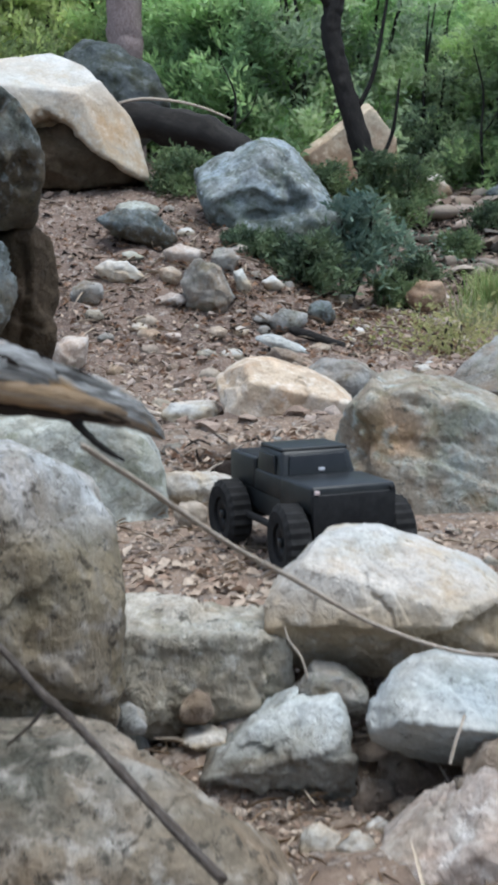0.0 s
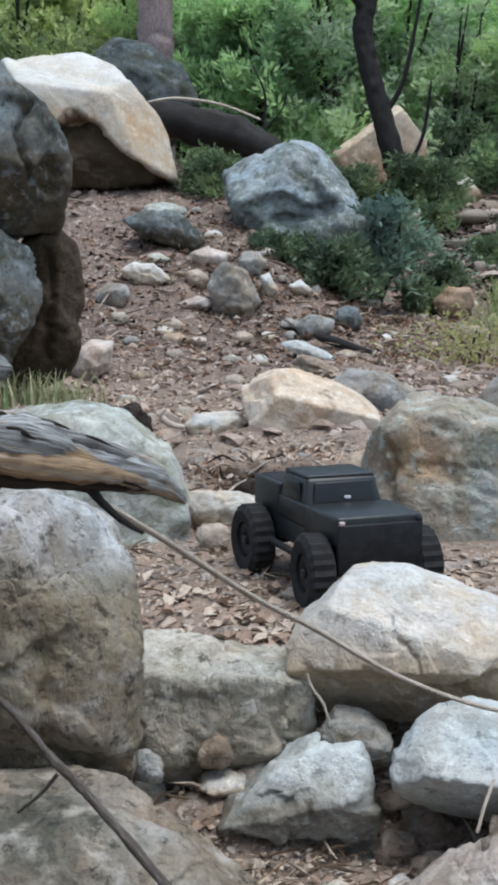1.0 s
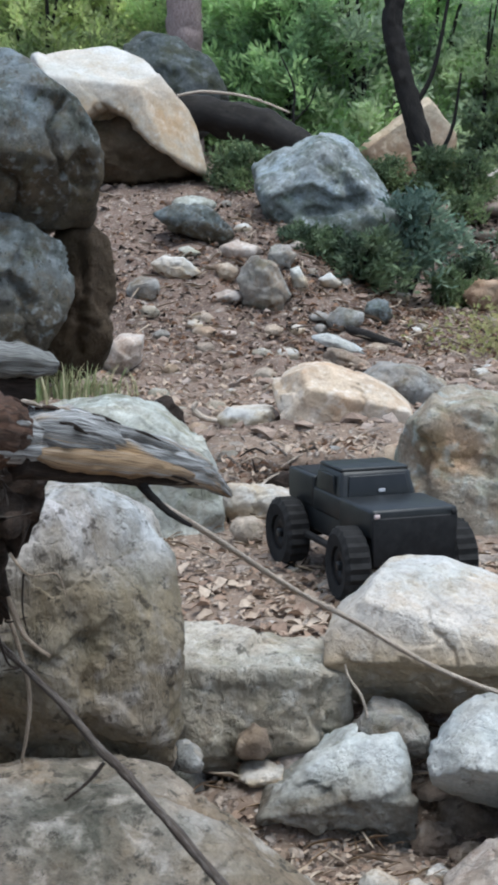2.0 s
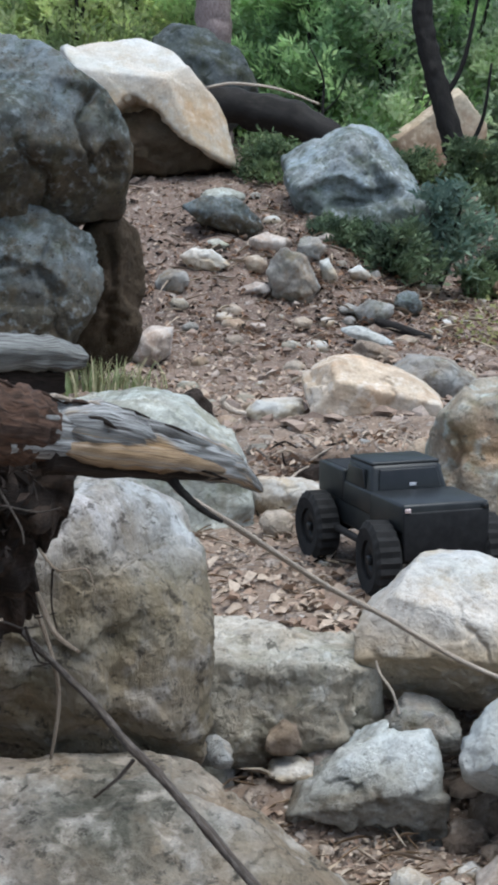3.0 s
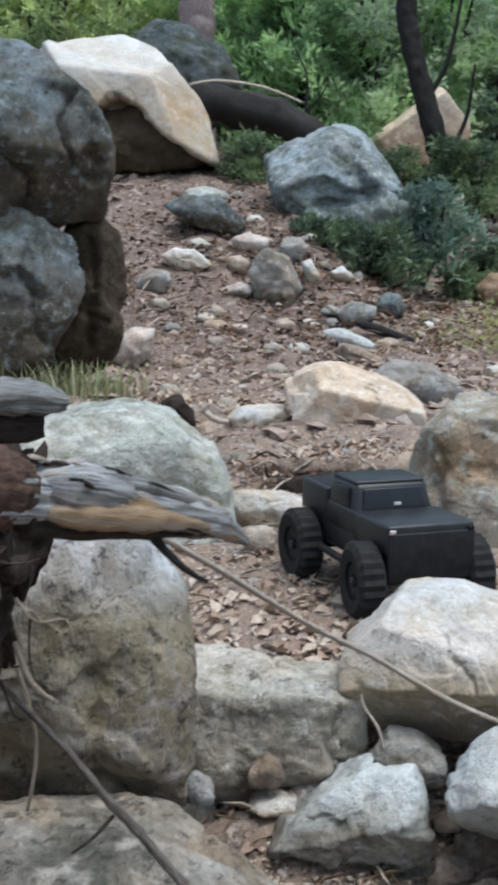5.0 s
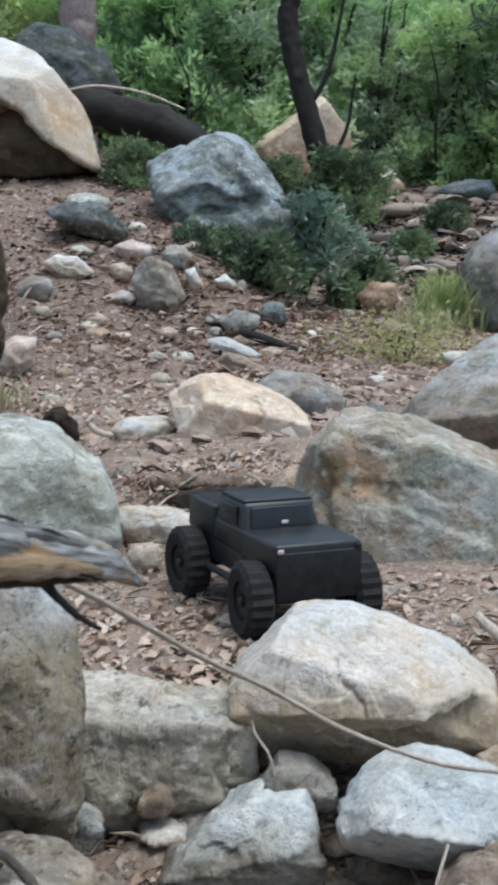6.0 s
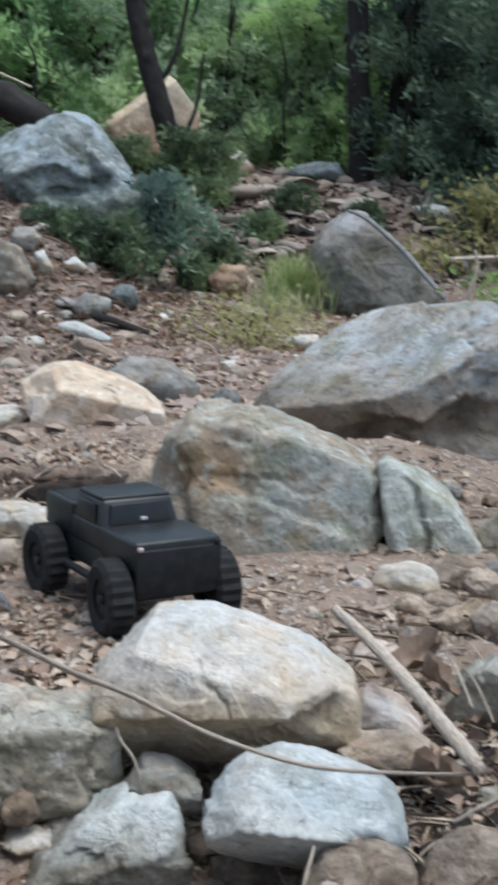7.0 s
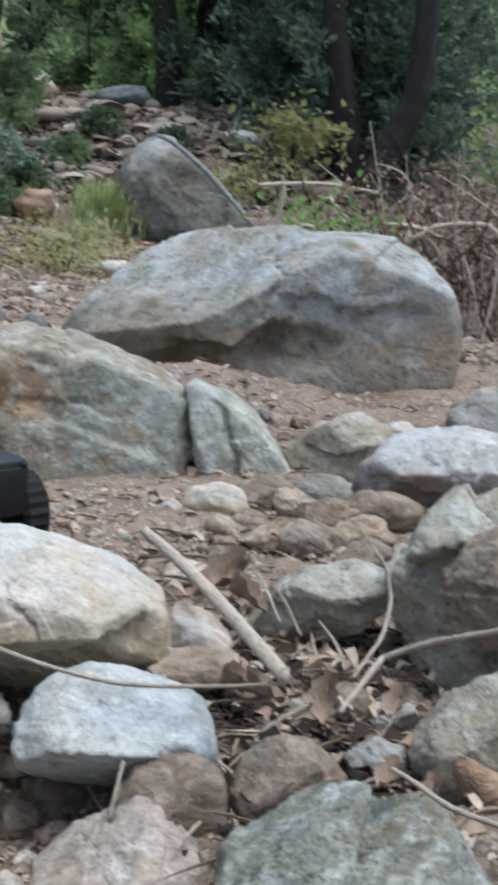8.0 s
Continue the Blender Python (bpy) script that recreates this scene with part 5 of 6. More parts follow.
def grass_tuft(label, place, height, width, count, seed, material=None):
    rng = np.random.default_rng(seed)
    verts, faces = [], []
    for i in range(count):
        x, y = rng.normal(size=2) * width * 0.3
        h, a, w = height * rng.uniform(0.5, 1.1), rng.uniform(0, 6.28), 0.004 + 0.006 * height
        lean = rng.uniform(0.1, 0.7) * h
        dx, dy = math.cos(a), math.sin(a)
        k = len(verts)
        for u in (0, 0.35, 0.7, 1.0):
            cx, cy, cz = x + dx * lean * u * u, y + dy * lean * u * u, h * u * (1 - 0.25 * u)
            ww = w * (1 - u * 0.9)
            verts += [(cx - dy * ww, cy + dx * ww, cz), (cx + dy * ww, cy - dx * ww, cz)]
        faces += [(k + 2 * j, k + 2 * j + 1, k + 2 * j + 3, k + 2 * j + 2) for j in range(3)]
    ob = new("grass_tuft", mesh_of("grass_tuft", verts, faces, material or GRASS, False))
    ob.location = place
    return tagged(ob, label, "grass", kind="stuff")


def tree(label, line, radii, material, crown=None, seed=0, limbs=(), category="tree"):
    base = new("tree")
    base.location = line[0]
    tagged(base, label, category)
    o = Vector(line[0])
    tube("trunk", [Vector(p) - o for p in line], radii, material, base, 18, ridges=0.12, wobble=0.22, seed=seed, steps=12)
    for i, (pts, rr) in enumerate(limbs):
        tube("limb", [Vector(p) - o for p in pts], rr, material, base, 7, wobble=0.1, seed=seed + i + 1)
    if crown:
        (cx, cy, cz), (sx, sy, sz), count, leaf, mat = crown
        rng = np.random.default_rng(seed)
        n = max(10, count // 70)
        c = rng.normal(size=(n, 3)) * np.array([sx, sy, sz]) * 0.5
        pick = rng.integers(0, n, count)
        cen = c[pick] + rng.normal(size=(count, 3)) * leaf * 2.5 + np.array([cx, cy, cz]) - np.array(o)
        leaves("crown", cen, leaf * rng.uniform(0.6, 1.3, count), mat, rng, base)
    return base



# ---- dead wood ----
log = tagged(new("log"), "weathered grey and orange log with a splintered tip", "log")
tube("wood", [(-0.199, 0.815, 0.450), (-0.154, 0.845, 0.437), (-0.106, 0.893, 0.422), (-0.054, 0.958, 0.401), (-0.014, 1.000, 0.384), (0.003, 1.030, 0.370), (0.019, 1.062, 0.351)],
     [0.021, 0.021, 0.020, 0.0175, 0.0135, 0.0095, 0.002], GREY_WOOD, log, 26, ridges=0.17, flat=0.95, wobble=0.22, seed=4, steps=12)
tube("splinter", [(-0.10, 0.885, 0.436), (-0.055, 0.945, 0.418), (-0.018, 0.99, 0.397), (0.004, 1.02, 0.383)], [0.004, 0.006, 0.004, 0.001], GREY_WOOD, log, 8, ridges=0.3, wobble=0.4, seed=12)
tube("splinter", [(-0.10, 0.90, 0.408), (-0.06, 0.95, 0.388), (-0.02, 0.995, 0.374), (0.012, 1.04, 0.362)], [0.004, 0.006, 0.005, 0.001], GREY_WOOD, log, 8, ridges=0.3, wobble=0.4, seed=13)
tube("bark", [(-0.26, 0.76, 0.465), (-0.21, 0.791, 0.453), (-0.162, 0.837, 0.440), (-0.142, 0.857, 0.434), (-0.128, 0.872, 0.429)], [0.028, 0.0275, 0.027, 0.026, 0.0205], ROT_WOOD, log, 34,
     ridges=0.06, flat=0.98, label="rotten red-brown bark", wobble=0.22, seed=9, steps=12)
tube("knob", [(-0.125, 0.868, 0.434), (-0.108, 0.886, 0.429), (-0.085, 0.914, 0.420), (-0.055, 0.952, 0.406)], [0.006, 0.0205, 0.021, 0.004], GREY_WOOD, log, 22, ridges=0.14, flat=0.9, wobble=0.25, seed=14, steps=8)
tube("heartwood", [(-0.118, 0.862, 0.420), (-0.092, 0.880, 0.412), (-0.062, 0.918, 0.402), (-0.035, 0.955, 0.392), (-0.010, 0.985, 0.381)], [0.003, 0.0085, 0.0088, 0.0065, 0.002], ORANGE_WOOD, log, 16, ridges=0.16, wobble=0.35, seed=18, label="bared orange heartwood", steps=10)
tube("underside", [(-0.125, 0.862, 0.412), (-0.085, 0.905, 0.400), (-0.045, 0.955, 0.386), (-0.012, 0.995, 0.374)], [0.010, 0.009, 0.006, 0.002], ROOT, log, 16, ridges=0.15, wobble=0.4, seed=16, label="dark strip along the underside")
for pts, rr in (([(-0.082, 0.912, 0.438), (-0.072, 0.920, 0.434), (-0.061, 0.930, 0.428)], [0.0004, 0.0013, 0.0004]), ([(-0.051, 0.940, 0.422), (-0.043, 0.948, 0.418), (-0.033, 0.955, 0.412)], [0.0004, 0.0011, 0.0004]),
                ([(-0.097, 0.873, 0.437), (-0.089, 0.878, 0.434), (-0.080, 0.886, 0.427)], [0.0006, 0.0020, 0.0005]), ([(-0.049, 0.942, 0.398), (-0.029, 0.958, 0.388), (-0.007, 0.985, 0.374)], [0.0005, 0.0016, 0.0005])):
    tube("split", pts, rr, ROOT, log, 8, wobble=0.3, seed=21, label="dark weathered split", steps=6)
frng = random.Random(41)
for i in range(12):
    u = i / 11
    x, y, z = -0.235 + 0.125 * u, 0.775 + 0.115 * u, 0.487 - 0.045 * u
    s = frng.uniform(0.02, 0.035)
    tube("bark_flake", [(x, y, z - 0.004), (x + s * 0.5, y + frng.uniform(-0.006, 0.006), z + frng.uniform(0.0, 0.004)), (x + s, y + 0.012, z - 0.008)], [0.0015, frng.uniform(0.003, 0.005), 0.001], PALE_TWIG if i % 2 else ROT_WOOD, log, 6, flat=0.4, wobble=0.4, seed=20 + i)
plank = tagged(new("log"), "flat grey weathered wood chunk behind a rotten log", "log")
tube("wood", [(-0.31, 1.04, 0.470), (-0.247, 1.071, 0.466), (-0.200, 1.101, 0.459), (-0.157, 1.128, 0.455), (-0.130, 1.143, 0.449)], [0.020, 0.020, 0.019, 0.018, 0.009], PLANK_WOOD, plank, 20, ridges=0.2, flat=0.85, wobble=0.3, seed=6, steps=10)
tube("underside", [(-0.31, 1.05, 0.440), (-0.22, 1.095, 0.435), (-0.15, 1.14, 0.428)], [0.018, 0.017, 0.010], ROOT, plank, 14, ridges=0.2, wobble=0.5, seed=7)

# the clumps' dark colour paints the shade under the log, between real roots
root = tagged(new("root_mass"), "roots and dark clumps filling the shade under a log", "roots")
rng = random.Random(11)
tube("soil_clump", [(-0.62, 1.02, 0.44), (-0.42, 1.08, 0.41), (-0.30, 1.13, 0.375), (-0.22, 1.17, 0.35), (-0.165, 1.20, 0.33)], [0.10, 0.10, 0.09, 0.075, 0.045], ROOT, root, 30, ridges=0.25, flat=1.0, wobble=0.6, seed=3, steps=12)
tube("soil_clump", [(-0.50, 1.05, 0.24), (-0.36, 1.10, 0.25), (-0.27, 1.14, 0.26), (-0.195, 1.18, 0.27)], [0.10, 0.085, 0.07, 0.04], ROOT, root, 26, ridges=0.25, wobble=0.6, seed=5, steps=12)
# unseen stump, added only to throw shade on the boulder
tube("stump", [(-0.55, 0.95, -0.15), (-0.56, 0.97, 0.15), (-0.58, 0.95, 0.45), (-0.60, 0.92, 0.75)], [0.20, 0.17, 0.15, 0.12], ROT_WOOD, root, 24, ridges=0.15, wobble=0.4, seed=8, label="unseen brown stump added to shade a boulder", steps=8)
# dark clump standing in for shade on the boulder's left side
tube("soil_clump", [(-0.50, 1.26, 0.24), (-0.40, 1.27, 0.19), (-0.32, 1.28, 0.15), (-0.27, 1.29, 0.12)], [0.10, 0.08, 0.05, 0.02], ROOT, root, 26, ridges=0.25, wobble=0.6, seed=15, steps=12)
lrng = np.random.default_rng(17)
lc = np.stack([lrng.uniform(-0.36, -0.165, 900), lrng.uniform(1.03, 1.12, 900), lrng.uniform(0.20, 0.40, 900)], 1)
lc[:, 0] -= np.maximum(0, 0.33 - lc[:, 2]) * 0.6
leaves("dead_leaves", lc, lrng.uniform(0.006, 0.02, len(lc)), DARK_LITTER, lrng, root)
for i in range(30):
    x, y, z = rng.uniform(-0.30, -0.155), rng.uniform(1.04, 1.16), rng.uniform(0.22, 0.38)
    p = [(x, y, z)]
    dx, dz = rng.uniform(-0.012, 0.014), rng.uniform(-0.03, -0.005)
    for _ in range(3):
        x, y, z = x + dx + rng.uniform(-0.018, 0.018), y + rng.uniform(-0.012, 0.014), z + dz * 0.7 + rng.uniform(-0.018, 0.018)
        p.append((x, y, z))
    tube("root", p, [0.0014, 0.0011, 0.0009, 0.0005], (ROOT, DARK_TWIG, ROOT, TWIG)[i % 4], root, 5, steps=4, seed=i)


def stick(label, points, radii, material, sides=8, wobble=0.2, seed=0, twigs=(), name="stick", category="stick"):
    ob = tube(name, points, radii, material, None, sides, ridges=0.06, wobble=wobble, seed=seed, label=label)
    tagged(ob, category=category)
    for pts, rr in twigs:
        tube("side_twig", pts, rr, material, ob, 6, wobble=wobble, seed=seed + 1)
    return ob


stick("dark bare stick leaning across a tan boulder", [(-0.206, 1.190, 0.206), (-0.174, 1.178, 0.178), (-0.131, 1.152, 0.145), (-0.094, 1.122, 0.113), (-0.073, 1.100, 0.102), (-0.053, 1.080, 0.088), (-0.019, 1.045, 0.063), (0.026, 1.000, 0.029), (0.060, 0.960, 0.007)],
      [0.0028, 0.0032, 0.0034, 0.0042, 0.0044, 0.0040, 0.0042, 0.0046, 0.0048], DARK_TWIG, 12, 0.35, 31,
      [([(-0.091, 1.118, 0.102), (-0.106, 1.122, 0.083), (-0.127, 1.130, 0.063)], [0.0022, 0.0018, 0.0012])])
stick("thin hanging dry twig", [(-0.186, 1.185, 0.232), (-0.166, 1.178, 0.170), (-0.163, 1.178, 0.128), (-0.171, 1.177, 0.080)], [0.0025, 0.002, 0.002, 0.0015], TWIG, 6, 0.2, 33)
stick("thin crooked dry twig beside roots", [(-0.205, 1.16, 0.275), (-0.180, 1.165, 0.242), (-0.162, 1.158, 0.205), (-0.141, 1.161, 0.186)], [0.0025, 0.0028, 0.0025, 0.0015], TWIG, 6, 0.2, 34)
stick("black broken branch under a log", [(-0.061, 0.955, 0.393), (-0.049, 0.952, 0.382), (-0.036, 0.950, 0.368), (-0.023, 0.950, 0.357), (-0.011, 0.950, 0.350)], [0.0042, 0.0036, 0.0028, 0.0022, 0.0012], BARK, 9, 0.2, 35)
stick("tiny pale twig wedged between two rocks", [(0.178, 1.672, 0.010), (0.183, 1.666, -0.006), (0.197, 1.649, -0.024), (0.205, 1.64, -0.05)], [0.0012, 0.002, 0.002, 0.0016], PALE_TWIG, 6, 0.2, 52)
stick("long thin tan twig bowed over the rocks", [(-0.055, 1.180, 0.329), (0.003, 1.271, 0.272), (0.091, 1.387, 0.187), (0.165, 1.455, 0.131), (0.250, 1.490, 0.072), (0.325, 1.490, 0.039), (0.385, 1.460, 0.031), (0.463, 1.395, 0.047), (0.515, 1.320, 0.075)],
      [0.0028, 0.0031, 0.0032, 0.0032, 0.0030, 0.0028, 0.0026, 0.0023, 0.002], PALE_TWIG, 8, 0.15, 36)
stick("thick bleached branch lying on dry leaves", [(0.626, 2.228, -0.023), (0.605, 1.93, 0.005), (0.560, 1.60, 0.045), (0.505, 1.300, 0.092)], [0.0085, 0.0095, 0.0095, 0.008], PALE_TWIG, 12, 0.2, 37)
stick("forked pale branch propped on a rock", [(0.567, 1.290, 0.049), (0.610, 1.330, 0.059), (0.649, 1.365, 0.069), (0.660, 1.370, 0.072), (0.688, 1.330, 0.100), (0.707, 1.285, 0.123), (0.727, 1.240, 0.145)], [0.003, 0.0034, 0.0037, 0.0038, 0.0037, 0.0034, 0.0032], PALE_TWIG, 10, 0.25, 38)
stick("thin curved upright twig beside a rock", [(0.649, 1.430, 0.024), (0.694, 1.480, 0.029), (0.736, 1.530, 0.033), (0.768, 1.575, 0.060), (0.776, 1.600, 0.090), (0.805, 1.625, 0.122)], [0.002, 0.0026, 0.0027, 0.0026, 0.0022, 0.0016], PALE_TWIG, 8, 0.2, 39,
      [([(0.773, 1.590, 0.074), (0.800, 1.660, 0.081), (0.810, 1.760, 0.102)], [0.002, 0.0016, 0.0010]), ([(0.736, 1.530, 0.033), (0.696, 1.490, 0.018), (0.646, 1.440, 0.026)], [0.0018, 0.0016, 0.0010])])
stick("small pale twig standing in litter", [(0.687, 1.619, 0.024), (0.687, 1.563, 0.013), (0.677, 1.513, -0.001)], [0.0012, 0.0022, 0.002], PALE_TWIG, 6, 0.2, 41)
stick("small dry grass stalk in litter", [(0.719, 1.931, -0.011), (0.700, 1.85, -0.002), (0.682, 1.74, -0.02)], [0.0015, 0.0025, 0.002], PALE_TWIG, 6, 0.2, 42)
stick("small forked dry stalk", [(0.725, 1.90, -0.012), (0.712, 1.80, -0.01), (0.706, 1.72, -0.035)], [0.0012, 0.002, 0.002], TWIG, 6, 0.2, 43)
stick("short dry twig with a bent end", [(0.494, 1.332, 0.017), (0.528, 1.339, 0.029), (0.557, 1.348, 0.035)], [0.002, 0.0025, 0.0015], PALE_TWIG, 6, 0.2, 44)
stick("short white dry stalk beside a rock", [(0.339, 1.322, 0.007), (0.324, 1.295, -0.010), (0.313, 1.277, -0.030)], [0.0018, 0.002, 0.002], PALE_TWIG, 6, 0.2, 45)
stick("dark bent twig beside a red stone", [(0.58, 1.19, 0.03), (0.600, 1.170, 0.019), (0.609, 1.118, 0.019), (0.629, 1.058, 0.027)], [0.002, 0.003, 0.003, 0.003], PALE_TWIG, 6, 0.2, 46)
stick("black rotten stick on the bank", [(0.79, 7.57, 0.05), (0.814, 7.556, 0.04), (0.939, 7.542, 0.0), (1.088, 7.522, -0.05)], [0.02, 0.028, 0.03, 0.018], BARK, 8, 0.3, 47)
stick("pale stick leaning on an upright boulder", [(2.60, 8.80, 0.66), (2.694, 8.68, 0.61), (2.881, 8.48, 0.415), (3.099, 8.26, 0.12)], [0.011, 0.016, 0.018, 0.017], PLANK_WOOD, 10, 0.2, 48)
stick("upright grey dead stem behind a boulder", [(2.20, 5.642, 0.20), (2.212, 5.642, 0.31), (2.235, 5.635, 0.42), (2.225, 5.637, 0.506)], [0.012, 0.011, 0.009, 0.006], PALE_TWIG, 7, 0.25, 49)
stick("dark fallen trunk behind the boulders", [(-0.6, 12.1, 1.60), (-0.298, 11.996, 1.64), (0.042, 12.0, 1.60), (0.479, 11.99, 1.50), (0.82, 11.972, 1.32), (1.02, 11.961, 1.12)], [0.13, 0.14, 0.15, 0.15, 0.14, 0.10], BARK, 16, 0.3, 50, name="log", category="log")
stick("thin white dead branch on a dark trunk", [(-0.246, 11.80, 1.74), (-0.007, 11.80, 1.775), (0.375, 11.78, 1.725), (0.709, 11.76, 1.60)], [0.012, 0.014, 0.012, 0.008], PALE_TWIG, 7, 0.3, 51)
for i, (a, b) in enumerate((((2.60, 6.9, 0.42), (3.25, 6.7, 0.40)), ((2.75, 5.7, 0.30), (3.05, 5.55, 0.22)))):
    mid = tuple((p + q) / 2 + 0.03 * (k == 2) for k, (p, q) in enumerate(zip(a, b)))
    stick("pale dead branch lying in scrub", [a, mid, b], [0.011, 0.012, 0.008], PALE_TWIG, 7, 0.25, 60 + i)

# ---- trees ----
tree("slim dark tree with a bent trunk", [(2.10, 12.43, 0.40), (2.053, 12.45, 0.977), (1.952, 12.45, 1.379), (1.815, 12.45, 1.827), (1.722, 12.45, 2.147), (1.662, 12.45, 2.44), (1.692, 12.45, 2.684), (1.755, 12.45, 3.119), (1.7, 12.5, 5.2)],
     [0.14, 0.115, 0.10, 0.092, 0.09, 0.088, 0.085, 0.08, 0.05], BARK, ((1.6, 12.6, 5.6), (1.8, 1.8, 1.0), 1300, 0.07, LEAF), 70,
     [([(1.70, 12.46, 2.60), (1.45, 12.3, 2.85), (1.1, 12.2, 3.3)], [0.045, 0.035, 0.02]), ([(1.86, 12.44, 1.70), (2.02, 12.40, 2.0), (2.12, 12.36, 2.5), (2.2, 12.3, 3.1)], [0.03, 0.022, 0.016, 0.01]), ([(2.02, 12.43, 1.15), (2.2, 12.38, 1.5), (2.26, 12.3, 2.0)], [0.028, 0.018, 0.01])])
tree("tall reddish pine with a straight trunk", [(-0.18, 13.7, 1.2), (-0.19, 13.7, 1.8), (-0.205, 13.7, 2.45), (-0.22, 13.7, 3.1), (-0.25, 13.7, 6.0), (-0.25, 13.7, 9.0)], [0.20, 0.19, 0.18, 0.175, 0.15, 0.08], PINE_BARK,
     ((-0.25, 13.7, 8.4), (2.2, 2.2, 1.6), 3000, 0.12, LEAF_DARK), 71)
tree("dark leaning conifer trunk in deep shade", [(4.74, 10.0, 0.25), (4.781, 9.969, 0.453), (4.895, 9.913, 0.698), (5.029, 9.845, 1.092), (5.065, 9.827, 1.768), (5.1, 9.9, 3.2)], [0.13, 0.12, 0.11, 0.10, 0.09, 0.06], BARK, ((5.1, 9.9, 3.3), (1.5, 1.5, 1.0), 900, 0.07, LEAF_DARK), 72)
tree("grey-barked tree in deep shade", [(4.81, 10.52, 0.25), (4.794, 10.517, 0.503), (4.730, 10.546, 0.910), (4.665, 10.575, 1.356), (4.596, 10.605, 1.881), (4.5, 10.7, 3.4)], [0.14, 0.12, 0.11, 0.10, 0.09, 0.06], BARK, ((4.5, 10.7, 3.6), (1.5, 1.5, 1.1), 900, 0.07, LEAF_DARK), 73)
tree("slim dark trunk in a thicket", [(3.95, 12.9, 0.35), (3.93, 12.9, 1.2), (3.86, 12.9, 2.2), (3.8, 12.9, 4.0)], [0.13, 0.11, 0.10, 0.07], BARK, ((3.85, 12.9, 4.2), (1.5, 1.5, 1.0), 900, 0.07, LEAF_DARK), 74)
tree("slim dark trunk beside a thicket", [(4.45, 13.4, 0.4), (4.42, 13.4, 1.2), (4.48, 13.4, 2.4), (4.5, 13.4, 4.0)], [0.10, 0.09, 0.08, 0.06], BARK, ((4.5, 13.4, 4.2), (1.4, 1.4, 1.0), 900, 0.07, LEAF_DARK), 75)

# green slope: a few shrubs built once, then repeated
kinds = [needle_bush("dense green evergreen shrub on the wooded slope", 2.3, 2.3, m, blade, 1250, 80 + i, stems=5, group="shrubs of the slope")
         for i, (m, blade) in enumerate(((LEAF, 0.105), (LEAF_LIGHT, 0.11), (LEAF, 0.095), (LEAF_SAGE, 0.105), (LEAF_GOLD, 0.10)))]
spots = [(0.55, 15.0), (1.25, 15.4), (2.0, 15.2), (2.95, 14.5), (-1.9, 15.6), (3.3, 15.6), (1.6, 16.6), (0.2, 16.6), (-0.5, 17.4), (-1.3, 16.4), (-2.5, 16.8), (-3.4, 18.0), (2.6, 17.0), (4.0, 17.0),
         (0.8, 18.4), (2.0, 19.2), (3.5, 19.2), (5.2, 18.0), (-0.6, 20.4), (-2.4, 21.4), (1.2, 21.6), (3.0, 22.0), (5.0, 21.5), (-3.9, 19.8), (6.8, 17.0), (4.2, 14.7), (4.75, 15.8), (3.75, 13.9), (2.45, 15.0), (1.65, 14.5), (0.9, 14.4), (3.5, 14.6), (-0.1, 15.6)]
srng = random.Random(5)
for i, (x, y) in enumerate(spots):
    z = float(ground_height(x, y)) - 0.05
    k = (1.0 if y < 16 else 1.3 if y < 20 else 1.7) * srng.uniform(0.85, 1.15)
    m = pose(x, y, z, 0, 0, srng.uniform(-60, 60)) @ Matrix.Diagonal((k, k, k, 1))
    if i < 5:
        kinds[i].matrix_basis = m
    else:
        kind = kinds[4 if x < -0.3 else (0, 3, 1, 2, 3)[i % 5]]
        ob = copy_thing(kind, m)
        ob.scale = (k, k, k)
# dark thicket
thick = [needle_bush("dark needle-leaved thicket in deep shade", 2.7, 2.1, LEAF_DARK, 0.10, 900, 90 + i, "thicket", 5, "dark thickets") for i in range(2)]
for i, (x, y) in enumerate([(5.35, 13.8), (5.3, 12.5), (4.75, 12.0), (4.45, 12.9), (4.95, 11.0), (5.5, 11.4), (5.0, 14.9), (5.9, 12.9), (5.4, 10.6), (6.3, 11.6), (5.6, 15.6), (6.9, 13.6), (6.4, 15.0)]):
    k = srng.uniform(0.9, 1.2)
    m = pose(x, y, float(ground_height(x, y)) - 0.05, 0, 0, srng.uniform(0, 360)) @ Matrix.Diagonal((k, k, k, 1))
    if i < 2:
        thick[i].matrix_basis = m
    else:
        copy_thing(thick[i % 2], m).scale = (k, k, k)

for i in range(5):
    x, y = srng.uniform(-0.3, 3.4), srng.uniform(12.8, 14.2)
    z, h, s = float(ground_height(x, y)), srng.uniform(0.9, 2.2), srng.uniform(-0.25, 0.25)
    stick("slender bare grey sapling on the slope", [(x, y, z - 0.05), (x + s * 0.3, y, z + h * 0.4), (x + s * 0.5 + 0.04, y, z + h * 0.7), (x + s, y, z + h)], [0.016, 0.014, 0.011, 0.005], DARK_TWIG if i % 2 else BARK, 6, 0.2, 200 + i,
          [([(x + s * 0.3, y, z + h * 0.4), (x + s * 0.3 + 0.15, y, z + h * 0.55), (x + s * 0.3 + 0.22, y, z + h * 0.75)], [0.008, 0.006, 0.003])], name="sapling", category="sapling")

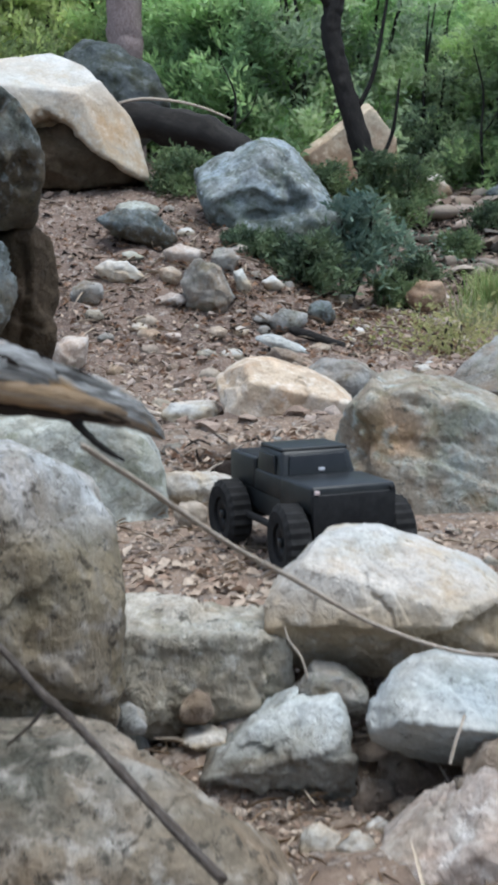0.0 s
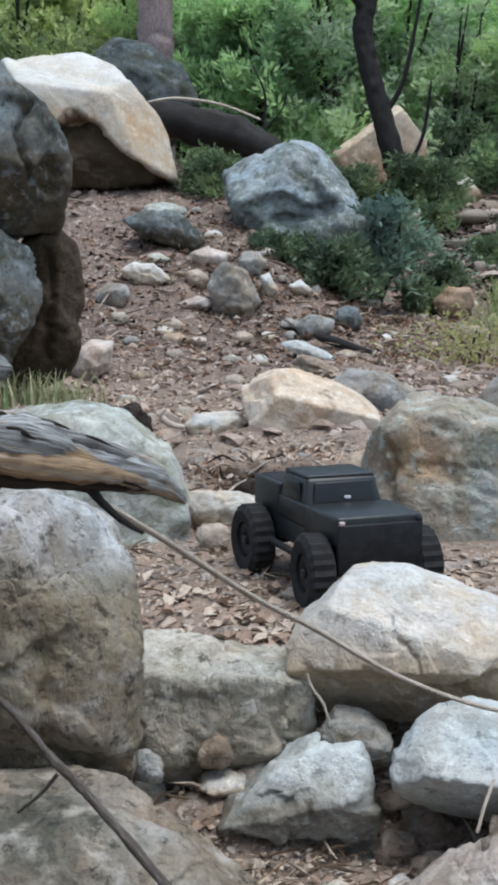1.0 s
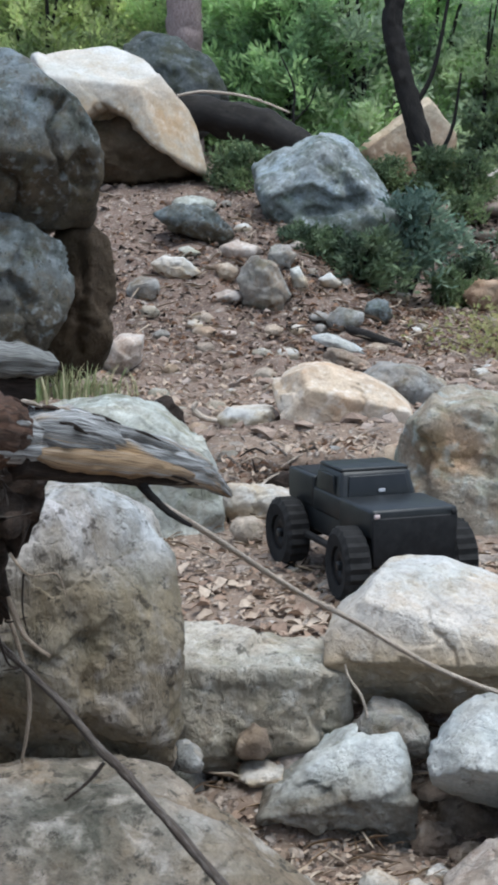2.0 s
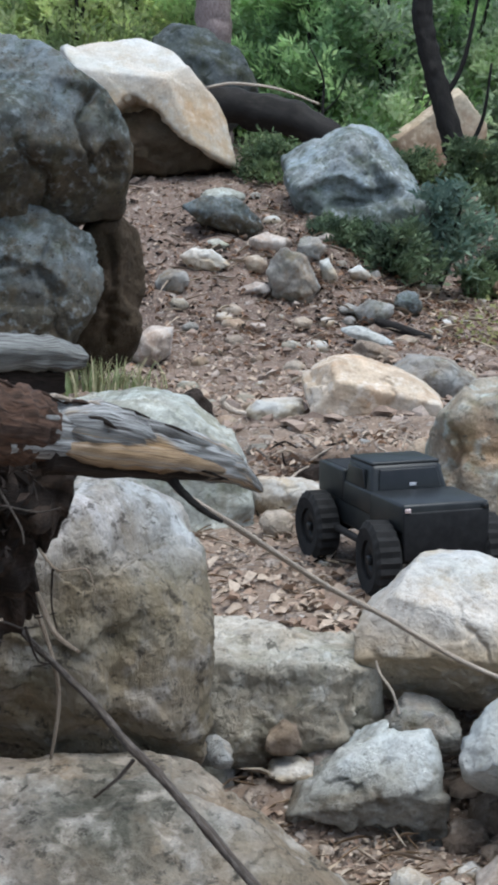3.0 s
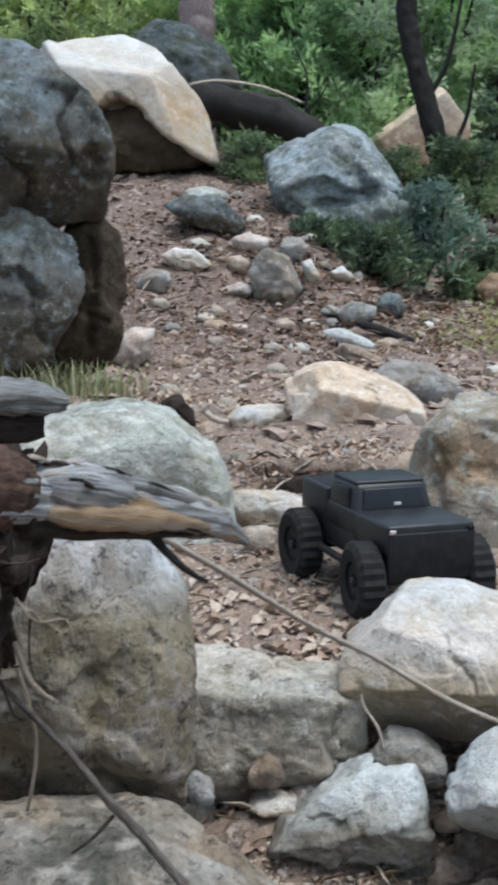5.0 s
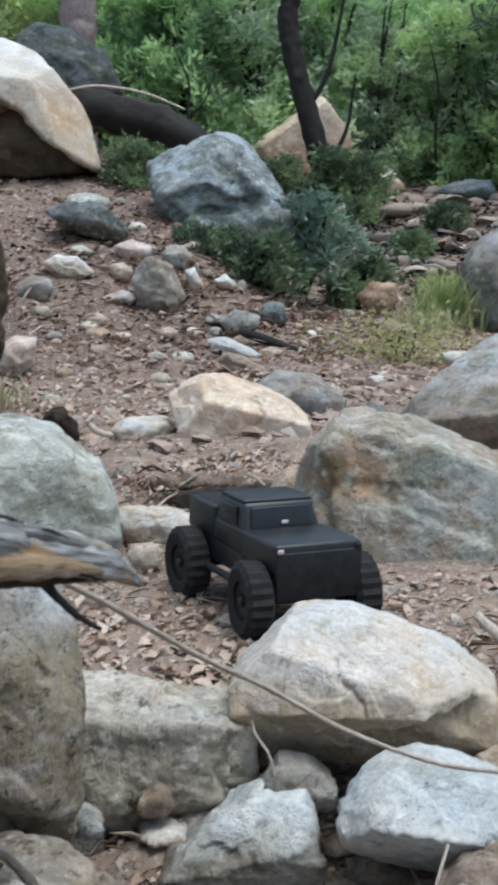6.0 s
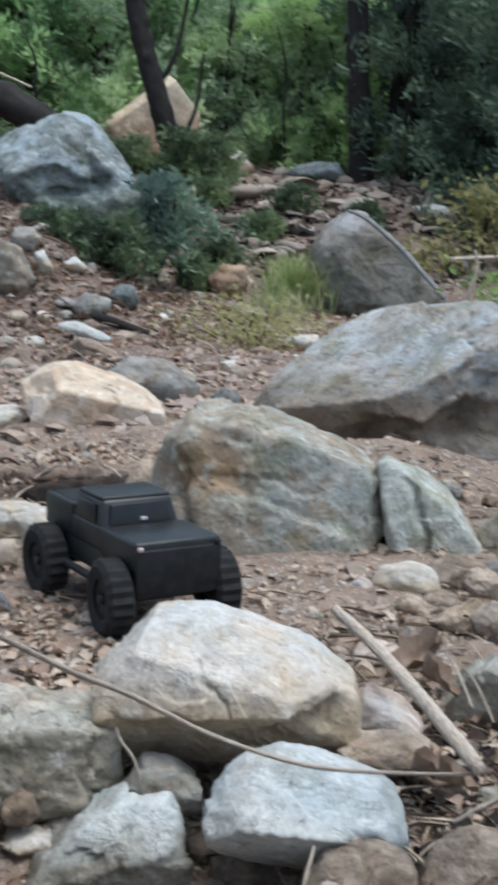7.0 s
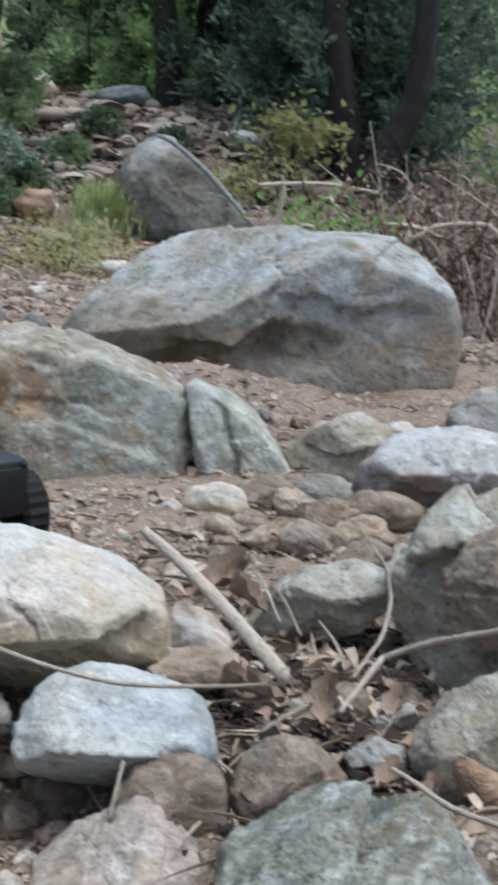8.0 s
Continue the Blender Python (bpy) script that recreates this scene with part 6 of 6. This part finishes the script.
# low plants
needle_bush("low blue-green bush beside a blue-grey boulder", 0.78, 0.8, LEAF_TEAL, 0.075, 420, 101, "bush", 5, low=0.3).location = on_ground(1.36, 9.35, -0.02)
needle_bush("low dark bush at a boulder foot", 0.36, 0.85, LEAF_LOW, 0.07, 420, 102, "bush", 6).location = on_ground(1.0, 8.95, -0.05)
needle_bush("low dark green weeds in front of a boulder", 0.20, 0.55, LEAF_LOW, 0.055, 200, 112, "weeds", 4).location = on_ground(0.66, 8.95, -0.03)
needle_bush("green weeds between dark boulders", 0.34, 0.65, LEAF_MEADOW, 0.055, 230, 103, "weeds", 5).location = on_ground(0.24, 10.55, -0.02)
shrub("small green plants on the slope", on_ground(2.15, 10.6, -0.02), 0.2, 0.5, LEAF_TEAL, 0.035, 350, 104, "weeds", 4)
shrub("bright green leafy plant behind a boulder", on_ground(2.36, 5.36, 0.0), 0.52, 0.17, LEAF_FRESH, 0.046, 480, 105, "plant", 5, low=0.5)
shrub("yellow-green leafy plant in scrub", on_ground(4.10, 10.15, 0.0), 0.66, 0.36, LEAF_OLIVE, 0.08, 420, 106, "plant", 5, low=0.35)
shrub("yellowing leafy plant in scrub", on_ground(3.78, 9.9, 0.0), 0.36, 0.55, LEAF_OLIVE, 0.065, 330, 107, "plant", 5)
shrub("green leafy plant beside a dark thicket", on_ground(3.86, 6.3, 0.0), 1.0, 0.36, LEAF_FRESH, 0.055, 420, 108, "plant", 5, low=0.45)
shrub("yellow-brown low plant on soil", on_ground(1.62, 7.2, -0.01), 0.26, 0.55, LEAF_YELLOW, 0.035, 1000, 109, "weeds", 4)
shrub("green low scrub on the bank", on_ground(1.75, 10.9, -0.01), 0.22, 0.5, LEAF_TEAL, 0.035, 450, 111, "weeds", 4)
needle_bush("low green bush below a tan boulder", 0.32, 0.8, LEAF_MEADOW, 0.06, 240, 113, "bush", 4).location = on_ground(1.62, 12.3, -0.02)
needle_bush("low green bush beside a slim tree", 0.45, 0.7, LEAF_MEADOW, 0.06, 220, 114, "bush", 4).location = on_ground(2.32, 12.2, -0.02)
needle_bush("low green leaves round the foot of a slim trunk", 0.5, 0.5, LEAF_MEADOW, 0.07, 130, 115, "bush", 4).location = on_ground(2.02, 12.2, -0.02)
for i, (x, y) in enumerate(((2.0, 10.2), (2.5, 10.9), (2.9, 11.6), (2.2, 11.7), (3.4, 11.2), (1.75, 9.6), (3.1, 10.3))):
    needle_bush("low dark green plant on the stony slope", 0.24, 0.55, (LEAF_LOW, LEAF_MEADOW)[i % 2], 0.05, 110, 130 + i, "weeds", 3, "low plants of the slope").location = on_ground(x, y, -0.02)
grass_tuft("yellow-green grass tuft at a dark boulder", on_ground(-0.50, 5.35), 0.17, 0.32, 170, 120)
grass_tuft("yellow-green grass tuft at a boulder foot", on_ground(-0.72, 5.2), 0.20, 0.35, 150, 121)
grass_tuft("bright green grass tuft beside an upright boulder", on_ground(2.36, 9.05), 0.50, 0.40, 700, 122, FRESH_GRASS)
grass_tuft("dry grass tuft on the slope", on_ground(2.02, 8.5), 0.22, 0.5, 220, 123)

# brown brush with tangled stems
brush = tagged(new("dead_brush"), "tangle of brown dead brush and roots", "brush")
rng = random.Random(77)
for i in range(150):
    x, y = rng.uniform(2.62, 3.6), rng.uniform(4.7, 6.6)
    z = float(ground_height(x, y))
    h = rng.uniform(0.3, 0.8)
    p = [(x, y, z)]
    for u in (0.35, 0.7, 1.0):
        p.append((x + rng.uniform(-0.15, 0.15) * u * 1.4, y + rng.uniform(-0.15, 0.15) * u, z + h * u * rng.uniform(0.7, 1.1)))
    tube("stem", p, [0.008, 0.006, 0.005, 0.002], ROT_WOOD if i % 3 else PALE_TWIG, brush, 5, wobble=0.3, steps=4, seed=i)
brng = np.random.default_rng(3)
cc = np.stack([brng.uniform(2.66, 3.6, 4200), brng.uniform(4.8, 6.6, 4200), brng.beta(1.0, 2.0, 4200) * 0.72 - 0.08], 1)
leaves("dead_leaves", cc, brng.uniform(0.018, 0.05, 4200), BRUSH_LEAF, brng, brush)
for i in range(26):  # arching dead branches and bared roots
    x, y = rng.uniform(2.5, 3.4), rng.uniform(4.7, 6.0)
    z, a, n = float(ground_height(x, y)) + rng.uniform(0.0, 0.35), rng.uniform(0, 6.28), rng.uniform(0.2, 0.5)
    p = [(x, y, z)]
    for u in (0.3, 0.6, 0.85, 1.0):
        p.append((x + math.cos(a) * n * u + rng.uniform(-0.05, 0.05), y + math.sin(a) * n * u * 0.6, z + 0.35 * math.sin(3.0 * u) * n + rng.uniform(-0.05, 0.05)))
    tube("branch", p, [0.013, 0.011, 0.009, 0.007, 0.003], (PALE_TWIG, TWIG, DARK_TWIG)[i % 3], brush, 6, wobble=0.3, steps=5, seed=400 + i)


stick("small pale curled twig on the ledge", [(0.030, 4.0, 0.014), (-0.012, 4.0, 0.024), (-0.040, 4.0, 0.050), (-0.028, 4.0, 0.070)], [0.007, 0.010, 0.010, 0.006], PALE_TWIG, 7, 0.2, 53)
tagged(tube("earth_clod", [(-0.19, 4.55, -0.09), (-0.16, 4.55, -0.02), (-0.12, 4.55, -0.025), (-0.09, 4.55, -0.09)], [0.03, 0.033, 0.03, 0.02], ROOT, None, 16, ridges=0.25, wobble=0.6, seed=94, steps=8), "dark clod of earth behind a rounded rock", "clod")

# eroded ledge: a dark clump painting the hollow's shade, clods, roots and dead twigs
clod = tagged(new("earth_ledge"), "dark eroded earth ledge with roots and debris", "soil ledge")
crng = random.Random(91)
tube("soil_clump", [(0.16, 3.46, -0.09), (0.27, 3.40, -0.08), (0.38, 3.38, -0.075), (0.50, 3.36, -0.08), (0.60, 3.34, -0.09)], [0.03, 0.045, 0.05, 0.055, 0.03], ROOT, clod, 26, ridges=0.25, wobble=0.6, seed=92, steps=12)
tube("soil_clump", [(0.10, 3.62, -0.05), (0.22, 3.55, -0.045), (0.36, 3.52, -0.04), (0.47, 3.50, -0.045)], [0.02, 0.035, 0.04, 0.03], SOIL, clod, 22, ridges=0.25, wobble=0.6, seed=93, steps=12)
for i in range(26):
    x, y = crng.uniform(0.08, 0.58), crng.uniform(3.28, 3.7)
    z = float(ground_height(x, y)) + crng.uniform(0.005, 0.03)
    a, n = crng.uniform(0, 6.28), crng.uniform(0.04, 0.13)
    tube("twig", [(x, y, z), (x + math.cos(a) * n * 0.5, y + math.sin(a) * n * 0.4, z + crng.uniform(0, 0.03)), (x + math.cos(a) * n, y + math.sin(a) * n * 0.8, z + crng.uniform(-0.01, 0.05))], [0.004, 0.0035, 0.002], (PALE_TWIG, TWIG, ROOT, DARK_TWIG)[i % 4], clod, 5, wobble=0.2, steps=3, seed=i)


# ---- toy truck ----
def block(size, at=(0, 0, 0), bevel=0.006, taper=(1.0, 1.0), shift=0.0):
    """A bevelled box; taper: how much narrower (x, y) its top is."""
    bm = bmesh.new()
    bmesh.ops.create_cube(bm, size=1.0)
    for v in bm.verts:
        if v.co.z > 0:
            v.co.x, v.co.y = v.co.x * taper[0], v.co.y * taper[1]
            v.co.x += shift / size[0]
        v.co = Vector((v.co.x * size[0] + at[0], v.co.y * size[1] + at[1], v.co.z * size[2] + at[2]))
    bmesh.ops.bevel(bm, geom=bm.edges[:], offset=bevel, segments=2, affect="EDGES", profile=0.6)
    return bm


def ring(radius, width, inner, sides=28, lugs=0.0):
    """A wheel-like solid about the y axis, hollow towards both faces."""
    bm = bmesh.new()
    prof = [(inner, -width * 0.42), (radius * 0.86, -width * 0.5), (radius, -width * 0.36), (radius, width * 0.36), (radius * 0.86, width * 0.5), (inner, width * 0.42)]
    rows = []
    for i in range(sides):
        a = 2 * math.pi * i / sides
        k = 1 + (lugs if i % 2 else 0)
        rows.append([bm.verts.new((math.cos(a) * r * (k if r > radius * 0.9 else 1), y, math.sin(a) * r * (k if r > radius * 0.9 else 1))) for r, y in prof])
    for i in range(sides):
        p, q = rows[i], rows[(i + 1) % sides]
        for j in range(len(prof)):
            n = (j + 1) % len(prof)
            bm.faces.new((p[j], p[n], q[n], q[j]))
    bmesh.ops.recalc_face_normals(bm, faces=bm.faces[:])
    return bm


def toy_truck(place, heading, tilt=0.0):
    car = tagged(new("toy_truck"), "black radio-controlled rock crawler truck with chunky tyres", "toy car")
    body = part("body", block((0.36, 0.150, 0.055), (0.0, 0, 0.112), 0.008, (0.98, 0.96)), CAR_BLACK, car)
    part("hood", block((0.140, 0.160, 0.052), (0.125, 0, 0.150), 0.006, (0.98, 0.97)), CAR_BLACK, car)
    part("grille", block((0.010, 0.152, 0.088), (0.193, 0, 0.118), 0.003, (1, 1.02)), GREY_PLASTIC, body, "dull black front panel")
    part("cab", block((0.135, 0.150, 0.062), (-0.015, 0, 0.188), 0.008, (0.78, 0.86), -0.006), CAR_BLACK, car)
    part("door_panel", block((0.140, 0.150, 0.046), (-0.015, 0, 0.150), 0.006, (1, 0.99)), CAR_BLACK, car)
    part("roof", block((0.102, 0.128, 0.008), (-0.022, 0, 0.220), 0.0035), CAR_BLACK, car)
    part("windshield", block((0.004, 0.118, 0.042), (0.049, 0, 0.190), 0.0015, (1, 0.9), -0.010), GLASS_DARK, car, "smoked black windshield")
    for s in (-1, 1):
        part("side_window", block((0.085, 0.004, 0.036), (-0.02, s * 0.0725, 0.192), 0.0015, (0.8, 1)), GLASS_DARK, car)
        part("rock_slider", block((0.17, 0.012, 0.012), (0.0, s * 0.086, 0.078), 0.004), RUBBER, car)
        part("headlight", block((0.005, 0.010, 0.008), (0.198, s * 0.070, 0.166), 0.002), GREY_PLASTIC if s > 0 else PALE_LENS, body, "small headlight")
        part("bed_side", block((0.125, 0.012, 0.062), (-0.138, s * 0.070, 0.162), 0.004), CAR_BLACK, car)
    part("bumper", block((0.018, 0.160, 0.020), (-0.195, 0, 0.098), 0.006), RUBBER, car)
    part("bed_cover", block((0.118, 0.134, 0.012), (-0.138, 0, 0.188), 0.004), GREY_PLASTIC, car)
    part("tailgate", block((0.010, 0.134, 0.060), (-0.198, 0, 0.160), 0.004), CAR_BLACK, car)
    part("skid_plate", block((0.17, 0.06, 0.016), (0.0, 0, 0.070), 0.005), GREY_PLASTIC, car)
    part("sticker", block((0.002, 0.012, 0.006), (0.0505, 0.004, 0.183), 0.0005), WHITE_PAINT, car, "small grey-white sticker")
    for x in (0.145, -0.145):
        part("axle", block((0.022, 0.17, 0.022), (x, 0, 0.068), 0.006), GREY_PLASTIC, car)
        for s in (-1, 1):
            steer = -6 if x > 0 else 0
            wheel = part("wheel", ring(0.038, 0.030, 0.010, 24), GREY_PLASTIC, car)
            wheel.matrix_basis = pose(x, s * 0.098, 0.068, 0, 0, steer)
            part("tyre", ring(0.068, 0.046, 0.036, 44, 0.06), RUBBER, wheel, "knobbly black rubber tyre", smooth=False)
            part("hub", block((0.016, 0.040, 0.016), (0, 0, 0), 0.004), CAR_BLACK, wheel)
    car.matrix_basis = pose(*place, tilt, 0, heading) @ Matrix.Diagonal((1.02, 1.08, 0.98, 1))
    return car


toy_truck((0.306, 2.51, -0.088), -72.0)

# ---- loose stones, gravel and litter ----
grng = np.random.default_rng(21)


def strewn(count, near, far, side=0.36):
    """Places on the ground within the strip that the path looks over, denser nearby."""
    y = near * (far / near) ** grng.random(count)
    x = (grng.random(count) * (0.62 + side) - side) * y + grng.normal(size=count) * 0.05
    return x, y


def gravel(name, label, count, near, far, lo, hi, material, patch=None, detail=0):
    x, y = strewn(count, near, far, 0.24)
    if patch:
        x, y = grng.uniform(patch[0], patch[1], count), grng.uniform(patch[2], patch[3], count)
    z = ground_height(x, y)
    base, faces = ico(detail or (2 if near < 4 else 1))
    s = lo * (hi / lo) ** (grng.random(count) ** 1.8)
    verts = []
    for i in range(count):
        a, c, t = grng.random() * 6.28, grng.normal(size=(3, 3)), s[i]
        body = base * np.array([1, grng.uniform(0.55, 0.95), grng.uniform(0.35, 0.7)]) * t
        n = c / np.linalg.norm(c, axis=1)[:, None]
        for k in n:
            over = np.maximum(base @ k - 0.38, 0)
            body = body - over[:, None] * k * t * 0.9
        ca, sa = math.cos(a), math.sin(a)
        body = body @ np.array([[ca, sa, 0], [-sa, ca, 0], [0, 0, 1]])
        verts.append(body + (x[i], y[i], z[i] + t * 0.12))
    nf = len(base)
    allf = (faces[None] + (np.arange(count) * nf)[:, None, None]).reshape(-1, 3)
    return tagged(new(name, mesh_of(name, np.concatenate(verts), allf, material, False)), label, name, kind="stuff")


gravel("gravel", "mixed tan and grey gravel on the soil", 3800, 1.25, 4.2, 0.003, 0.015, PEBBLES)
gravel("bank_gravel", "pale and brown gravel on the bank", 11000, 4.2, 13.0, 0.010, 0.06, BANK_PEBBLES)

gravel("scree", "grey and purple-brown rubble on the slope", 600, 9, 13, 0.03, 0.13, BANK_PEBBLES, (1.9, 4.5, 9.6, 14.2), 2)

gravel("fine_gravel", "fine tan grit on open soil", 5500, 6, 7, 0.0025, 0.008, PEBBLES, (0.1, 1.8, 1.9, 3.7))
gravel("bed_gravel", "small broken tan and grey stones between the rocks", 700, 3, 5, 0.008, 0.032, PEBBLES, (0.25, 1.7, 1.35, 3.3))
gravel("ledge_gravel", "small tan stones on an eroded ledge", 260, 4, 5, 0.008, 0.03, PEBBLES, (0.02, 0.6, 3.3, 4.1), 2)
gravel("scree", "large pale broken stones on the slope", 110, 9, 13, 0.07, 0.24, PEBBLES, (2.2, 4.6, 10.2, 14.4), 3)


def litter(name, label, count, near, far, lo, hi, material, slim, lift, curl, heap=None):
    x, y = strewn(count, near, far, 0.24)
    if heap:
        x, y = heap[0] + grng.normal(size=count) * heap[2], heap[1] + grng.normal(size=count) * heap[3]
    z = ground_height(x, y) + lift * grng.random(count)
    s = grng.uniform(lo, hi, count)
    a = grng.random(count) * 6.28
    tip = np.stack([np.cos(a), np.sin(a), grng.normal(size=count) * 0.25], 1)
    side = np.stack([-np.sin(a), np.cos(a), grng.normal(size=count) * 0.35], 1)
    cen = np.stack([x, y, z], 1)
    up = np.array([0, 0, 1.0])
    verts, faces = [], []
    rows = [(-0.5, 0.12, 0.0), (-0.2, 0.85, 0.10), (0.15, 1.0, 0.12), (0.5, 0.08, -0.05)]
    P = []
    for u, w, h in rows:
        k = curl * (0.5 + grng.random(count))[:, None]
        mid = cen + tip * (s * u)[:, None] + up * (s * h)[:, None] * k
        for e in (-1, 0, 1):
            P.append(mid + side * (s * slim * 0.5 * w * e)[:, None] + up * ((s * abs(e) * 0.30 * w)[:, None] * k))
    P = np.stack(P, 1).reshape(-1, 3)
    i = (np.arange(count) * 12)[:, None]
    quads = np.array([[r * 3 + c, r * 3 + c + 1, r * 3 + c + 4, r * 3 + c + 3] for r in range(3) for c in range(2)])
    F = (i[:, :, None] + quads[None]).reshape(-1, 4)
    return tagged(new(name, mesh_of(name, P, F, material, True)), label, name, kind="stuff")


litter("leaf_litter", "dry tan and brown fallen leaves", 2200, 1.3, 2.2, 0.006, 0.018, LITTER, 0.55, 0.006, 0.4)
litter("leaf_litter", "dry tan and brown leaves on open soil", 3600, 2.2, 5.0, 0.008, 0.034, LITTER, 0.55, 0.008, 0.4)
litter("bank_litter", "dry brown leaves on the bank", 6500, 5.0, 14.0, 0.015, 0.05, LITTER, 0.6, 0.02, 0.7)
litter("bank_litter", "dark rotten leaves on the bank", 1300, 1, 2, 0.015, 0.045, DARK_LITTER, 0.6, 0.03, 0.8, (0.5, 8.5, 0.75, 0.85))
litter("bank_litter", "rust-brown dead bracken on the bank", 2000, 1, 2, 0.02, 0.055, BRACKEN, 0.35, 0.04, 0.8, (0.9, 8.3, 0.9, 0.85))
litter("dry_stalks", "dry stalks and dead grass on the bank", 420, 1, 2, 0.06, 0.22, STALKS, 0.05, 0.06, 0.2, (0.9, 8.4, 0.9, 0.9))
litter("bank_litter", "dark rotten leaves on the wooded slope", 2200, 1, 2, 0.02, 0.07, DARK_LITTER, 0.6, 0.03, 0.8, (2.7, 11.2, 0.9, 0.9))
litter("pine_needles", "fallen rust-brown pine needles", 2600, 1.3, 6.0, 0.02, 0.06, NEEDLES, 0.028, 0.012, 0.2)

litter("dry_stalks", "short dry stalks and twigs on the soil", 360, 1, 2, 0.04, 0.13, STALKS, 0.045, 0.03, 0.15, (0.66, 1.65, 0.17, 0.32))
litter("dry_stalks", "short dry stalks on open soil", 500, 1.4, 6.0, 0.03, 0.10, STALKS, 0.045, 0.015, 0.15)
for name, label, count, near, far, lo, hi, lift in (("leaf_crumbs", "fine brown and tan litter crumbs on soil", 26000, 1.3, 5.0, 0.003, 0.012, 0.006), ("bark_crumbs", "fine litter and bark chips on the bank", 16000, 5.0, 13.0, 0.008, 0.03, 0.012)):
    x, y = strewn(count, near, far, 0.24)
    tagged(leaves(name, np.stack([x, y, ground_height(x, y) + lift * grng.random(count)], 1), grng.uniform(lo, hi, count), LITTER, grng, None, 0.7, (0, 0, 1.2)), label, name, kind="stuff")
litter("leaf_heap", "pale dry leaf fragments heaped between rocks", 800, 1, 2, 0.014, 0.042, LITTER, 0.6, 0.02, 0.5, (0.13, 2.12, 0.14, 0.16))
litter("leaf_heap", "brown dry leaves heaped beside a branch", 230, 1, 2, 0.012, 0.04, LITTER, 0.6, 0.03, 0.7, (0.70, 1.75, 0.10, 0.22))
litter("leaf_heap", "dark rotten leaves heaped under sticks", 420, 1, 2, 0.012, 0.04, DARK_LITTER, 0.6, 0.03, 0.7, (0.66, 1.62, 0.13, 0.24))
litter("leaf_heap", "brown leaf debris on an eroded ledge", 500, 1, 2, 0.01, 0.034, LITTER, 0.6, 0.02, 0.8, (0.33, 3.60, 0.15, 0.16))
litter("leaf_heap", "brown leaf debris behind a rock", 260, 1, 2, 0.01, 0.036, BRACKEN, 0.6, 0.03, 0.8, (0.28, 3.50, 0.18, 0.14))


def curled_leaf(label, place, size, turn, seed):
    r = random.Random(seed)
    verts, faces = [], []
    n = 9
    for i in range(n):
        u = i / (n - 1) - 0.5
        w = size * 0.30 * (1 - (2 * u) ** 2) ** 0.6 * (0.75 + 0.35 * math.cos(17 * u + seed)) + 0.002
        for j in range(5):
            e = (j - 2) / 2
            verts.append((u * size, e * w, size * (0.30 * e * e + 0.25 * math.sin(3 * u + r.random() * 0.3) * abs(e)) + r.uniform(-1, 1) * size * 0.05))
    for i in range(n - 1):
        for j in range(4):
            a = i * 5 + j
            faces.append((a, a + 1, a + 6, a + 5))
    ob = new("dry_leaf", mesh_of("dry_leaf", verts, faces, DRY_LEAF))
    ob.matrix_basis = pose(*place, r.uniform(-14, 14), r.uniform(-14, 14), turn)
    return tagged(ob, label, "leaf", "curled dry leaves")


for i, (place, size, turn) in enumerate((((0.662, 1.95, -0.035), 0.10, 25), ((0.689, 1.889, -0.04), 0.07, 130), ((0.612, 1.254, -0.02), 0.045, 30), ((0.631, 1.198, -0.005), 0.03, 10),
                                         ((0.60, 1.40, 0.0), 0.05, 60), ((0.55, 1.46, 0.0), 0.05, 150), ((0.64, 1.50, -0.03), 0.05, 20), ((0.70, 1.42, -0.02), 0.05, 45), ((0.58, 1.62, -0.06), 0.06, 170))):
    curled_leaf("curled brown dry leaf among twigs", place, size, turn, i)

# single loose stones that can be told apart
forms = [rock("stone", "small loose weathered stone on the soil", m, (0, far + 0.1 * i, -0.6), 0, (0.1, 0.085, 0.06), [(0, 0.05), (50, 0.042), (95, 0.030), (140, 0.043), (185, 0.05), (270, 0.03)], hard=44, cuts=[(0.2, -0.4, 0.8, 0.75)])
         for far in (3.2, 12.0) for i, m in enumerate((GREY, TAN, CREAM, TANG, BROWN))]
x, y = strewn(320, 1.5, 11.0, 0.2)
x, y = np.r_[x, grng.uniform(-0.35, 2.6, 170), grng.uniform(0.05, 0.75, 70)], np.r_[y, grng.uniform(5.6, 10.2, 170), grng.uniform(1.3, 1.8, 70)]
used = set()
for i in range(560):
    if any(abs(x[i] - p[0]) < s[0] * 0.55 and abs(y[i] - p[1]) < s[1] * 0.9 for p, s in ROCKS[:-10]):
        continue
    k = float(0.2 + 0.6 * grng.random() ** 2) * (0.5 + 0.17 * y[i])
    m = pose(float(x[i]), float(y[i]), float(ground_height(x[i], y[i])) + 0.006 * k, 0, 0, float(grng.uniform(0, 360))) @ Matrix.Diagonal((k, k, k, 1))
    form = i % 5 + (0 if y[i] < 3.5 else 5)
    if form not in used:
        forms[form].matrix_basis = m
        used.add(form)
    else:
        copy_thing(forms[form], m).scale = (k, k, k)
